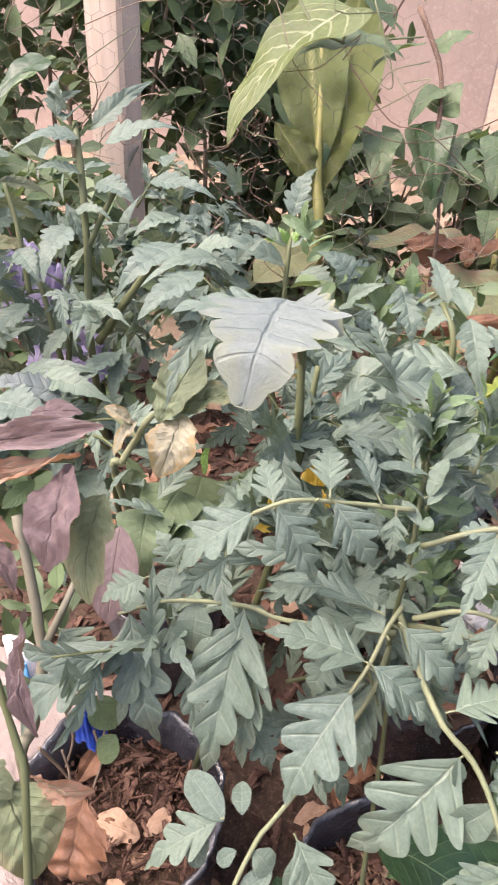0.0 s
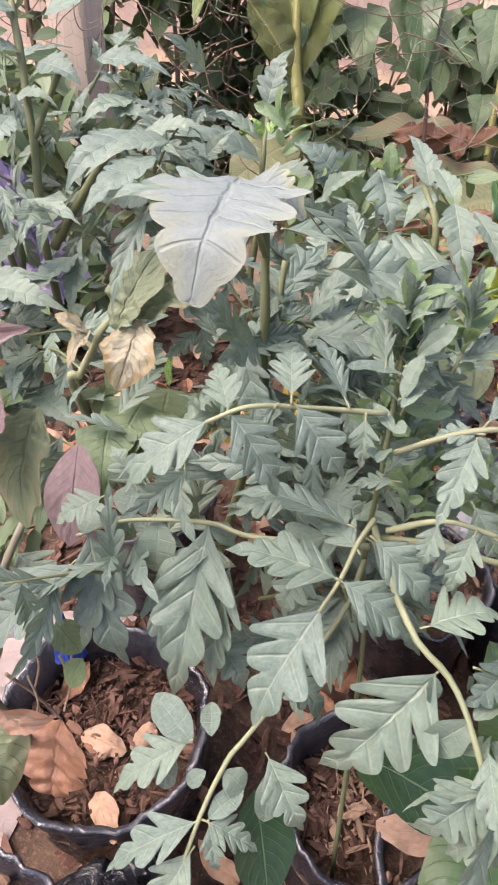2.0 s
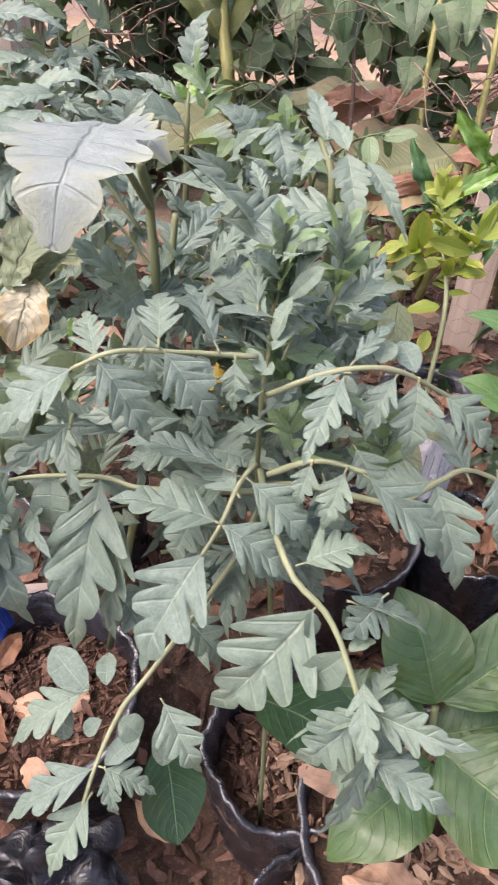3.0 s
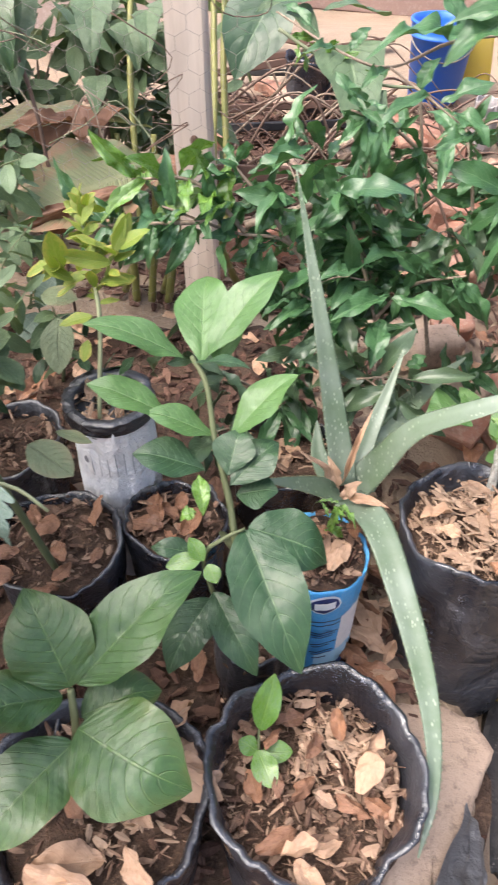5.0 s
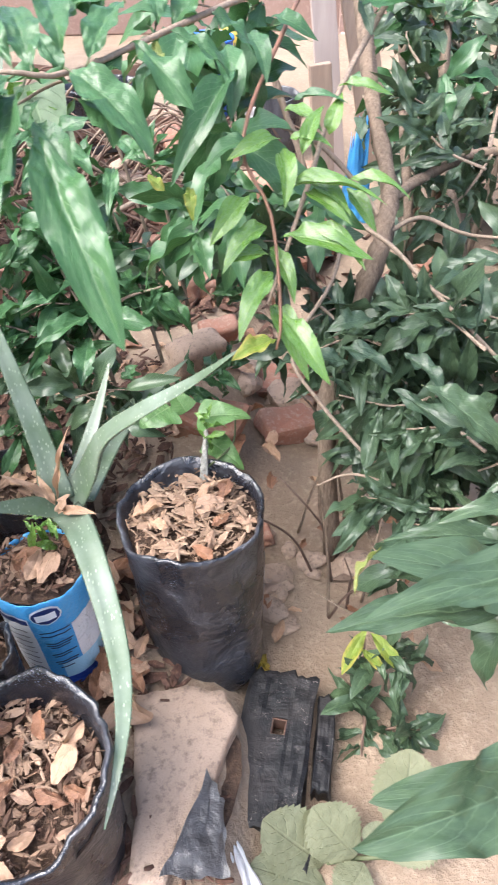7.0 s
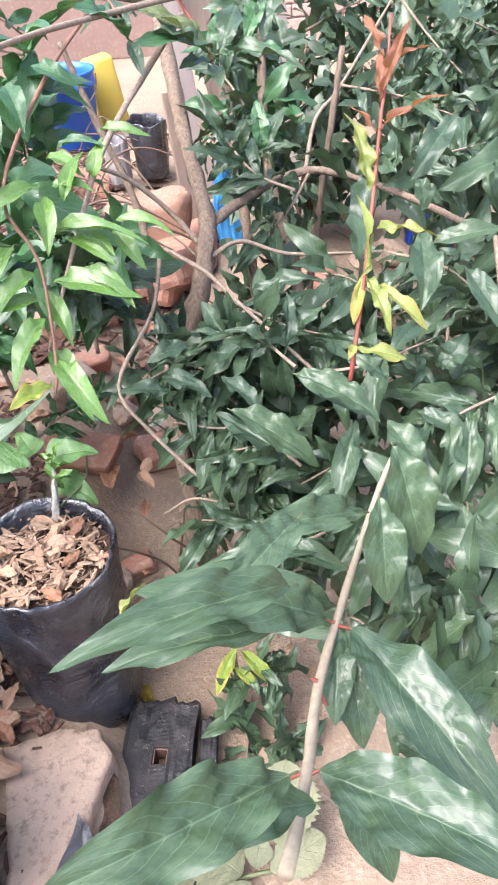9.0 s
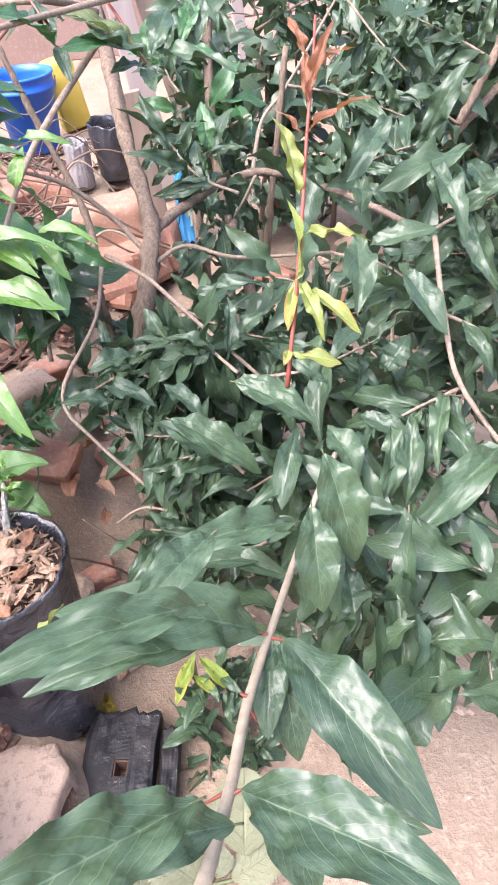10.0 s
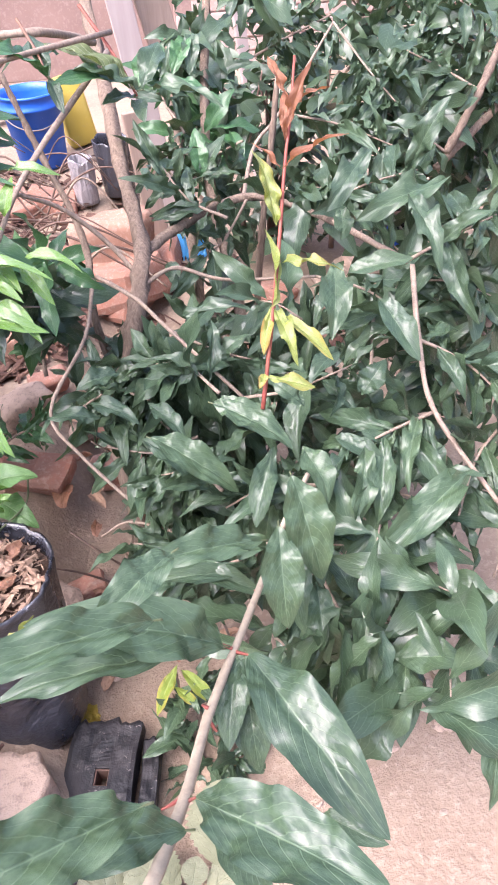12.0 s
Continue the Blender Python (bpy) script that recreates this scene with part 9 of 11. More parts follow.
sprig_leaves(pomegranate, [(1.665, 1.403, 0.96), (1.603, 1.461, 1.004), (1.516, 1.527, 1.049)], 18, 0.11000000000000001, 0.034, "lance", "glossy", 217, droop=0.55, name='leaf')
stem(pomegranate, [(0.98, 1.218, 0.815), (0.91, 1.163, 0.763), (0.855, 1.149, 0.731)], 0.003, 0.0015, "twig", "twig")
sprig_leaves(pomegranate, [(0.98, 1.218, 0.815), (0.91, 1.163, 0.763), (0.855, 1.149, 0.731)], 13, 0.099, 0.030600000000000002, "lance", "glossy", 218, droop=0.55, name='leaf')
stem(pomegranate, [(1.058, 1.043, 0.83), (1.153, 1.048, 0.866), (1.262, 1.033, 0.884)], 0.003, 0.0015, "twig", "twig")
sprig_leaves(pomegranate, [(1.058, 1.043, 0.83), (1.153, 1.048, 0.866), (1.262, 1.033, 0.884)], 18, 0.11000000000000001, 0.034, "lance", "glossy", 219, droop=0.55, name='leaf')
stem(pomegranate, [(1.275, 0.742, 0.722), (1.229, 0.786, 0.754), (1.182, 0.829, 0.787)], 0.003, 0.0015, "twig", "twig")
sprig_leaves(pomegranate, [(1.275, 0.742, 0.722), (1.229, 0.786, 0.754), (1.182, 0.829, 0.787)], 16, 0.11000000000000001, 0.034, "lance", "glossy", 220, droop=0.55, name='leaf')
stem(pomegranate, [(1.172, 0.558, 0.64), (1.097, 0.507, 0.636), (1.011, 0.417, 0.586)], 0.003, 0.0015, "twig", "twig")
sprig_leaves(pomegranate, [(1.172, 0.558, 0.64), (1.097, 0.507, 0.636), (1.011, 0.417, 0.586)], 16, 0.11000000000000001, 0.034, "lance", "glossy", 221, droop=0.55, name='leaf')
pomegranate_inner = thing("shrub", (1.0, 1.3, 0.02), "dense dark-leaved shrub behind the pale trunk", "shrub", "glossy shrubs")
stem(pomegranate_inner, [(1.0, 1.3, 0.0), (1.02, 1.32, 0.5), (1.1, 1.35, 1.0)], 0.012, 0.006, "bark", "trunk")
stem(pomegranate_inner, [(0.776, 1.243, 0.505), (0.879, 1.199, 0.565), (0.95, 1.094, 0.549)], 0.004, 0.002, "twig", "twig")
sprig_leaves(pomegranate_inner, [(0.776, 1.243, 0.505), (0.879, 1.199, 0.565), (0.95, 1.094, 0.549)], 24, 0.099, 0.0324, "lance", "glossy", 240, droop=0.5)
stem(pomegranate_inner, [(0.618, 1.204, 0.413), (0.671, 0.998, 0.357), (0.762, 0.858, 0.384)], 0.004, 0.002, "twig", "twig")
sprig_leaves(pomegranate_inner, [(0.618, 1.204, 0.413), (0.671, 0.998, 0.357), (0.762, 0.858, 0.384)], 24, 0.099, 0.0324, "lance", "glossy", 241, droop=0.5)
stem(pomegranate_inner, [(1.014, 1.199, 0.533), (1.067, 1.054, 0.543), (1.147, 0.999, 0.583)], 0.004, 0.002, "twig", "twig")
sprig_leaves(pomegranate_inner, [(1.014, 1.199, 0.533), (1.067, 1.054, 0.543), (1.147, 0.999, 0.583)], 24, 0.11000000000000001, 0.036, "lance", "glossy", 242, droop=0.5)
stem(pomegranate_inner, [(1.048, 0.89, 0.509), (1.13, 0.805, 0.517), (1.241, 0.783, 0.528)], 0.004, 0.002, "twig", "twig")
sprig_leaves(pomegranate_inner, [(1.048, 0.89, 0.509), (1.13, 0.805, 0.517), (1.241, 0.783, 0.528)], 24, 0.11000000000000001, 0.036, "lance", "glossy", 243, droop=0.5)
stem(pomegranate_inner, [(0.806, 0.907, 0.452), (0.879, 0.773, 0.48), (0.954, 0.68, 0.478)], 0.004, 0.002, "twig", "twig")
sprig_leaves(pomegranate_inner, [(0.806, 0.907, 0.452), (0.879, 0.773, 0.48), (0.954, 0.68, 0.478)], 24, 0.11000000000000001, 0.036, "lance", "glossy", 244, droop=0.5)
stem(pomegranate_inner, [(1.268, 1.09, 0.645), (1.317, 0.975, 0.611), (1.401, 0.896, 0.551)], 0.004, 0.002, "twig", "twig")
sprig_leaves(pomegranate_inner, [(1.268, 1.09, 0.645), (1.317, 0.975, 0.611), (1.401, 0.896, 0.551)], 24, 0.11000000000000001, 0.036, "lance", "glossy", 245, droop=0.5)
stem(pomegranate_inner, [(1.021, 0.695, 0.439), (1.111, 0.656, 0.501), (1.173, 0.569, 0.501)], 0.004, 0.002, "twig", "twig")
sprig_leaves(pomegranate_inner, [(1.021, 0.695, 0.439), (1.111, 0.656, 0.501), (1.173, 0.569, 0.501)], 21, 0.11000000000000001, 0.036, "lance", "glossy", 246, droop=0.5)
stem(pomegranate_inner, [(1.235, 1.904, 0.918), (1.354, 1.908, 0.959), (1.488, 1.906, 1)], 0.004, 0.002, "twig", "twig")
sprig_leaves(pomegranate_inner, [(1.235, 1.904, 0.918), (1.354, 1.908, 0.959), (1.488, 1.906, 1)], 24, 0.11000000000000001, 0.036, "lance", "glossy", 247, droop=0.5)
stem(pomegranate_inner, [(1.395, 1.69, 0.886), (1.537, 1.725, 0.968), (1.657, 1.705, 0.985)], 0.004, 0.002, "twig", "twig")
sprig_leaves(pomegranate_inner, [(1.395, 1.69, 0.886), (1.537, 1.725, 0.968), (1.657, 1.705, 0.985)], 24, 0.11000000000000001, 0.036, "lance", "glossy", 248, droop=0.5)
stem(pomegranate_inner, [(1.671, 1.691, 0.822), (1.675, 1.512, 0.78), (1.664, 1.326, 0.724)], 0.004, 0.002, "twig", "twig")
sprig_leaves(pomegranate_inner, [(1.671, 1.691, 0.822), (1.675, 1.512, 0.78), (1.664, 1.326, 0.724)], 24, 0.11000000000000001, 0.036, "lance", "glossy", 249, droop=0.5)
stem(pomegranate_inner, [(1.127, 1.739, 0.855), (1.065, 1.822, 0.926), (1.031, 1.896, 0.996)], 0.004, 0.002, "twig", "twig")
sprig_leaves(pomegranate_inner, [(1.127, 1.739, 0.855), (1.065, 1.822, 0.926), (1.031, 1.896, 0.996)], 21, 0.099, 0.0324, "lance", "glossy", 250, droop=0.5)
stem(pomegranate_inner, [(0.873, 1.742, 0.778), (0.931, 1.65, 0.696), (0.939, 1.473, 0.657)], 0.004, 0.002, "twig", "twig")
sprig_leaves(pomegranate_inner, [(0.873, 1.742, 0.778), (0.931, 1.65, 0.696), (0.939, 1.473, 0.657)], 18, 0.099, 0.0324, "lance", "glossy", 251, droop=0.5)
stem(pomegranate_inner, [(0.658, 0.805, 0.676), (0.602, 0.87, 0.663), (0.513, 0.9, 0.608)], 0.003, 0.0015, "twig", "twig")
sprig_leaves(pomegranate_inner, [(0.658, 0.805, 0.676), (0.602, 0.87, 0.663), (0.513, 0.9, 0.608)], 21, 0.09350000000000001, 0.030600000000000002, "lance", "glossy", 270, droop=0.5)
stem(pomegranate_inner, [(0.72, 0.745, 0.621), (0.646, 0.745, 0.61), (0.571, 0.809, 0.594)], 0.003, 0.0015, "twig", "twig")
sprig_leaves(pomegranate_inner, [(0.72, 0.745, 0.621), (0.646, 0.745, 0.61), (0.571, 0.809, 0.594)], 24, 0.09350000000000001, 0.030600000000000002, "lance", "glossy", 271, droop=0.5)
stem(pomegranate_inner, [(0.755, 0.705, 0.731), (0.717, 0.79, 0.741), (0.647, 0.845, 0.716)], 0.003, 0.0015, "twig", "twig")
sprig_leaves(pomegranate_inner, [(0.755, 0.705, 0.731), (0.717, 0.79, 0.741), (0.647, 0.845, 0.716)], 24, 0.09350000000000001, 0.030600000000000002, "lance", "glossy", 272, droop=0.5)
stem(pomegranate_inner, [(0.629, 0.66, 0.517), (0.572, 0.717, 0.496), (0.523, 0.747, 0.447)], 0.003, 0.0015, "twig", "twig")
stem(pomegranate_inner, [(0.724, 0.551, 0.562), (0.66, 0.595, 0.526), (0.573, 0.657, 0.505)], 0.003, 0.0015, "twig", "twig")
sprig_leaves(pomegranate_inner, [(0.724, 0.551, 0.562), (0.66, 0.595, 0.526), (0.573, 0.657, 0.505)], 24, 0.09350000000000001, 0.030600000000000002, "lance", "glossy", 274, droop=0.5)
stem(pomegranate_inner, [(0.89, 1.069, 0.844), (0.839, 1.157, 0.857), (0.808, 1.273, 0.903)], 0.003, 0.0015, "twig", "twig")
sprig_leaves(pomegranate_inner, [(0.89, 1.069, 0.844), (0.839, 1.157, 0.857), (0.808, 1.273, 0.903)], 21, 0.09350000000000001, 0.030600000000000002, "lance", "glossy", 275, droop=0.5)
stem(pomegranate_inner, [(0.9, 1.399, 0.903), (0.887, 1.522, 0.959), (0.966, 1.618, 1)], 0.003, 0.0015, "twig", "twig")
sprig_leaves(pomegranate_inner, [(0.9, 1.399, 0.903), (0.887, 1.522, 0.959), (0.966, 1.618, 1)], 18, 0.09350000000000001, 0.030600000000000002, "lance", "glossy", 276, droop=0.5)
stem(pomegranate_inner, [(0.713, 0.573, 0.657), (0.691, 0.636, 0.648), (0.642, 0.682, 0.616)], 0.003, 0.0015, "twig", "twig")
sprig_leaves(pomegranate_inner, [(0.713, 0.573, 0.657), (0.691, 0.636, 0.648), (0.642, 0.682, 0.616)], 21, 0.09350000000000001, 0.030600000000000002, "lance", "glossy", 277, droop=0.5)

g = random.Random(64)
for n in range(12):
    x, y = g.uniform(0.5, 0.74), g.uniform(0.72, 1.02)
    h = g.uniform(0.25, 0.5)
    dx, dy = g.uniform(-0.16, 0.12), g.uniform(-0.1, 0.1)
    stem(pomegranate_inner, [(x, y, 0.0), (x + dx * 0.3, y + dy * 0.4, h * 0.5), (x + dx * 0.7, y + dy, h * 0.8), (x + dx * 1.2, y + dy * 0.8, h)], 0.0035, 0.0014, g.choice(("twig_dark", "twig", "bark")), "twig", 14, 6)

low_shoot = thing("low_shrub", (0.62, 0.62, 0), "low leafy shoot with dark and yellow-green leaves", "shrub", "glossy shrubs")
stem(low_shoot, [(0.562, 0.445, -0.089), (0.586, 0.524, 0.028), (0.573, 0.586, 0.137)], 0.003, 0.0015, "twig_dark", "twig")
sprig_leaves(low_shoot, [(0.562, 0.445, -0.089), (0.586, 0.524, 0.028), (0.573, 0.586, 0.137)], 26, 0.075, 0.028, "lance", "glossy", 300, droop=0.4)
stem(low_shoot, [(0.582, 0.499, -0.014), (0.633, 0.489, 0.013), (0.669, 0.466, 0.023)], 0.003, 0.0015, "twig_dark", "twig")
sprig_leaves(low_shoot, [(0.582, 0.499, -0.014), (0.633, 0.489, 0.013), (0.669, 0.466, 0.023)], 22, 0.075, 0.028, "lance", "glossy", 301, droop=0.4)
stem(low_shoot, [(0.577, 0.556, 0.105), (0.622, 0.575, 0.161), (0.659, 0.547, 0.137)], 0.003, 0.0015, "twig_dark", "twig")
sprig_leaves(low_shoot, [(0.577, 0.556, 0.105), (0.622, 0.575, 0.161), (0.659, 0.547, 0.137)], 22, 0.075, 0.028, "lance", "glossy", 302, droop=0.4)
stem(low_shoot, [(0.586, 0.524, 0.028), (0.559, 0.463, 0.003), (0.561, 0.418, -0.045)], 0.003, 0.0015, "twig_dark", "twig")
sprig_leaves(low_shoot, [(0.586, 0.524, 0.028), (0.559, 0.463, 0.003), (0.561, 0.418, -0.045)], 16, 0.075, 0.028, "lance", "glossy", 303, droop=0.4)
leaves(low_shoot, "lance", "lime", [
    (0.596, 0.608, 0.193, 0.532, 0.552, 0.138, 0.036, 0),
    (0.6, 0.6, 0.185, 0.648, 0.529, 0.131, 0.036, 0),
    (0.58, 0.582, 0.162, 0.614, 0.542, 0.139, 0.027, 0),
])
stem(low_shoot, [(0.564, 0.449, -0.099), (0.577, 0.5, -0.014), (0.59, 0.602, 0.185)], 0.005, 0.002, "twig_dark", "stem")

toothed_plant = thing("leafy_herb", (0.42, 0.3, 0), "herb with pale rounded toothed leaves", "herb")
leaves(toothed_plant, "tooth", "mint", [
    (0.441, 0.288, 0.01, 0.348, 0.347, 0.095, 0.117, 0),
    (0.496, 0.286, 0.027, 0.432, 0.352, 0.093, 0.107, -10),
    (0.574, 0.294, 0.058, 0.617, 0.4, 0.133, 0.126, 0),
    (0.438, 0.254, 0.003, 0.316, 0.293, 0.062, 0.092, 10),
    (0.543, 0.275, 0.034, 0.647, 0.289, 0.059, 0.079, 0),
    (0.521, 0.283, 0.042, 0.542, 0.319, 0.068, 0.051, 0),
    (0.506, 0.272, 0.028, 0.454, 0.223, 0.03, 0.082, 0),
])
stem(toothed_plant, [(0.446, 0.288, 0.01), (0.502, 0.285, 0.012), (0.546, 0.277, 0.023), (0.42, 0.3, 0)], 0.003, 0.004, "stem", "stem")

bag_sapling = thing("sapling", (0.3, 0.8, 0.45), "small sapling with fresh heart-shaped leaves and a scaly grey stem", "sapling", "saplings")
stem(bag_sapling, [(0.329, 0.823, 0.4), (0.338, 0.858, 0.443), (0.348, 0.9, 0.475)], 0.008, 0.004, "lichen", "stem", 40, 16, 0.8)
stem(bag_sapling, [(0.338, 0.844, 0.429), (0.395, 0.9, 0.429), (0.411, 0.951, 0.453)], 0.002, 0.002, "stem", "stem")
leaves(bag_sapling, "heart", "broad_light", [
    (0.337, 0.938, 0.475, 0.435, 0.906, 0.485, 0.075, 0),
    (0.287, 0.976, 0.479, 0.228, 0.941, 0.462, 0.097, 0),
    (0.353, 0.92, 0.429, 0.408, 0.855, 0.398, 0.065, 0),
    (0.317, 0.964, 0.47, 0.291, 1.006, 0.497, 0.055, 0),
])
sprig_leaves(bag_sapling, [(0.338, 0.865, 0.45), (0.348, 0.892, 0.478), (0.358, 0.92, 0.507)], 12, 0.035, 0.014, "lance", "glossy_light", 310, droop=0.1)
leaves(bag_sapling, "lance", "glossy_soft", [
    (0.208, 1.055, 0.503, 0.235, 1.07, 0.518, 0.032, 0),
    (0.197, 1.055, 0.503, 0.24, 1.055, 0.503, 0.032, 0),
])

climber = thing("climber", (-1.05, 1.5, 0.16), "climbing plant with large pale green leaves on the netting", "climber")
stem(climber, [(-0.872, 1.704, 1.182), (-0.887, 1.658, 1.118), (-0.821, 1.743, 1.122), (-0.741, 1.808, 1.128)], 0.003, 0.002, "stem_pale", "vine")
stem(climber, [(-0.762, 1.818, 1.184), (-0.692, 1.767, 1.087), (-0.665, 1.722, 1.018), (-0.646, 1.663, 0.904), (-0.604, 1.635, 0.716), (-0.6, 1.62, 0.16)], 0.006, 0.004, "twig_dark", "vine")
stem(climber, [(-0.887, 1.658, 1.118), (-0.943, 1.627, 1.142), (-1.013, 1.659, 1.215)], 0.003, 0.003, "stem_pale", "vine")
leaves(climber, "heart", "broad", [
    (-0.669, 1.7, 0.976, -0.628, 1.6, 0.828, 0.085, 0),
    (-1.532, 1.5, 1.053, -1.657, 1.4, 0.927, 0.09, 10),
])
leaves(climber, "heart", "back", [
    (-0.88, 1.661, 1.184, -1.069, 1.428, 0.929, 0.256, 10),
])
leaves(climber, "heart", "wild", [
    (-0.894, 1.685, 1.121, -0.756, 1.693, 1.094, 0.085, 0),
    (-0.681, 1.726, 0.965, -0.638, 1.63, 0.81, 0.121, 0),
    (-0.675, 1.734, 1.038, -0.721, 1.656, 0.966, 0.062, 0),
    (-0.742, 1.795, 1.113, -0.828, 1.69, 1.061, 0.075, 20),
    (-0.704, 1.804, 1.104, -0.632, 1.835, 1.14, 0.087, 0),
    (-0.662, 1.722, 0.985, -0.63, 1.762, 1.05, 0.1, 0),
    (-0.885, 1.706, 1.109, -0.998, 1.664, 1.082, 0.075, 0),
])
leaves(climber, "heart", "broad_dark", [
    (-1.5, 1.416, 1.063, -1.566, 1.284, 0.97, 0.092, 0),
    (-0.999, 1.83, 0.904, -0.951, 1.765, 0.801, 0.123, 0),
])

pleated_plant = thing("palm_seedling", (-0.93, 1.7, 0.17), "young palm-like plant with pleated leaves on a yellow stalk", "plant")
stem(pleated_plant, [(-1.057, 2.034, 1.181), (-0.99, 1.87, 0.964), (-0.944, 1.747, 0.792), (-0.904, 1.672, 0.648), (-0.93, 1.7, 0.16)], 0.006, 0.02, "stem_yellow", "stalk")
leaves(pleated_plant, "long", "pleat", [
    (-0.932, 1.735, 0.755, -0.985, 2.152, 1.205, 0.22, 0),
    (-0.944, 1.758, 0.789, -1.142, 2.101, 1.223, 0.19, 0),
    (-0.939, 1.73, 0.769, -1.072, 1.747, 0.922, 0.106, 0),
])

banana_leaves = thing("banana_plant", (-0.5, 1.8, 0.16), "half-dried banana leaves with brown torn edges", "banana plant")
stem(banana_leaves, [(-0.25, 1.739, 0.541), (-0.35, 1.726, 0.583), (-0.545, 1.622, 0.587), (-0.66, 1.511, 0.545)], 0.005, 0.003, "stem_pale", "midrib")
leaves(banana_leaves, "long", "banana", [
    (-0.326, 1.765, 0.591, -0.671, 1.476, 0.54, 0.262, -10),
    (-0.385, 1.875, 0.626, -0.816, 1.714, 0.659, 0.159, 20),
    (-0.921, 1.743, 0.63, -1.027, 1.539, 0.578, 0.168, 0),
])
leaves(banana_leaves, "dry", "dry", [
    (-0.432, 1.804, 0.702, -0.693, 1.698, 0.684, 0.083, 0),
    (-0.526, 1.691, 0.656, -0.541, 1.73, 0.727, 0.041, 0),
    (-0.545, 1.722, 0.69, -0.679, 1.674, 0.687, 0.049, 0),
    (-0.253, 1.749, 0.594, -0.359, 1.685, 0.599, 0.084, 0),
    (-0.336, 1.609, 0.605, -0.632, 1.458, 0.544, 0.066, -30),
])
for dx, lean in ((0.0, 0.02), (0.05, 0.05), (-0.045, -0.03)):
    stem(banana_leaves, [(-0.42 + dx, 1.8, 0.15), (-0.4 + dx + lean * 0.5, 1.8, 0.4), (-0.39 + dx + lean, 1.79, 0.64)], 0.012, 0.007, "stem_yellow", "stalk")

canes = thing("ginger_canes", (-0.2, 1.78, 0.16), "tall yellow-green canes with broad leaves behind the post", "plant")
stem(canes, [(-0.247, 2.17, 0.941), (-0.23, 1.957, 0.718), (-0.215, 1.749, 0.431), (-0.15, 1.85, 0.15)], 0.008, 0.011, "stem_yellow", "cane")
stem(canes, [(-0.221, 2.259, 0.927), (-0.212, 2.036, 0.696), (-0.192, 1.818, 0.398), (-0.27, 1.85, 0.15)], 0.008, 0.011, "stem_yellow", "cane")
stem(canes, [(-0.34, 2.304, 0.917), (-0.321, 2.076, 0.68), (-0.331, 1.848, 0.374), (-0.39, 1.85, 0.15)], 0.008, 0.011, "stem_yellow", "cane")
stem(canes, [(-0.496, 2.344, 0.906), (-0.484, 2.109, 0.663), (-0.45, 1.88, 0.35), (-0.51, 1.85, 0.15)], 0.008, 0.011, "stem_yellow", "cane")
leaves(canes, "broad", "broad_dark", [
    (-0.042, 2.221, 0.938, -0.175, 1.986, 0.713, 0.193, 0),
    (-0.127, 2.31, 0.896, -0.153, 2.153, 0.737, 0.141, 0),
])
leaves(canes, "heart", "wild", [
    (-0.667, 1.79, 0.92, -0.629, 1.608, 0.785, 0.127, 0),
    (-0.528, 1.988, 0.904, -0.509, 1.818, 0.784, 0.111, 0),
    (-0.406, 2.032, 0.862, -0.39, 1.908, 0.775, 0.074, 0),
    (-0.509, 1.848, 0.757, -0.502, 1.759, 0.693, 0.073, 0),
    (-0.833, 1.938, 0.892, -0.794, 1.793, 0.766, 0.112, 0),
    (-0.47, 2.062, 0.828, -0.425, 1.952, 0.738, 0.089, 0),
])

vine_right = thing("vine", (0.28, 1.9, 0.14), "vine with olive heart-shaped leaves on thin twigs", "vine")
stem(vine_right, [(-0.064, 1.636, 0.915), (0.022, 1.607, 0.874), (0.142, 1.582, 0.833), (0.235, 1.586, 0.825)], 0.004, 0.003, "stem_pale", "twig")
stem(vine_right, [(0.235, 1.586, 0.825), (0.265, 1.585, 0.677), (0.304, 1.595, 0.394), (0.28, 1.9, 0.14)], 0.004, 0.005, "twig", "stem")
leaves(vine_right, "heart", "wild", [
    (0.077, 1.63, 0.891, 0.118, 1.454, 0.733, 0.149, 0),
    (0.156, 1.704, 0.928, 0.025, 1.672, 0.94, 0.128, 20),
    (0.106, 1.54, 0.823, 0.151, 1.43, 0.733, 0.102, 0),
    (0.01, 1.694, 0.965, -0.113, 1.654, 0.939, 0.069, 0),
    (-0.032, 1.696, 0.943, 0.02, 1.623, 0.89, 0.058, 0),
])
sprig_leaves(vine_right, [(-0.064, 1.636, 0.915), (0.022, 1.607, 0.874), (0.142, 1.582, 0.833)], 14, 0.06, 0.02, "lance", "glossy_light", 400, droop=0.2)
g = random.Random(71)
dead_vine = thing("dead_vine", (-1.1, 1.56, 0.16), "tangle of thin pale dead vines caught in the netting", "vine")
for n in range(70):
    x, z = g.uniform(-2.1, -0.15), g.uniform(0.55, 1.35)
    pts = [(x, 1.55 + g.uniform(-0.06, 0.05), z)]
    for k in range(4):
        px, py, pz = pts[-1]
        pts.append((px + g.uniform(-0.12, 0.12), 1.55 + g.uniform(-0.07, 0.05), pz + g.uniform(-0.12, 0.08)))
    stem(dead_vine, pts, 0.0016, 0.0009, g.choice(("twig", "stem_pale", "twig_dark")), "tendril", 16, 4, 0.1)


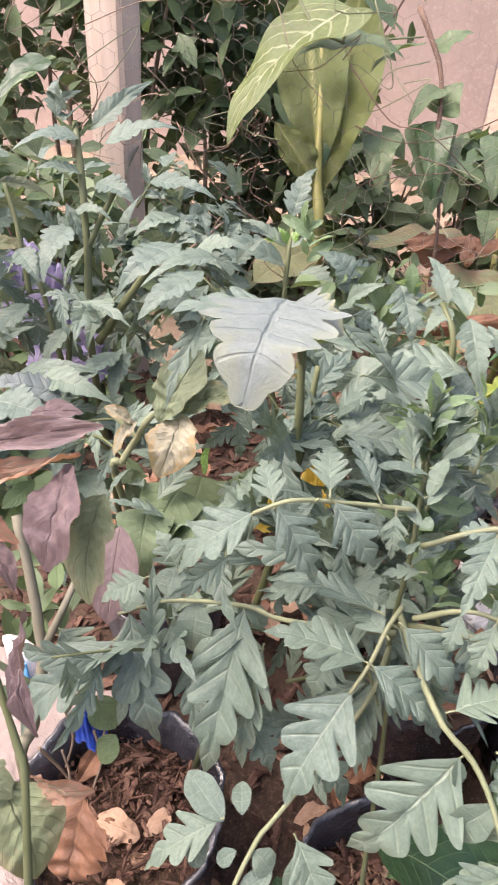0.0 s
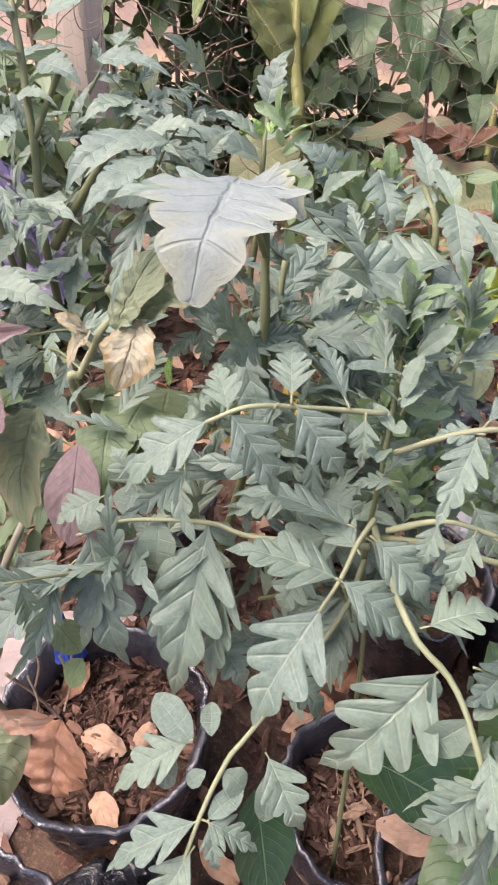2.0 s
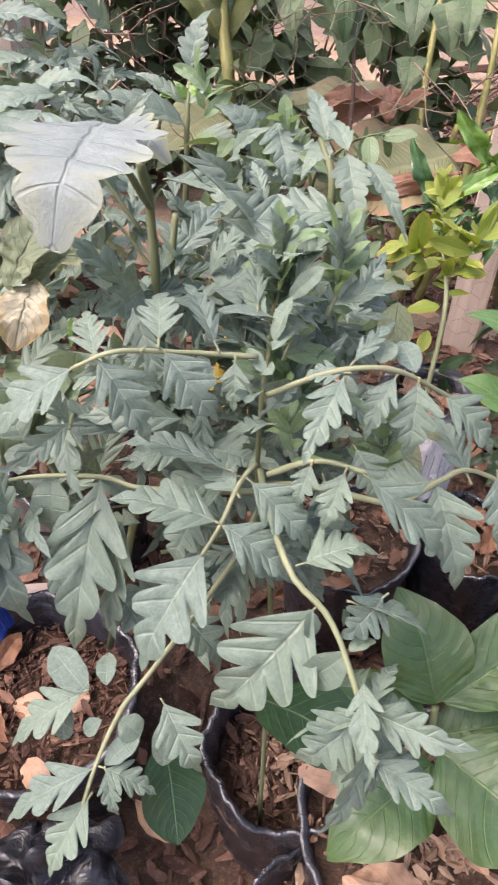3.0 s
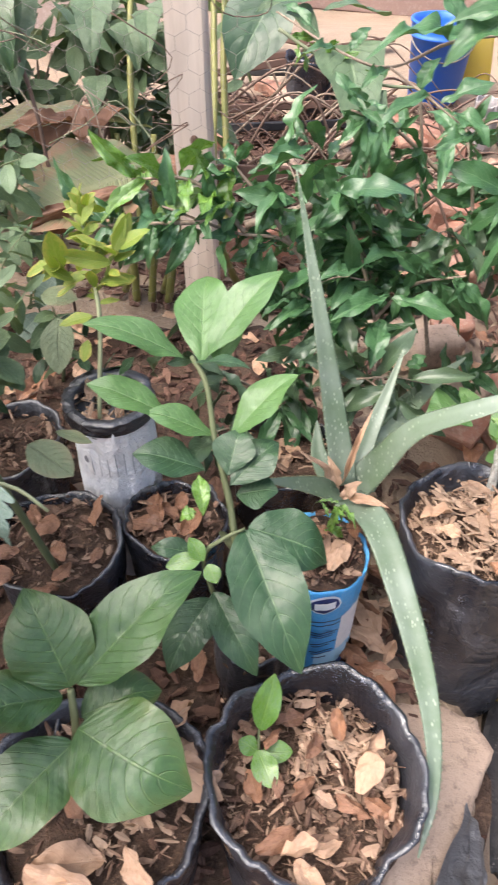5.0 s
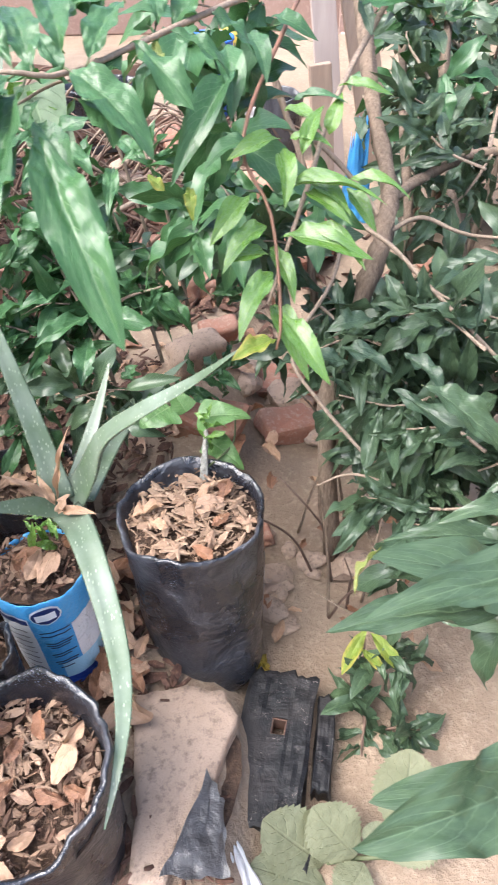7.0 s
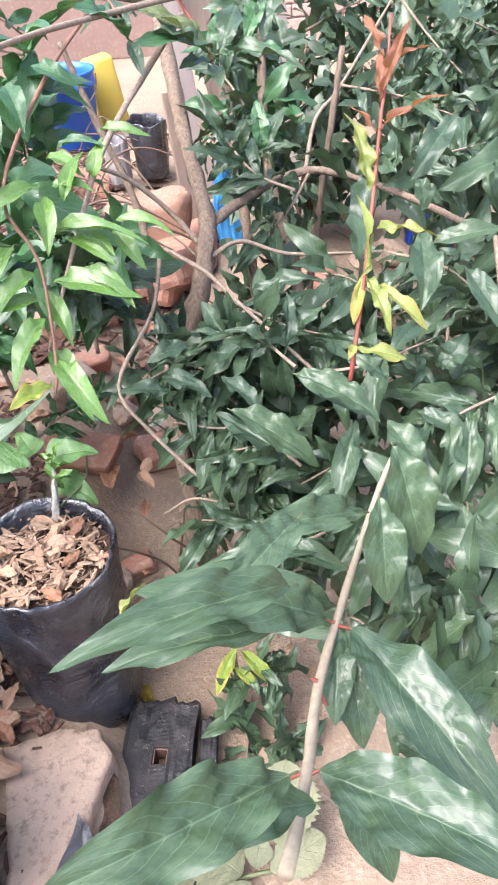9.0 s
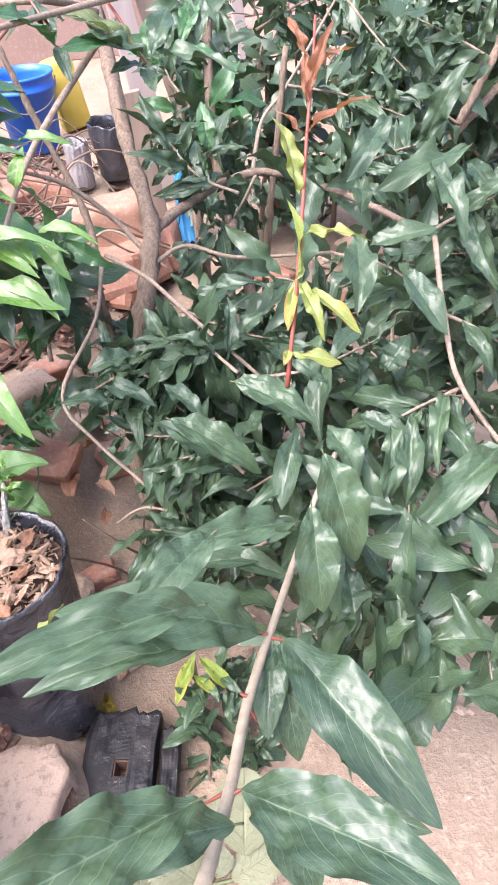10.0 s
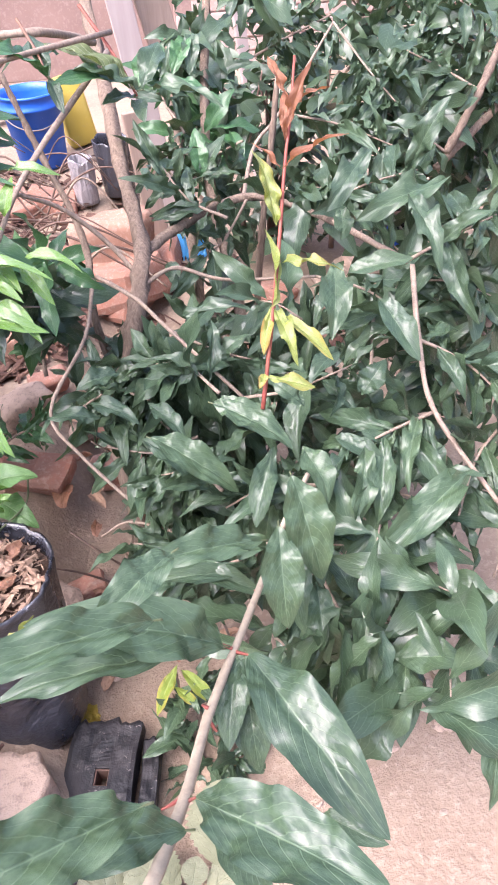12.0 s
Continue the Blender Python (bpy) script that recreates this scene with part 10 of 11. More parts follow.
def hedge(name, c, size, count, skin, ln, label, seed):
    """A dense bush far back: stems and a joined mass of folded leaves."""
    ob = thing(name, (c[0], c[1], 0.12), label, "bush", "bushes behind the fence")
    g = random.Random(seed)
    for n in range(9):
        x, y = c[0] + g.uniform(-0.4, 0.4) * size[0], c[1] + g.uniform(-0.3, 0.3) * size[1]
        stem(ob, [(x, y, 0.1), (x + g.uniform(-0.1, 0.1), y, size[2] * 0.5), (x + g.uniform(-0.3, 0.3), y + g.uniform(-0.1, 0.1), size[2] * g.uniform(0.8, 1.1))], 0.012, 0.003, g.choice(("bark", "twig_dark", "twig")), "stem", 10, 6)
    bm = bmesh.new()
    uvl = bm.loops.layers.uv.new("UVMap")
    for n in range(count):
        p = Vector((c[0] + g.gauss(0, 0.3) * size[0], c[1] + g.gauss(0, 0.3) * size[1], 0.12 + size[2] * g.random() ** 0.8))
        if noise.noise(p * 2.2 + Vector((seed, 0, 0))) < -0.22:
            continue
        b = g.uniform(0, 6.283)
        l = ln * g.uniform(0.6, 1.4)
        m = leaf_pose(p, p + Vector((math.cos(b), math.sin(b), g.uniform(-1.1, 0.3))).normalized() * l, l * g.uniform(0.4, 0.6), g.uniform(-50, 50))
        rows, tab = [], {}
        for i in range(4):
            v = i / 3
            w = (0.04, 0.45, 0.42, 0.02)[i]
            row = []
            for s in (-1, 0, 1):
                q = bm.verts.new(m @ Vector((s * w, v, 0.12 * abs(s) * w - 0.25 * v * v)))
                tab[q] = ((s + 1) / 2, v)
                row.append(q)
            rows.append(row)
        for r0, r1 in zip(rows, rows[1:]):
            for j in (0, 1):
                f = bm.faces.new((r0[j], r0[j + 1], r1[j + 1], r1[j]))
                for lo in f.loops:
                    lo[uvl].uv = tab[lo.vert]
    part("foliage", bm, M[skin], ob, kind="stuff")
    return ob


hedge("bush", (-1.9, 2.3, 0), (1.1, 0.5, 1.7), 3800, "wild", 0.1, "dark wild bush behind the netting", 3)
hedge("bush", (-1.36, 2.5, 0), (0.55, 0.5, 1.1), 1300, "wild", 0.1, "dull green wild bush behind the netting", 5)
hedge("bush", (-0.75, 2.35, 0), (0.6, 0.3, 0.72), 1300, "wild", 0.11, "low wild bush behind the dry leaves", 7)
hedge("bush", (-2.8, 2.2, 0), (1.0, 0.6, 1.7), 1500, "wild", 0.1, "dark bush at the end of the fence", 9)
hedge("bush", (-1.5, 1.35, 0), (0.5, 0.3, 0.75), 700, "wild", 0.08, "leafy weeds along the fence", 11)
hedge("bush", (2.6, 3.6, 0), (1.2, 0.5, 1.0), 1300, "glossy", 0.1, "dark glossy bush before the brick wall", 13)
hedge("bush", (3.4, 2.6, 0), (0.8, 0.8, 1.1), 1500, "glossy", 0.1, "dark glossy bush at the yard's edge", 15)
hedge("bush", (1.5, 2.4, 0), (0.5, 0.4, 0.72), 620, "glossy", 0.085, "thin dark-leaved bush before the leaning boards", 19)
hedge("bush", (2.0, 1.7, 0), (0.9, 0.7, 0.9), 1500, "glossy", 0.09, "dense low bush beyond the shrub", 17)
leaf_cloud(pomegranate_inner, [
    (1.006, 1.684, 0.698, 0.967, 1.63, 0.749),
    (0.965, 1.789, 0.72, 1.08, 1.73, 0.693),
    (0.455, 1.174, 0.75, 0.348, 1.238, 0.736),
    (0.932, 1.686, 0.774, 1.071, 1.687, 0.849),
    (0.949, 1.704, 0.837, 1.052, 1.663, 0.885),
    (0.999, 1.773, 0.709, 0.972, 1.831, 0.763),
    (0.542, 1.164, 0.744, 0.464, 1.143, 0.794),
    (0.567, 1.313, 0.666, 0.462, 1.338, 0.651),
    (0.989, 1.742, 0.792, 1.054, 1.808, 0.773),
    (0.484, 1.374, 1.051, 0.362, 1.364, 1.059),
    (0.503, 1.299, 0.701, 0.557, 1.376, 0.663),
    (1.003, 1.787, 0.775, 1.055, 1.696, 0.835),
    (0.493, 1.506, 1.057, 0.414, 1.442, 1.113),
    (0.504, 1.433, 0.603, 0.51, 1.493, 0.61),
    (0.565, 1.642, 0.515, 0.463, 1.61, 0.567),
    (0.966, 1.611, 0.747, 1.049, 1.618, 0.746),
], 9, 0.09, 0.034, "glossy_soft", 1000)
leaf_cloud(pomegranate_inner, [
    (0.534, 1.256, 0.69, 0.476, 1.197, 0.679),
    (0.976, 1.737, 0.879, 1.012, 1.831, 0.937),
    (0.887, 1.489, 0.855, 1.012, 1.42, 0.889),
    (0.583, 1.289, 0.668, 0.567, 1.178, 0.706),
    (0.955, 1.731, 0.874, 0.982, 1.825, 0.904),
    (0.992, 1.905, 0.909, 1.022, 1.986, 0.898),
    (0.585, 1.237, 0.702, 0.517, 1.163, 0.676),
    (0.451, 1.164, 0.762, 0.571, 1.178, 0.755),
    (0.517, 1.452, 0.607, 0.379, 1.457, 0.633),
    (0.929, 1.679, 0.765, 1.002, 1.715, 0.843),
    (0.986, 1.842, 0.946, 1.094, 1.881, 1.004),
    (0.512, 1.118, 0.777, 0.408, 1.093, 0.805),
    (0.587, 1.295, 0.665, 0.511, 1.34, 0.643),
    (0.492, 1.317, 0.694, 0.382, 1.384, 0.665),
    (0.496, 1.171, 0.766, 0.382, 1.207, 0.743),
    (1.013, 1.921, 0.941, 1.109, 1.879, 0.937),
], 9, 0.09, 0.034, "glossy_soft", 1016)
leaf_cloud(pomegranate_inner, [
    (0.97, 1.632, 0.746, 1.024, 1.684, 0.74),
    (0.909, 1.574, 0.9, 0.983, 1.656, 0.964),
], 9, 0.09, 0.034, "glossy_soft", 1032)
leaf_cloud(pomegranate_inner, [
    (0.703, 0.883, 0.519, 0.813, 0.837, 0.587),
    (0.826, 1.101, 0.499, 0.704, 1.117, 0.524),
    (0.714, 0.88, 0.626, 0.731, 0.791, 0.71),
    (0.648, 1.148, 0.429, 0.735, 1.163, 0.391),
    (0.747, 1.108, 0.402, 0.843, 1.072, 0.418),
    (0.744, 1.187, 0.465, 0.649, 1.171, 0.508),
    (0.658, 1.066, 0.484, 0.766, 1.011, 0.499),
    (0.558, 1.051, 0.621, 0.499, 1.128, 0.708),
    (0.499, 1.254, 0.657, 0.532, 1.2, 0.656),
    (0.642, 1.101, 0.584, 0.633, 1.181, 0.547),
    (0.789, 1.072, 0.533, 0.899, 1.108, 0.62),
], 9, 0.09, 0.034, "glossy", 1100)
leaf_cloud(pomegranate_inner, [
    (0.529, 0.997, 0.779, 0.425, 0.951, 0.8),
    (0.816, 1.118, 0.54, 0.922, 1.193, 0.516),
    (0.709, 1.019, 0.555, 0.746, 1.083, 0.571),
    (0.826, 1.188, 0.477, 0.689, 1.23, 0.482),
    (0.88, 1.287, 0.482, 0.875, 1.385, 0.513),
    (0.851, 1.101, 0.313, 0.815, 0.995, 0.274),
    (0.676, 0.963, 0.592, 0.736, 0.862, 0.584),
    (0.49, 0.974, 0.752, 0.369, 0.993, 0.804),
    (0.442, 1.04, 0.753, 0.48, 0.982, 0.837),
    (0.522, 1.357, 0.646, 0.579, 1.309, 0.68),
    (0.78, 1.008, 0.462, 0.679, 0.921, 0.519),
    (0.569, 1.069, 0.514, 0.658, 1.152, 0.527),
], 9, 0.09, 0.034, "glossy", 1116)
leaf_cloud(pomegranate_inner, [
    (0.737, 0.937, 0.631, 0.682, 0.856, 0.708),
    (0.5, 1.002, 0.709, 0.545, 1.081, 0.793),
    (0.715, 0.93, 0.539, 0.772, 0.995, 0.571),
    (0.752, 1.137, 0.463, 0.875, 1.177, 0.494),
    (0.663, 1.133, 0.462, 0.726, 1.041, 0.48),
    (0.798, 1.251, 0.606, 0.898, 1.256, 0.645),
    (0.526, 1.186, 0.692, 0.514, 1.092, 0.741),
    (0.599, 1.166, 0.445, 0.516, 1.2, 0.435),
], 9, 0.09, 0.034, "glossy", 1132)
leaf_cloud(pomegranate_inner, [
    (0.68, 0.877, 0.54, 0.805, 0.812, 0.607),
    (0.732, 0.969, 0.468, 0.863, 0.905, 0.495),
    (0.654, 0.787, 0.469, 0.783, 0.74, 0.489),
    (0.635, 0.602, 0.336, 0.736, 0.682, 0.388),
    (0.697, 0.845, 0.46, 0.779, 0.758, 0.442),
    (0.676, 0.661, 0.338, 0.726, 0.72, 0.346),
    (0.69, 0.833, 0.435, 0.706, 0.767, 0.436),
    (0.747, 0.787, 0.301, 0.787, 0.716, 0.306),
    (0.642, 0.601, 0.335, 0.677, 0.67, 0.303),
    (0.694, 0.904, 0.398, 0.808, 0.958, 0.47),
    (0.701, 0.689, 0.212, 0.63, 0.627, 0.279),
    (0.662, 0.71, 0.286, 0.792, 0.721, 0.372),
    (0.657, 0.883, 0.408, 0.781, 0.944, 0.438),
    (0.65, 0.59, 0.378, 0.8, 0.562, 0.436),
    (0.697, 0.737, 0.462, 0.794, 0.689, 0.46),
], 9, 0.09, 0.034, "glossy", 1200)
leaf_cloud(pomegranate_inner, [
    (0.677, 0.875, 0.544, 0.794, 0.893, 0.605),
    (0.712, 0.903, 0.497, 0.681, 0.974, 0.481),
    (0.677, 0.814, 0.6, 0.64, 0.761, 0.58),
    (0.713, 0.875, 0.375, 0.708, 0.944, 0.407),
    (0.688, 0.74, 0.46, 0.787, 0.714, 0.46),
    (0.625, 0.76, 0.507, 0.694, 0.797, 0.52),
    (0.727, 0.923, 0.431, 0.643, 0.919, 0.426),
    (0.69, 0.824, 0.39, 0.682, 0.935, 0.357),
    (0.735, 0.838, 0.404, 0.653, 0.856, 0.37),
    (0.645, 0.617, 0.432, 0.745, 0.69, 0.398),
], 9, 0.09, 0.034, "glossy", 1216)
leaf_cloud(fence_shrub, [
    (0.236, 1.446, 0.467, 0.345, 1.448, 0.439),
    (0.216, 1.483, 0.532, 0.367, 1.485, 0.549),
    (0.084, 1.325, 0.531, 0.125, 1.396, 0.617),
    (0.083, 1.601, 0.462, 0.228, 1.609, 0.479),
    (0.19, 1.369, 0.573, 0.224, 1.475, 0.589),
    (0.407, 1.546, 0.442, 0.505, 1.513, 0.485),
    (0.206, 1.499, 0.43, 0.186, 1.442, 0.489),
    (0.315, 1.392, 0.559, 0.305, 1.324, 0.524),
    (0.31, 1.468, 0.461, 0.357, 1.542, 0.449),
    (0.429, 1.585, 0.52, 0.422, 1.495, 0.582),
    (0.413, 1.299, 0.618, 0.567, 1.294, 0.707),
], 5, 0.085, 0.032, "glossy", 1300)
leaf_cloud(fence_shrub, [
    (0.211, 1.271, 0.5, 0.296, 1.183, 0.54),
    (0.136, 1.524, 0.558, 0.206, 1.562, 0.536),
    (0.281, 1.221, 0.528, 0.298, 1.287, 0.587),
    (0.311, 1.348, 0.604, 0.254, 1.252, 0.67),
    (0.24, 1.365, 0.545, 0.094, 1.388, 0.63),
    (0.417, 1.54, 0.471, 0.489, 1.441, 0.468),
], 5, 0.085, 0.032, "glossy", 1316)
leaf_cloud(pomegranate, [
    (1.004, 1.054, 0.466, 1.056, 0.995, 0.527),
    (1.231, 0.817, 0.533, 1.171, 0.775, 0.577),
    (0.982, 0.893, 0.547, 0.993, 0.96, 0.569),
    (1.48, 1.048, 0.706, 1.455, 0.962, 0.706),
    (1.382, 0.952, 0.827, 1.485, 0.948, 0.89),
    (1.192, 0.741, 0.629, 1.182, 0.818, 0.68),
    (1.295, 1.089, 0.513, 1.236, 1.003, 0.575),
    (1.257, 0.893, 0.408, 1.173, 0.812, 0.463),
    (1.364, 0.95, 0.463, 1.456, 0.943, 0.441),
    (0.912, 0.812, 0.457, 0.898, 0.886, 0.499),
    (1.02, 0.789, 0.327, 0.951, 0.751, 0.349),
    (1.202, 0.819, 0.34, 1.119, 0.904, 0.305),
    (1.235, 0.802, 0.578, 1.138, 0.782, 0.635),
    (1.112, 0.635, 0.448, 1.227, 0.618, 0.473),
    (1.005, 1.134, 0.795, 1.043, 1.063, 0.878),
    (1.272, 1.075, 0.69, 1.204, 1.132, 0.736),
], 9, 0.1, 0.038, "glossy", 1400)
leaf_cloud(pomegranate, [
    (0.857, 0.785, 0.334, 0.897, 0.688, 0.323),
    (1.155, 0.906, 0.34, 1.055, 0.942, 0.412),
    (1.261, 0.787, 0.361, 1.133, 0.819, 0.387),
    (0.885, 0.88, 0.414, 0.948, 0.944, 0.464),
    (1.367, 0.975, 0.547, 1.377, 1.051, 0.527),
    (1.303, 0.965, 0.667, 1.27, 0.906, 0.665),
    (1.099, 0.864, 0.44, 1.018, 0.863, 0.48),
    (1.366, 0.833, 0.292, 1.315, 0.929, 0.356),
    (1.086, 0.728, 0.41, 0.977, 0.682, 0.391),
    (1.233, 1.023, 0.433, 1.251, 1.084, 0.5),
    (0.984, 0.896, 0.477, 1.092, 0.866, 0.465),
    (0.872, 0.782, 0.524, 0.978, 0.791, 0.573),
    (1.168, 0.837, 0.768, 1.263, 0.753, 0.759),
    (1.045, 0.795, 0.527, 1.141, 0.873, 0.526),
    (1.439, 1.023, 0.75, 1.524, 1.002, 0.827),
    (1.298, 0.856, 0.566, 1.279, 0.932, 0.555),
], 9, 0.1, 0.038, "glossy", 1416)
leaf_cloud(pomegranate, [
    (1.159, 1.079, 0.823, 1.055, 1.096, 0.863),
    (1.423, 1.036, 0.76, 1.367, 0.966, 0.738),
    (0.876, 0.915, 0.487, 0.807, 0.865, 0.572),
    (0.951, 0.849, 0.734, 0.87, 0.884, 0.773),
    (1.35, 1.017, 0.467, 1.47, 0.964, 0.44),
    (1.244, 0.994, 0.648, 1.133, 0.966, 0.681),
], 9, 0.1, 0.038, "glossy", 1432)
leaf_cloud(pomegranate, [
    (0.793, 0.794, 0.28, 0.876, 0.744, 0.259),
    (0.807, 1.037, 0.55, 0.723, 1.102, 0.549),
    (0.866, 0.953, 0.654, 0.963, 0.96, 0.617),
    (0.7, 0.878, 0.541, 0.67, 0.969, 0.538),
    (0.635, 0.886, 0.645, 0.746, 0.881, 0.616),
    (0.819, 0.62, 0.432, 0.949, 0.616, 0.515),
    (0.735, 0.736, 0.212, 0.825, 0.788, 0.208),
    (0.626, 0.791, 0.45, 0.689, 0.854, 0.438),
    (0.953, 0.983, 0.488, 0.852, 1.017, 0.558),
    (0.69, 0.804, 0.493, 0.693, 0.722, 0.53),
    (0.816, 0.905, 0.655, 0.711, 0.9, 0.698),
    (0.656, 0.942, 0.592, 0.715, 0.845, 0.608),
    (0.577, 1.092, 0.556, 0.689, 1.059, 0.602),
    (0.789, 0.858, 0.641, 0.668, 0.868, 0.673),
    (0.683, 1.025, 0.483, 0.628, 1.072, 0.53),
], 9, 0.1, 0.038, "glossy", 1500)
leaf_cloud(pomegranate, [
    (0.881, 0.949, 0.643, 0.798, 0.957, 0.644),
    (0.696, 0.776, 0.426, 0.851, 0.755, 0.391),
    (0.881, 0.974, 0.619, 0.969, 1.04, 0.583),
    (0.766, 0.886, 0.296, 0.83, 0.971, 0.283),
    (0.747, 0.764, 0.441, 0.734, 0.868, 0.447),
    (0.621, 0.96, 0.596, 0.698, 0.877, 0.659),
], 9, 0.1, 0.038, "glossy", 1516)
leaf_cloud(pomegranate, [
    (0.739, 0.439, 0.455, 0.737, 0.352, 0.522),
    (0.845, 0.355, 0.585, 0.76, 0.316, 0.645),
    (0.891, 0.525, 0.536, 0.901, 0.625, 0.571),
    (0.932, 0.288, 0.542, 0.866, 0.19, 0.628),
    (0.896, 0.303, 0.567, 0.806, 0.274, 0.645),
    (0.839, 0.285, 0.529, 0.832, 0.192, 0.617),
    (0.955, 0.32, 0.514, 0.82, 0.374, 0.529),
    (0.984, 0.401, 0.545, 0.971, 0.293, 0.576),
    (0.752, 0.476, 0.445, 0.723, 0.422, 0.456),
    (0.931, 0.477, 0.517, 0.857, 0.537, 0.513),
    (0.825, 0.375, 0.553, 0.898, 0.467, 0.638),
    (1.004, 0.354, 0.486, 1.048, 0.254, 0.525),
    (0.896, 0.373, 0.502, 0.819, 0.319, 0.579),
    (0.88, 0.301, 0.456, 0.781, 0.342, 0.436),
    (0.803, 0.402, 0.463, 0.87, 0.355, 0.44),
    (0.996, 0.29, 0.564, 0.921, 0.316, 0.649),
], 8, 0.11, 0.042, "glossy", 1600)
leaf_cloud(pomegranate, [
    (1.047, 0.356, 0.559, 1.114, 0.409, 0.617),
    (0.915, 0.262, 0.45, 0.997, 0.347, 0.529),
    (0.96, 0.415, 0.428, 0.89, 0.376, 0.481),
    (0.911, 0.452, 0.625, 0.875, 0.398, 0.668),
], 8, 0.11, 0.042, "glossy", 1616)
leaf_cloud(pomegranate, [
    (1.409, 1.247, 0.771, 1.34, 1.204, 0.806),
    (1.143, 1.647, 1.083, 1.12, 1.59, 1.139),
    (1.883, 1.851, 0.802, 1.879, 1.912, 0.835),
    (1.181, 2.103, 0.878, 1.135, 2.154, 0.887),
    (1.593, 1.285, 0.872, 1.626, 1.357, 0.903),
    (1.742, 1.968, 0.885, 1.651, 1.945, 0.908),
    (1.106, 1.726, 0.704, 1.056, 1.789, 0.724),
    (1.599, 1.312, 0.877, 1.695, 1.389, 0.85),
    (1.666, 1.874, 0.984, 1.74, 1.945, 1.03),
    (1.648, 1.626, 0.943, 1.491, 1.616, 0.939),
    (1.374, 1.899, 1.03, 1.26, 1.937, 1.035),
    (1.351, 2.122, 0.937, 1.414, 2.175, 0.949),
    (1.799, 1.874, 0.776, 1.945, 1.898, 0.736),
    (1.345, 1.659, 0.655, 1.226, 1.596, 0.685),
    (1.878, 1.707, 0.867, 1.854, 1.795, 0.897),
    (1.626, 1.566, 0.629, 1.653, 1.489, 0.659),
], 9, 0.1, 0.038, "glossy", 1700)
leaf_cloud(pomegranate, [
    (1.325, 1.387, 0.77, 1.285, 1.453, 0.734),
    (1.242, 1.433, 0.739, 1.319, 1.388, 0.719),
    (1.676, 1.66, 0.815, 1.829, 1.692, 0.806),
    (1.438, 1.59, 0.649, 1.315, 1.531, 0.668),
    (1.043, 1.44, 0.782, 0.935, 1.44, 0.869),
    (1.755, 1.642, 0.911, 1.83, 1.589, 0.975),
    (1.396, 1.714, 0.988, 1.508, 1.721, 1.012),
    (1.635, 1.405, 0.979, 1.598, 1.34, 0.978),
    (1.563, 1.592, 0.693, 1.698, 1.583, 0.719),
    (1.26, 2.182, 0.938, 1.34, 2.159, 0.968),
    (1.035, 1.483, 0.791, 1.023, 1.549, 0.833),
    (1.408, 1.199, 0.785, 1.272, 1.233, 0.839),
    (1.646, 1.47, 1.013, 1.54, 1.39, 1.083),
    (1.507, 1.504, 0.726, 1.365, 1.468, 0.711),
    (1.888, 1.831, 0.866, 1.902, 1.727, 0.926),
    (1.43, 1.458, 0.885, 1.547, 1.384, 0.884),
], 9, 0.1, 0.038, "glossy", 1716)
leaf_cloud(pomegranate, [
    (1.3, 1.814, 1.03, 1.163, 1.854, 1.11),
    (1.672, 1.575, 0.696, 1.758, 1.521, 0.719),
    (1.765, 1.679, 0.707, 1.907, 1.641, 0.766),
    (1.66, 1.507, 0.93, 1.556, 1.428, 0.999),
    (1.097, 1.595, 1.068, 0.966, 1.637, 1.093),
    (1.519, 1.492, 0.753, 1.613, 1.48, 0.805),
    (1.735, 1.764, 0.638, 1.707, 1.669, 0.675),
    (1.42, 1.295, 0.882, 1.483, 1.345, 0.918),
], 9, 0.1, 0.038, "glossy", 1732)
leaf_cloud(pomegranate, [
    (1.014, 1.67, 1.016, 0.951, 1.575, 1.036),
    (0.963, 1.625, 0.754, 1.076, 1.637, 0.745),
    (1.022, 1.82, 0.835, 1.029, 1.74, 0.895),
    (1.125, 1.753, 0.917, 0.987, 1.759, 0.951),
    (1.049, 1.857, 0.978, 1.097, 1.802, 0.991),
    (0.978, 1.555, 0.748, 1.01, 1.459, 0.755),
    (1.125, 1.895, 0.895, 1.051, 1.844, 0.948),
    (1.09, 1.669, 0.807, 0.967, 1.675, 0.817),
], 8, 0.09, 0.034, "glossy", 1800)
leaves(tomato_front, "tomato", "tomato", [
    (-0.459, 0.345, 0.859, -0.522, 0.304, 0.84, 0.045, 0),
    (-0.451, 0.306, 0.845, -0.4, 0.302, 0.808, 0.044, 0),
    (-0.442, 0.346, 0.853, -0.393, 0.335, 0.824, 0.041, 0),
    (-0.391, 0.285, 0.861, -0.345, 0.305, 0.864, 0.065, -38),
    (-0.657, 0.325, 0.837, -0.685, 0.298, 0.82, 0.041, 0),
    (-0.634, 0.341, 0.845, -0.663, 0.361, 0.861, 0.037, 0),
    (-0.512, 0.38, 0.84, -0.562, 0.358, 0.821, 0.041, 0),
    (-0.378, 0.388, 0.873, -0.352, 0.368, 0.843, 0.041, 0),
    (-0.396, 0.366, 0.857, -0.377, 0.34, 0.824, 0.037, 0),
    (-0.337, 0.287, 0.843, -0.358, 0.26, 0.824, 0.044, -38),
], "leaflet")
leaves(tomato_front, "oval", "broad_dark", [
    (-0.419, 0.271, 0.681, -0.312, 0.25, 0.678, 0.085, -38),
    (-0.489, 0.238, 0.614, -0.453, 0.171, 0.576, 0.063, -38),
], "leaflet")
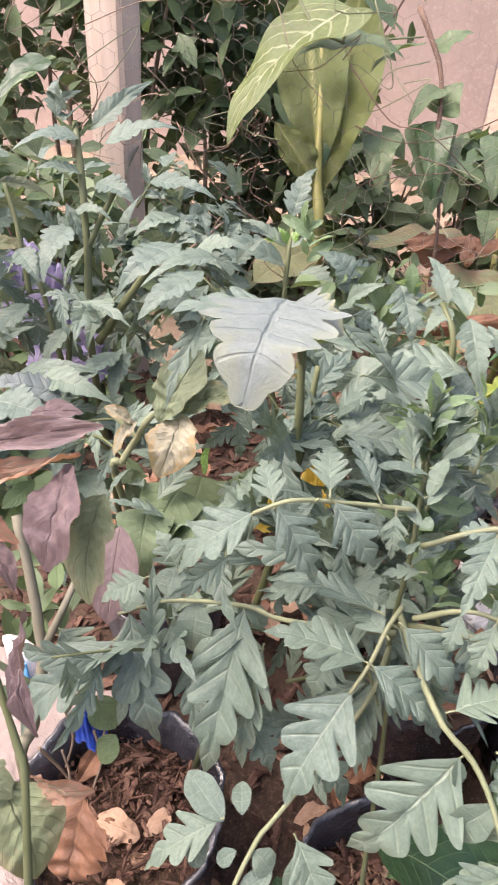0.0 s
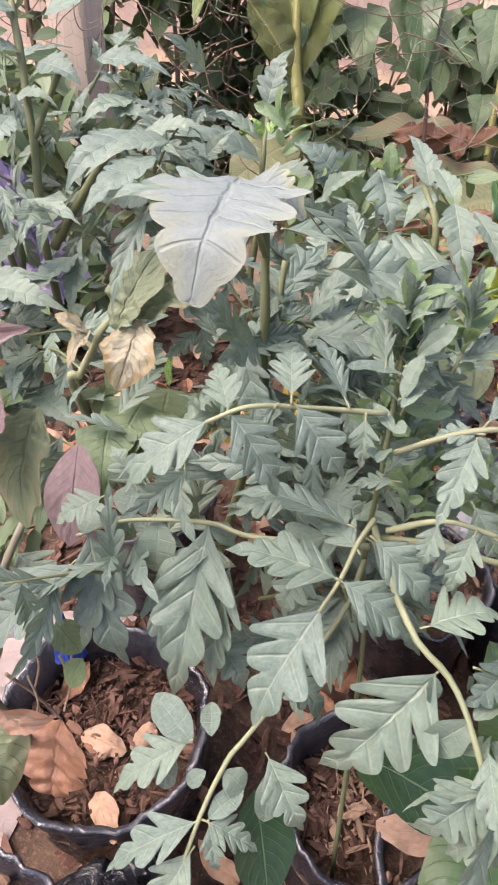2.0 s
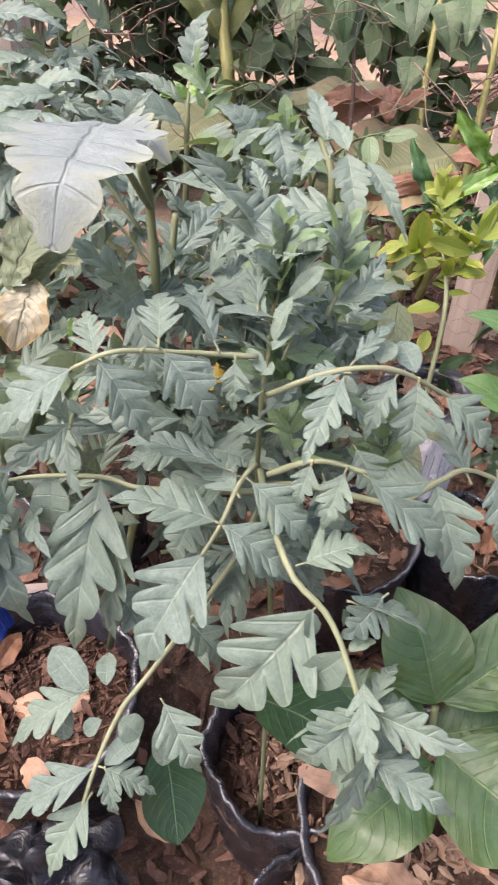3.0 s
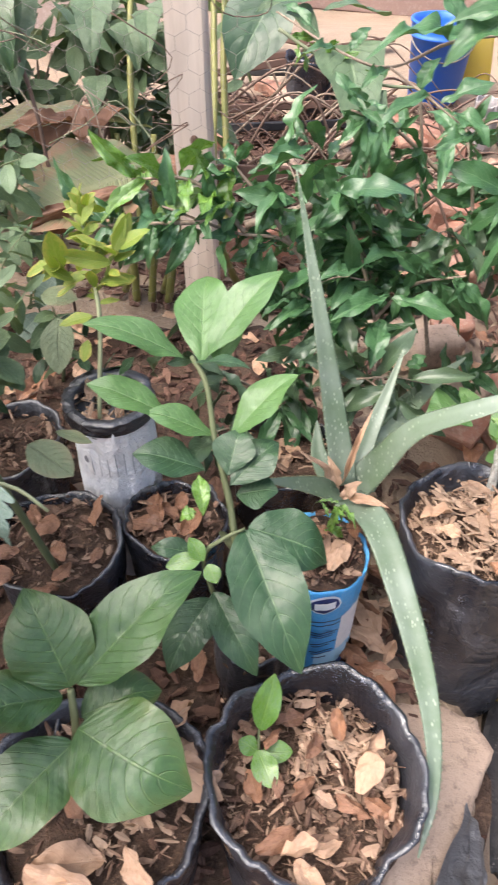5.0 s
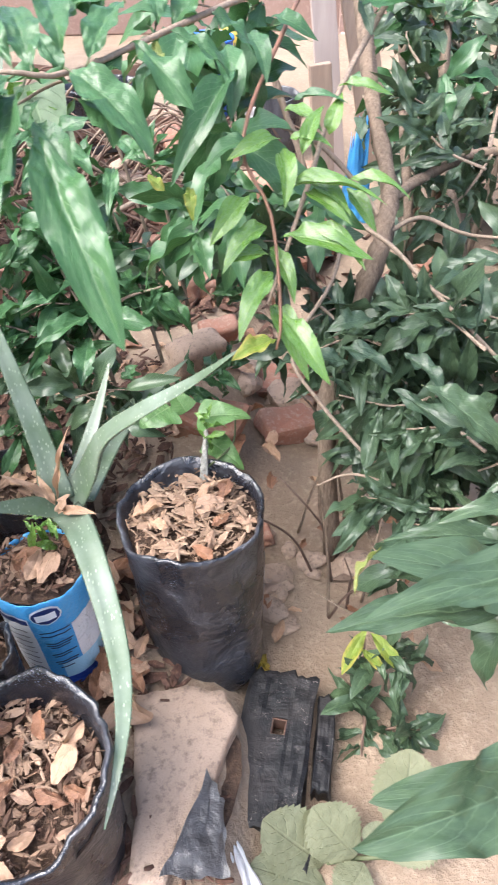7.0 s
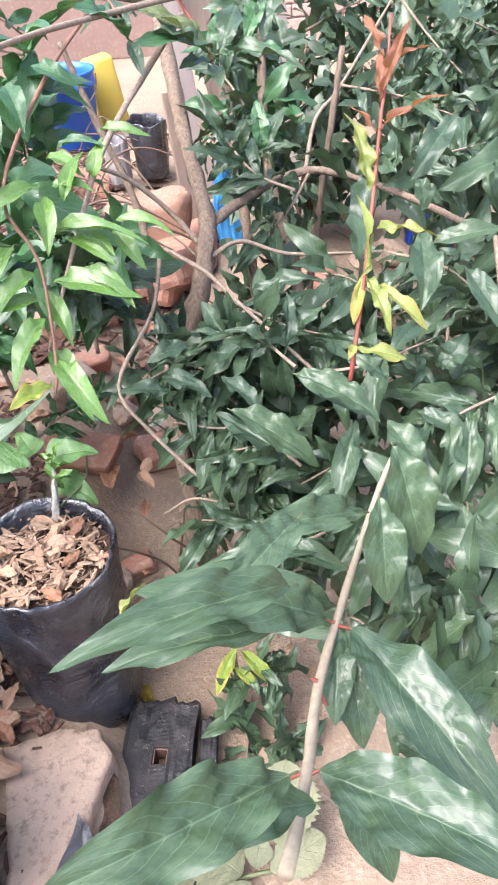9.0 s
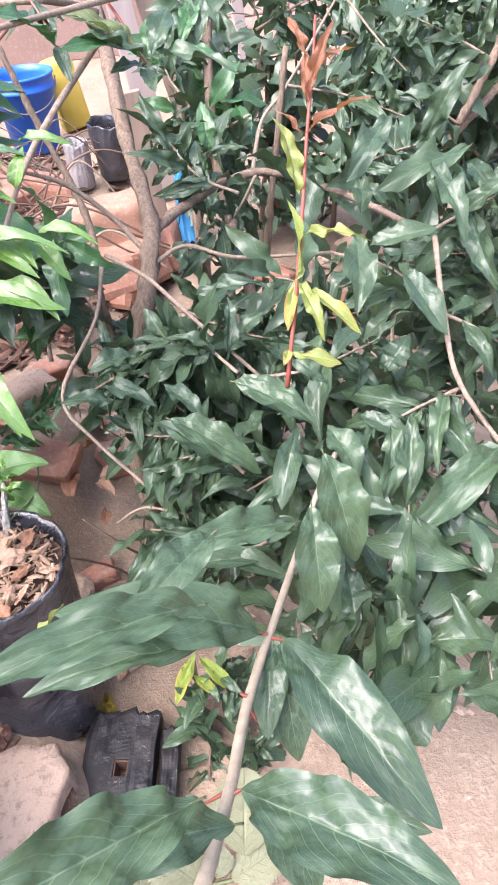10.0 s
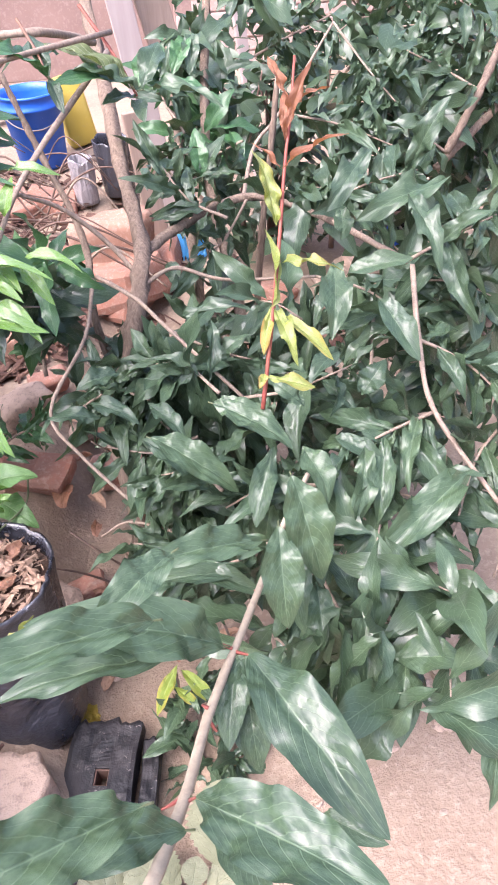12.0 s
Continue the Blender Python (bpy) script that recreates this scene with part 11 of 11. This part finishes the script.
leaves(tomato_front, "tomato", "tomato", [
    (-0.486, 0.33, 0.824, -0.494, 0.305, 0.787, 0.043, 0),
    (-0.495, 0.386, 0.84, -0.447, 0.381, 0.832, 0.045, 0),
    (-0.602, 0.326, 0.774, -0.576, 0.301, 0.739, 0.048, 0),
    (-0.488, 0.296, 0.731, -0.449, 0.273, 0.694, 0.055, -38),
    (-0.551, 0.303, 0.732, -0.513, 0.283, 0.698, 0.053, 0),
    (-0.735, 0.296, 0.763, -0.688, 0.285, 0.734, 0.05, 0),
], "leaflet")
leaf_cloud(tomato_front, [
    (-0.624, 0.409, 0.812, -0.582, 0.33, 0.884),
    (-0.622, 0.389, 0.738, -0.737, 0.464, 0.808),
    (-0.631, 0.385, 0.732, -0.651, 0.292, 0.805),
    (-0.48, 0.419, 0.717, -0.442, 0.315, 0.794),
    (-0.436, 0.513, 0.773, -0.458, 0.452, 0.801),
    (-0.493, 0.446, 0.822, -0.517, 0.373, 0.878),
    (-0.534, 0.424, 0.704, -0.639, 0.385, 0.699),
    (-0.5, 0.431, 0.807, -0.554, 0.495, 0.86),
    (-0.545, 0.377, 0.67, -0.476, 0.429, 0.704),
    (-0.527, 0.346, 0.736, -0.434, 0.419, 0.697),
    (-0.564, 0.417, 0.742, -0.456, 0.453, 0.788),
    (-0.451, 0.457, 0.81, -0.467, 0.38, 0.805),
    (-0.52, 0.398, 0.775, -0.437, 0.351, 0.75),
    (-0.542, 0.365, 0.718, -0.628, 0.401, 0.769),
    (-0.461, 0.461, 0.818, -0.459, 0.553, 0.851),
    (-0.423, 0.399, 0.748, -0.482, 0.481, 0.788),
], 6, 0.07, 0.027, "tomato", 1900, shape="tomato", wood="stem")
leaf_cloud(tomato_front, [
    (-0.604, 0.331, 0.747, -0.7, 0.243, 0.805),
    (-0.488, 0.421, 0.797, -0.587, 0.359, 0.844),
], 6, 0.07, 0.027, "tomato", 1916, shape="tomato", wood="stem")
leaf_cloud(tomato_side, [
    (-0.51, 0.569, 0.721, -0.494, 0.469, 0.803),
    (-0.558, 0.696, 0.858, -0.519, 0.774, 0.934),
    (-0.655, 0.651, 0.848, -0.638, 0.717, 0.809),
    (-0.636, 0.634, 0.818, -0.753, 0.687, 0.881),
    (-0.628, 0.603, 0.861, -0.509, 0.609, 0.892),
    (-0.469, 0.577, 0.746, -0.56, 0.529, 0.725),
    (-0.619, 0.597, 0.856, -0.502, 0.562, 0.855),
    (-0.635, 0.541, 0.827, -0.521, 0.586, 0.88),
    (-0.604, 0.597, 0.791, -0.589, 0.698, 0.766),
    (-0.584, 0.529, 0.787, -0.693, 0.466, 0.758),
    (-0.556, 0.564, 0.823, -0.636, 0.542, 0.866),
    (-0.543, 0.511, 0.765, -0.531, 0.597, 0.818),
    (-0.636, 0.593, 0.898, -0.739, 0.619, 0.987),
    (-0.532, 0.691, 0.863, -0.676, 0.7, 0.888),
    (-0.672, 0.622, 0.868, -0.683, 0.71, 0.856),
    (-0.573, 0.617, 0.829, -0.483, 0.607, 0.845),
], 7, 0.065, 0.025, "tomato", 2000, shape="tomato", wood="stem")
leaf_cloud(tomato_side, [
    (-0.579, 0.649, 0.719, -0.702, 0.612, 0.696),
    (-0.519, 0.702, 0.777, -0.592, 0.637, 0.795),
], 7, 0.065, 0.025, "tomato", 2016, shape="tomato", wood="stem")
leaf_cloud(tomato_back, [
    (-0.906, 0.736, 0.931, -0.801, 0.783, 0.945),
    (-0.893, 0.667, 0.855, -0.92, 0.608, 0.937),
    (-1.154, 0.784, 0.787, -1.249, 0.858, 0.796),
    (-1.036, 0.865, 0.89, -0.916, 0.907, 0.914),
    (-0.934, 0.816, 0.878, -1.089, 0.833, 0.913),
    (-0.96, 0.785, 0.857, -1.026, 0.854, 0.825),
    (-1.16, 0.755, 0.941, -1.27, 0.757, 0.992),
    (-1.14, 0.661, 0.777, -1.248, 0.733, 0.763),
    (-0.964, 0.933, 0.923, -0.82, 0.945, 0.982),
    (-0.976, 0.885, 0.956, -0.935, 0.944, 1.016),
    (-0.887, 0.849, 0.762, -1.012, 0.799, 0.774),
    (-1.028, 0.642, 0.9, -1.104, 0.66, 0.913),
    (-1.082, 0.646, 0.939, -1.229, 0.683, 0.994),
    (-0.988, 0.805, 0.769, -1.038, 0.908, 0.744),
    (-1.06, 0.822, 0.962, -1.096, 0.883, 0.924),
    (-0.893, 0.898, 0.854, -0.852, 0.947, 0.926),
], 7, 0.065, 0.025, "tomato", 2100, shape="tomato", wood="stem")
leaf_cloud(tomato_back, [
    (-1.197, 0.714, 0.858, -1.156, 0.649, 0.881),
    (-1.138, 0.776, 0.84, -1.25, 0.773, 0.891),
    (-0.968, 0.957, 0.875, -0.876, 0.971, 0.853),
    (-1.104, 0.955, 0.932, -1.216, 0.951, 0.992),
    (-0.974, 0.867, 0.79, -1.085, 0.85, 0.768),
    (-0.924, 0.879, 0.929, -1.062, 0.859, 0.908),
    (-0.945, 0.74, 0.856, -0.951, 0.825, 0.854),
    (-0.946, 0.912, 0.966, -0.817, 0.946, 0.942),
    (-1.026, 0.758, 0.798, -1.105, 0.787, 0.785),
    (-1.112, 0.772, 0.796, -1.232, 0.794, 0.88),
], 7, 0.065, 0.025, "tomato", 2116, shape="tomato", wood="stem")
sprig_leaves(tomato_far, [(-0.786, 1.173, 0.789), (-0.796, 1.213, 0.833), (-0.812, 1.228, 0.855)], 12, 0.05, 0.02, "leaflet", "tomato_tip", 700, droop=0.05, upward=0.3, name='leaflet')
sprig_leaves(tomato_side, [(-0.516, 0.693, 0.938), (-0.522, 0.716, 0.964), (-0.531, 0.725, 0.977)], 10, 0.028, 0.011, "leaflet", "tomato_tip", 701, droop=0.05, upward=0.3, name='leaflet')
sprig_leaves(tomato_side, [(-0.466, 0.516, 0.888), (-0.471, 0.536, 0.91), (-0.479, 0.544, 0.92)], 14, 0.028, 0.011, "leaflet", "tomato_tip", 702, droop=0.05, upward=0.3, name='leaflet')
sprig_leaves(tomato_front, [(-0.422, 0.363, 0.863), (-0.426, 0.379, 0.881), (-0.432, 0.386, 0.89)], 12, 0.028, 0.011, "leaflet", "tomato_tip", 703, droop=0.05, upward=0.3, name='leaflet')
sprig_leaves(tomato_front, [(-0.447, 0.424, 0.861), (-0.452, 0.442, 0.881), (-0.459, 0.449, 0.891)], 10, 0.028, 0.011, "leaflet", "tomato_tip", 704, droop=0.05, upward=0.3, name='leaflet')
SHOOTS = ((-0.458, 0.42, 0.95), (-0.446, 0.42, 0.915), (-0.441, 0.41, 0.845), (-0.46, 0.42, 0.865), (-0.417, 0.41, 0.82), (-0.362, 0.42, 0.81), (-0.418, 0.43, 0.955))
for k, (x, y, z) in enumerate(SHOOTS):
    tip = [(x, y, z), (x + 0.004, y + 0.014, z + 0.022), (x - 0.004, y + 0.03, z + 0.042)]
    stem(tomato_side, tip, 0.0014, 0.0008, "stem_pale", "stem", 8, 5)
    sprig_leaves(tomato_side, tip, 16, 0.03, 0.011, "leaflet", "tomato_tip", 720 + k, droop=0.1, upward=0.25, name="leaflet")
    sprig_leaves(tomato_side, tip, 5, 0.05, 0.026, "tomato", "tomato", 740 + k, droop=0.2, upward=0.3, name="leaflet")
sprig_leaves(tomato_side, [(-0.451, 0.52, 0.857), (-0.456, 0.541, 0.88), (-0.465, 0.549, 0.891)], 12, 0.028, 0.011, "leaflet", "tomato_tip", 705, droop=0.05, upward=0.3, name='leaflet')
stem(pomegranate, [(0.259, 1.123, 1.032), (0.181, 1.111, 1.023), (0.094, 1.06, 1.003), (0.023, 1.061, 1.021), (-0.063, 1.129, 1.051)], 0.003, 0.0012, "twig", "twig")
stem(pomegranate, [(0.094, 1.06, 1.003), (0.147, 1.023, 0.976), (0.21, 0.992, 0.941)], 0.002, 0.001, "twig", "twig")
leaves(pomegranate, "lance", "glossy_soft", [
    (0.205, 1.112, 1.023, 0.051, 1.033, 1.019, 0.057, 0),
    (0.196, 1.12, 1.031, 0.162, 1.167, 1.082, 0.043, 0),
    (0.094, 1.057, 1, 0.053, 1.004, 0.99, 0.023, 0),
    (0.147, 1.025, 0.979, 0.07, 0.967, 0.95, 0.034, 0),
    (0.162, 1.018, 0.971, 0.231, 1.019, 0.997, 0.038, 0),
    (0.178, 1.011, 0.963, 0.227, 0.962, 0.938, 0.045, 0),
    (0.133, 1.038, 0.978, 0.16, 1.063, 1.017, 0.031, 0),
    (-0.008, 1.087, 1.035, -0.056, 1.135, 1.057, 0.023, 0),
    (0.023, 1.061, 1.021, -0.023, 1.034, 1.024, 0.02, 0),
    (0.038, 1.06, 1.019, 0.067, 1.085, 1.044, 0.026, 0),
    (0.21, 0.992, 0.941, 0.153, 0.953, 0.932, 0.03, 0),
])
leaves(pomegranate, "lance", "glossy_soft", [
    (0.179, 0.684, 1.182, 0.108, 0.682, 1.203, 0.04, 0),
    (0.154, 0.653, 1.177, 0.088, 0.631, 1.176, 0.034, 0),
    (0.271, 0.674, 1.18, 0.261, 0.73, 1.211, 0.042, 0),
    (0.23, 0.678, 1.181, 0.278, 0.691, 1.199, 0.036, 0),
    (0.291, 0.632, 1.166, 0.256, 0.584, 1.141, 0.034, 0),
    (0.341, 0.689, 1.174, 0.38, 0.727, 1.189, 0.038, 0),
    (0.257, 0.586, 1.158, 0.279, 0.535, 1.119, 0.042, 0),
    (0.196, 0.579, 1.159, 0.161, 0.544, 1.132, 0.037, 0),
])
leaf_cloud(tomato_back, [
    (-0.974, 0.49, 0.699, -1.118, 0.489, 0.689),
    (-1.084, 0.65, 0.812, -1.022, 0.731, 0.838),
    (-1.005, 0.559, 0.8, -1.138, 0.512, 0.785),
    (-1.101, 0.726, 0.816, -1.121, 0.81, 0.859),
    (-0.978, 0.69, 0.824, -1.027, 0.745, 0.876),
    (-0.901, 0.632, 0.619, -0.79, 0.641, 0.588),
    (-1.121, 0.684, 0.794, -1.072, 0.738, 0.805),
    (-1.025, 0.583, 0.679, -0.991, 0.639, 0.7),
    (-1.057, 0.558, 0.768, -0.961, 0.474, 0.834),
    (-0.891, 0.495, 0.677, -0.768, 0.45, 0.743),
    (-0.929, 0.588, 0.585, -0.79, 0.599, 0.586),
    (-0.957, 0.579, 0.816, -1.006, 0.475, 0.791),
    (-0.883, 0.538, 0.801, -0.762, 0.559, 0.812),
    (-1.091, 0.584, 0.834, -1.204, 0.526, 0.881),
    (-1.007, 0.65, 0.706, -1.033, 0.707, 0.689),
    (-1.046, 0.51, 0.672, -0.972, 0.427, 0.657),
], 7, 0.07, 0.027, "tomato", 2200, shape="tomato", wood="stem")
leaf_cloud(tomato_back, [
    (-0.998, 0.587, 0.823, -1.104, 0.62, 0.853),
    (-0.882, 0.527, 0.665, -0.975, 0.51, 0.686),
    (-1.105, 0.527, 0.658, -1.08, 0.598, 0.727),
    (-1.015, 0.558, 0.73, -1.141, 0.497, 0.736),
    (-1.004, 0.497, 0.787, -1.009, 0.415, 0.874),
    (-0.912, 0.56, 0.72, -1.054, 0.581, 0.771),
    (-0.864, 0.536, 0.793, -0.76, 0.477, 0.821),
    (-1.075, 0.586, 0.779, -1.124, 0.534, 0.745),
], 7, 0.07, 0.027, "tomato", 2216, shape="tomato", wood="stem")
leaves(tomato_back, "crinkle", "tomato", [
    (-0.973, 0.465, 0.85, -1.01, 0.412, 0.824, 0.068, 0),
    (-0.94, 0.481, 0.852, -0.856, 0.486, 0.833, 0.074, 0),
    (-1.038, 0.517, 0.862, -0.957, 0.514, 0.851, 0.065, 0),
    (-0.929, 0.552, 0.848, -0.831, 0.552, 0.833, 0.059, 0),
    (-0.89, 0.452, 0.842, -0.924, 0.401, 0.833, 0.053, 0),
    (-0.87, 0.648, 0.85, -0.895, 0.569, 0.819, 0.048, 0),
])
leaves(wilted_plant, "heart", "wild", [
    (-0.698, 0.486, 0.788, -0.683, 0.42, 0.738, 0.07, 0),
    (-0.725, 0.448, 0.79, -0.705, 0.387, 0.742, 0.063, 0),
    (-0.674, 0.582, 0.759, -0.634, 0.565, 0.719, 0.066, 0),
])
leaf_cloud(weeds, [
    (-0.934, 0.458, 0.692, -0.844, 0.435, 0.776),
    (-0.996, 0.425, 0.567, -0.896, 0.409, 0.576),
    (-0.944, 0.451, 0.636, -1.102, 0.454, 0.716),
    (-0.961, 0.522, 0.721, -0.887, 0.467, 0.746),
    (-0.893, 0.41, 0.598, -0.806, 0.433, 0.677),
    (-0.92, 0.558, 0.669, -0.983, 0.644, 0.685),
    (-0.95, 0.384, 0.634, -0.808, 0.403, 0.717),
    (-0.913, 0.586, 0.682, -0.963, 0.504, 0.691),
    (-1.056, 0.543, 0.653, -0.921, 0.519, 0.689),
    (-0.865, 0.494, 0.531, -0.877, 0.397, 0.589),
    (-0.937, 0.574, 0.667, -0.91, 0.503, 0.646),
    (-0.923, 0.583, 0.638, -0.824, 0.594, 0.691),
    (-0.952, 0.538, 0.595, -0.984, 0.47, 0.612),
    (-1.059, 0.476, 0.713, -0.965, 0.495, 0.732),
], 7, 0.05, 0.019, "wild", 2300, shape="oval", wood="stem")
leaf_cloud(weeds, [
    (-0.535, 1.074, 0.747, -0.63, 1.076, 0.715),
    (-0.593, 0.879, 0.643, -0.494, 0.901, 0.726),
    (-0.663, 1.031, 0.792, -0.631, 1.102, 0.817),
    (-0.507, 0.971, 0.68, -0.455, 1.05, 0.754),
    (-0.595, 1.13, 0.777, -0.607, 1.059, 0.803),
    (-0.577, 1.154, 0.798, -0.715, 1.202, 0.777),
    (-0.605, 1.169, 0.648, -0.496, 1.223, 0.652),
    (-0.638, 0.82, 0.601, -0.587, 0.864, 0.573),
    (-0.681, 1.154, 0.788, -0.742, 1.105, 0.784),
    (-0.687, 1.03, 0.579, -0.634, 0.938, 0.58),
    (-0.605, 0.849, 0.739, -0.705, 0.923, 0.814),
    (-0.612, 1.029, 0.715, -0.582, 1.097, 0.675),
    (-0.567, 1.15, 0.765, -0.461, 1.104, 0.847),
    (-0.513, 1.13, 0.778, -0.512, 1.222, 0.756),
    (-0.456, 0.836, 0.665, -0.511, 0.763, 0.744),
    (-0.569, 0.881, 0.579, -0.478, 0.968, 0.642),
], 8, 0.055, 0.021, "wild", 2500, shape="oval", wood="stem")
leaf_cloud(weeds, [
    (-0.569, 1.052, 0.632, -0.562, 1.156, 0.658),
    (-0.548, 1.198, 0.68, -0.487, 1.114, 0.708),
    (-0.474, 0.871, 0.737, -0.391, 0.858, 0.754),
    (-0.686, 1.012, 0.498, -0.562, 0.944, 0.546),
], 8, 0.055, 0.021, "wild", 2516, shape="oval", wood="stem")
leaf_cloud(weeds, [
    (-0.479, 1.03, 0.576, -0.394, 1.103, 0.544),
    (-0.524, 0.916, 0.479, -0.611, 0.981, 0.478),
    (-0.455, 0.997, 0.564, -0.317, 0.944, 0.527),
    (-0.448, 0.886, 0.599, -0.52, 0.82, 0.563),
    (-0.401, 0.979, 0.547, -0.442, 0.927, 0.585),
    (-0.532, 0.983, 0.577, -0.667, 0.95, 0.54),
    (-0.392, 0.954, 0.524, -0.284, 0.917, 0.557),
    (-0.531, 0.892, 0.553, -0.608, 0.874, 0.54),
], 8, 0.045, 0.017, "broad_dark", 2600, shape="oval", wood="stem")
leaf_cloud(fence_shrub, [
    (0.166, 1.004, 0.473, 0.087, 1.084, 0.459),
    (0.18, 1.007, 0.455, 0.085, 1.08, 0.508),
    (-0.092, 1.057, 0.329, -0.169, 1.022, 0.311),
    (0.108, 1.033, 0.485, 0.242, 1.027, 0.483),
    (0.157, 1.114, 0.462, 0.211, 1.016, 0.448),
    (-0.12, 1.13, 0.498, -0.204, 1.159, 0.546),
    (-0.097, 1.005, 0.376, -0.178, 0.941, 0.399),
    (0.194, 1.045, 0.441, 0.048, 1.061, 0.463),
    (-0.115, 1.1, 0.452, 0.008, 1.029, 0.516),
    (-0.089, 1.024, 0.467, -0.247, 1.038, 0.53),
    (0.172, 1.045, 0.482, 0.178, 0.973, 0.484),
    (-0.064, 1.043, 0.411, -0.185, 1.025, 0.441),
    (0.044, 1.15, 0.478, 0.087, 1.206, 0.487),
    (0.046, 1.153, 0.42, -0.039, 1.108, 0.408),
], 8, 0.08, 0.03, "glossy", 2700)
leaf_cloud(fence_shrub, [
    (0.117, 1.184, 0.604, 0.024, 1.158, 0.606),
    (0.017, 1.241, 0.696, -0.064, 1.193, 0.763),
    (0.026, 1.252, 0.604, 0.109, 1.3, 0.583),
    (0.085, 1.409, 0.637, -0.019, 1.484, 0.601),
    (0.104, 1.325, 0.664, 0.134, 1.264, 0.751),
    (0.173, 1.304, 0.593, 0.216, 1.197, 0.608),
    (-0.004, 1.277, 0.697, -0.041, 1.366, 0.76),
    (0.171, 1.461, 0.662, 0.081, 1.452, 0.692),
    (0.02, 1.301, 0.69, 0.066, 1.217, 0.765),
    (0.066, 1.382, 0.709, -0.009, 1.409, 0.791),
    (0.032, 1.373, 0.579, 0.128, 1.308, 0.569),
    (0.007, 1.183, 0.637, -0.088, 1.194, 0.656),
], 8, 0.09, 0.034, "glossy_soft", 2800)
leaf_cloud(pomegranate_inner, [
    (0.442, 1.108, 0.988, 0.385, 1.154, 1.019),
    (0.422, 1.017, 0.961, 0.441, 1.116, 0.971),
    (0.433, 1.097, 1.068, 0.45, 1.025, 1.085),
    (0.468, 1.101, 1.081, 0.493, 1.034, 1.121),
    (0.459, 1.007, 0.867, 0.459, 0.918, 0.86),
    (0.455, 1.181, 1.052, 0.328, 1.242, 1.046),
    (0.456, 1.146, 0.979, 0.34, 1.159, 1.042),
    (0.446, 1.052, 0.832, 0.351, 0.984, 0.809),
    (0.471, 1.091, 1.064, 0.335, 1.14, 1.045),
    (0.443, 1.013, 0.833, 0.412, 1.121, 0.852),
    (0.434, 1.122, 1.081, 0.4, 1.065, 1.044),
    (0.416, 0.977, 0.938, 0.411, 0.866, 1.007),
    (0.444, 1.01, 0.947, 0.449, 1.078, 1.025),
    (0.571, 0.98, 0.851, 0.547, 0.922, 0.889),
], 8, 0.1, 0.038, "glossy_soft", 2900)

join_heaps()
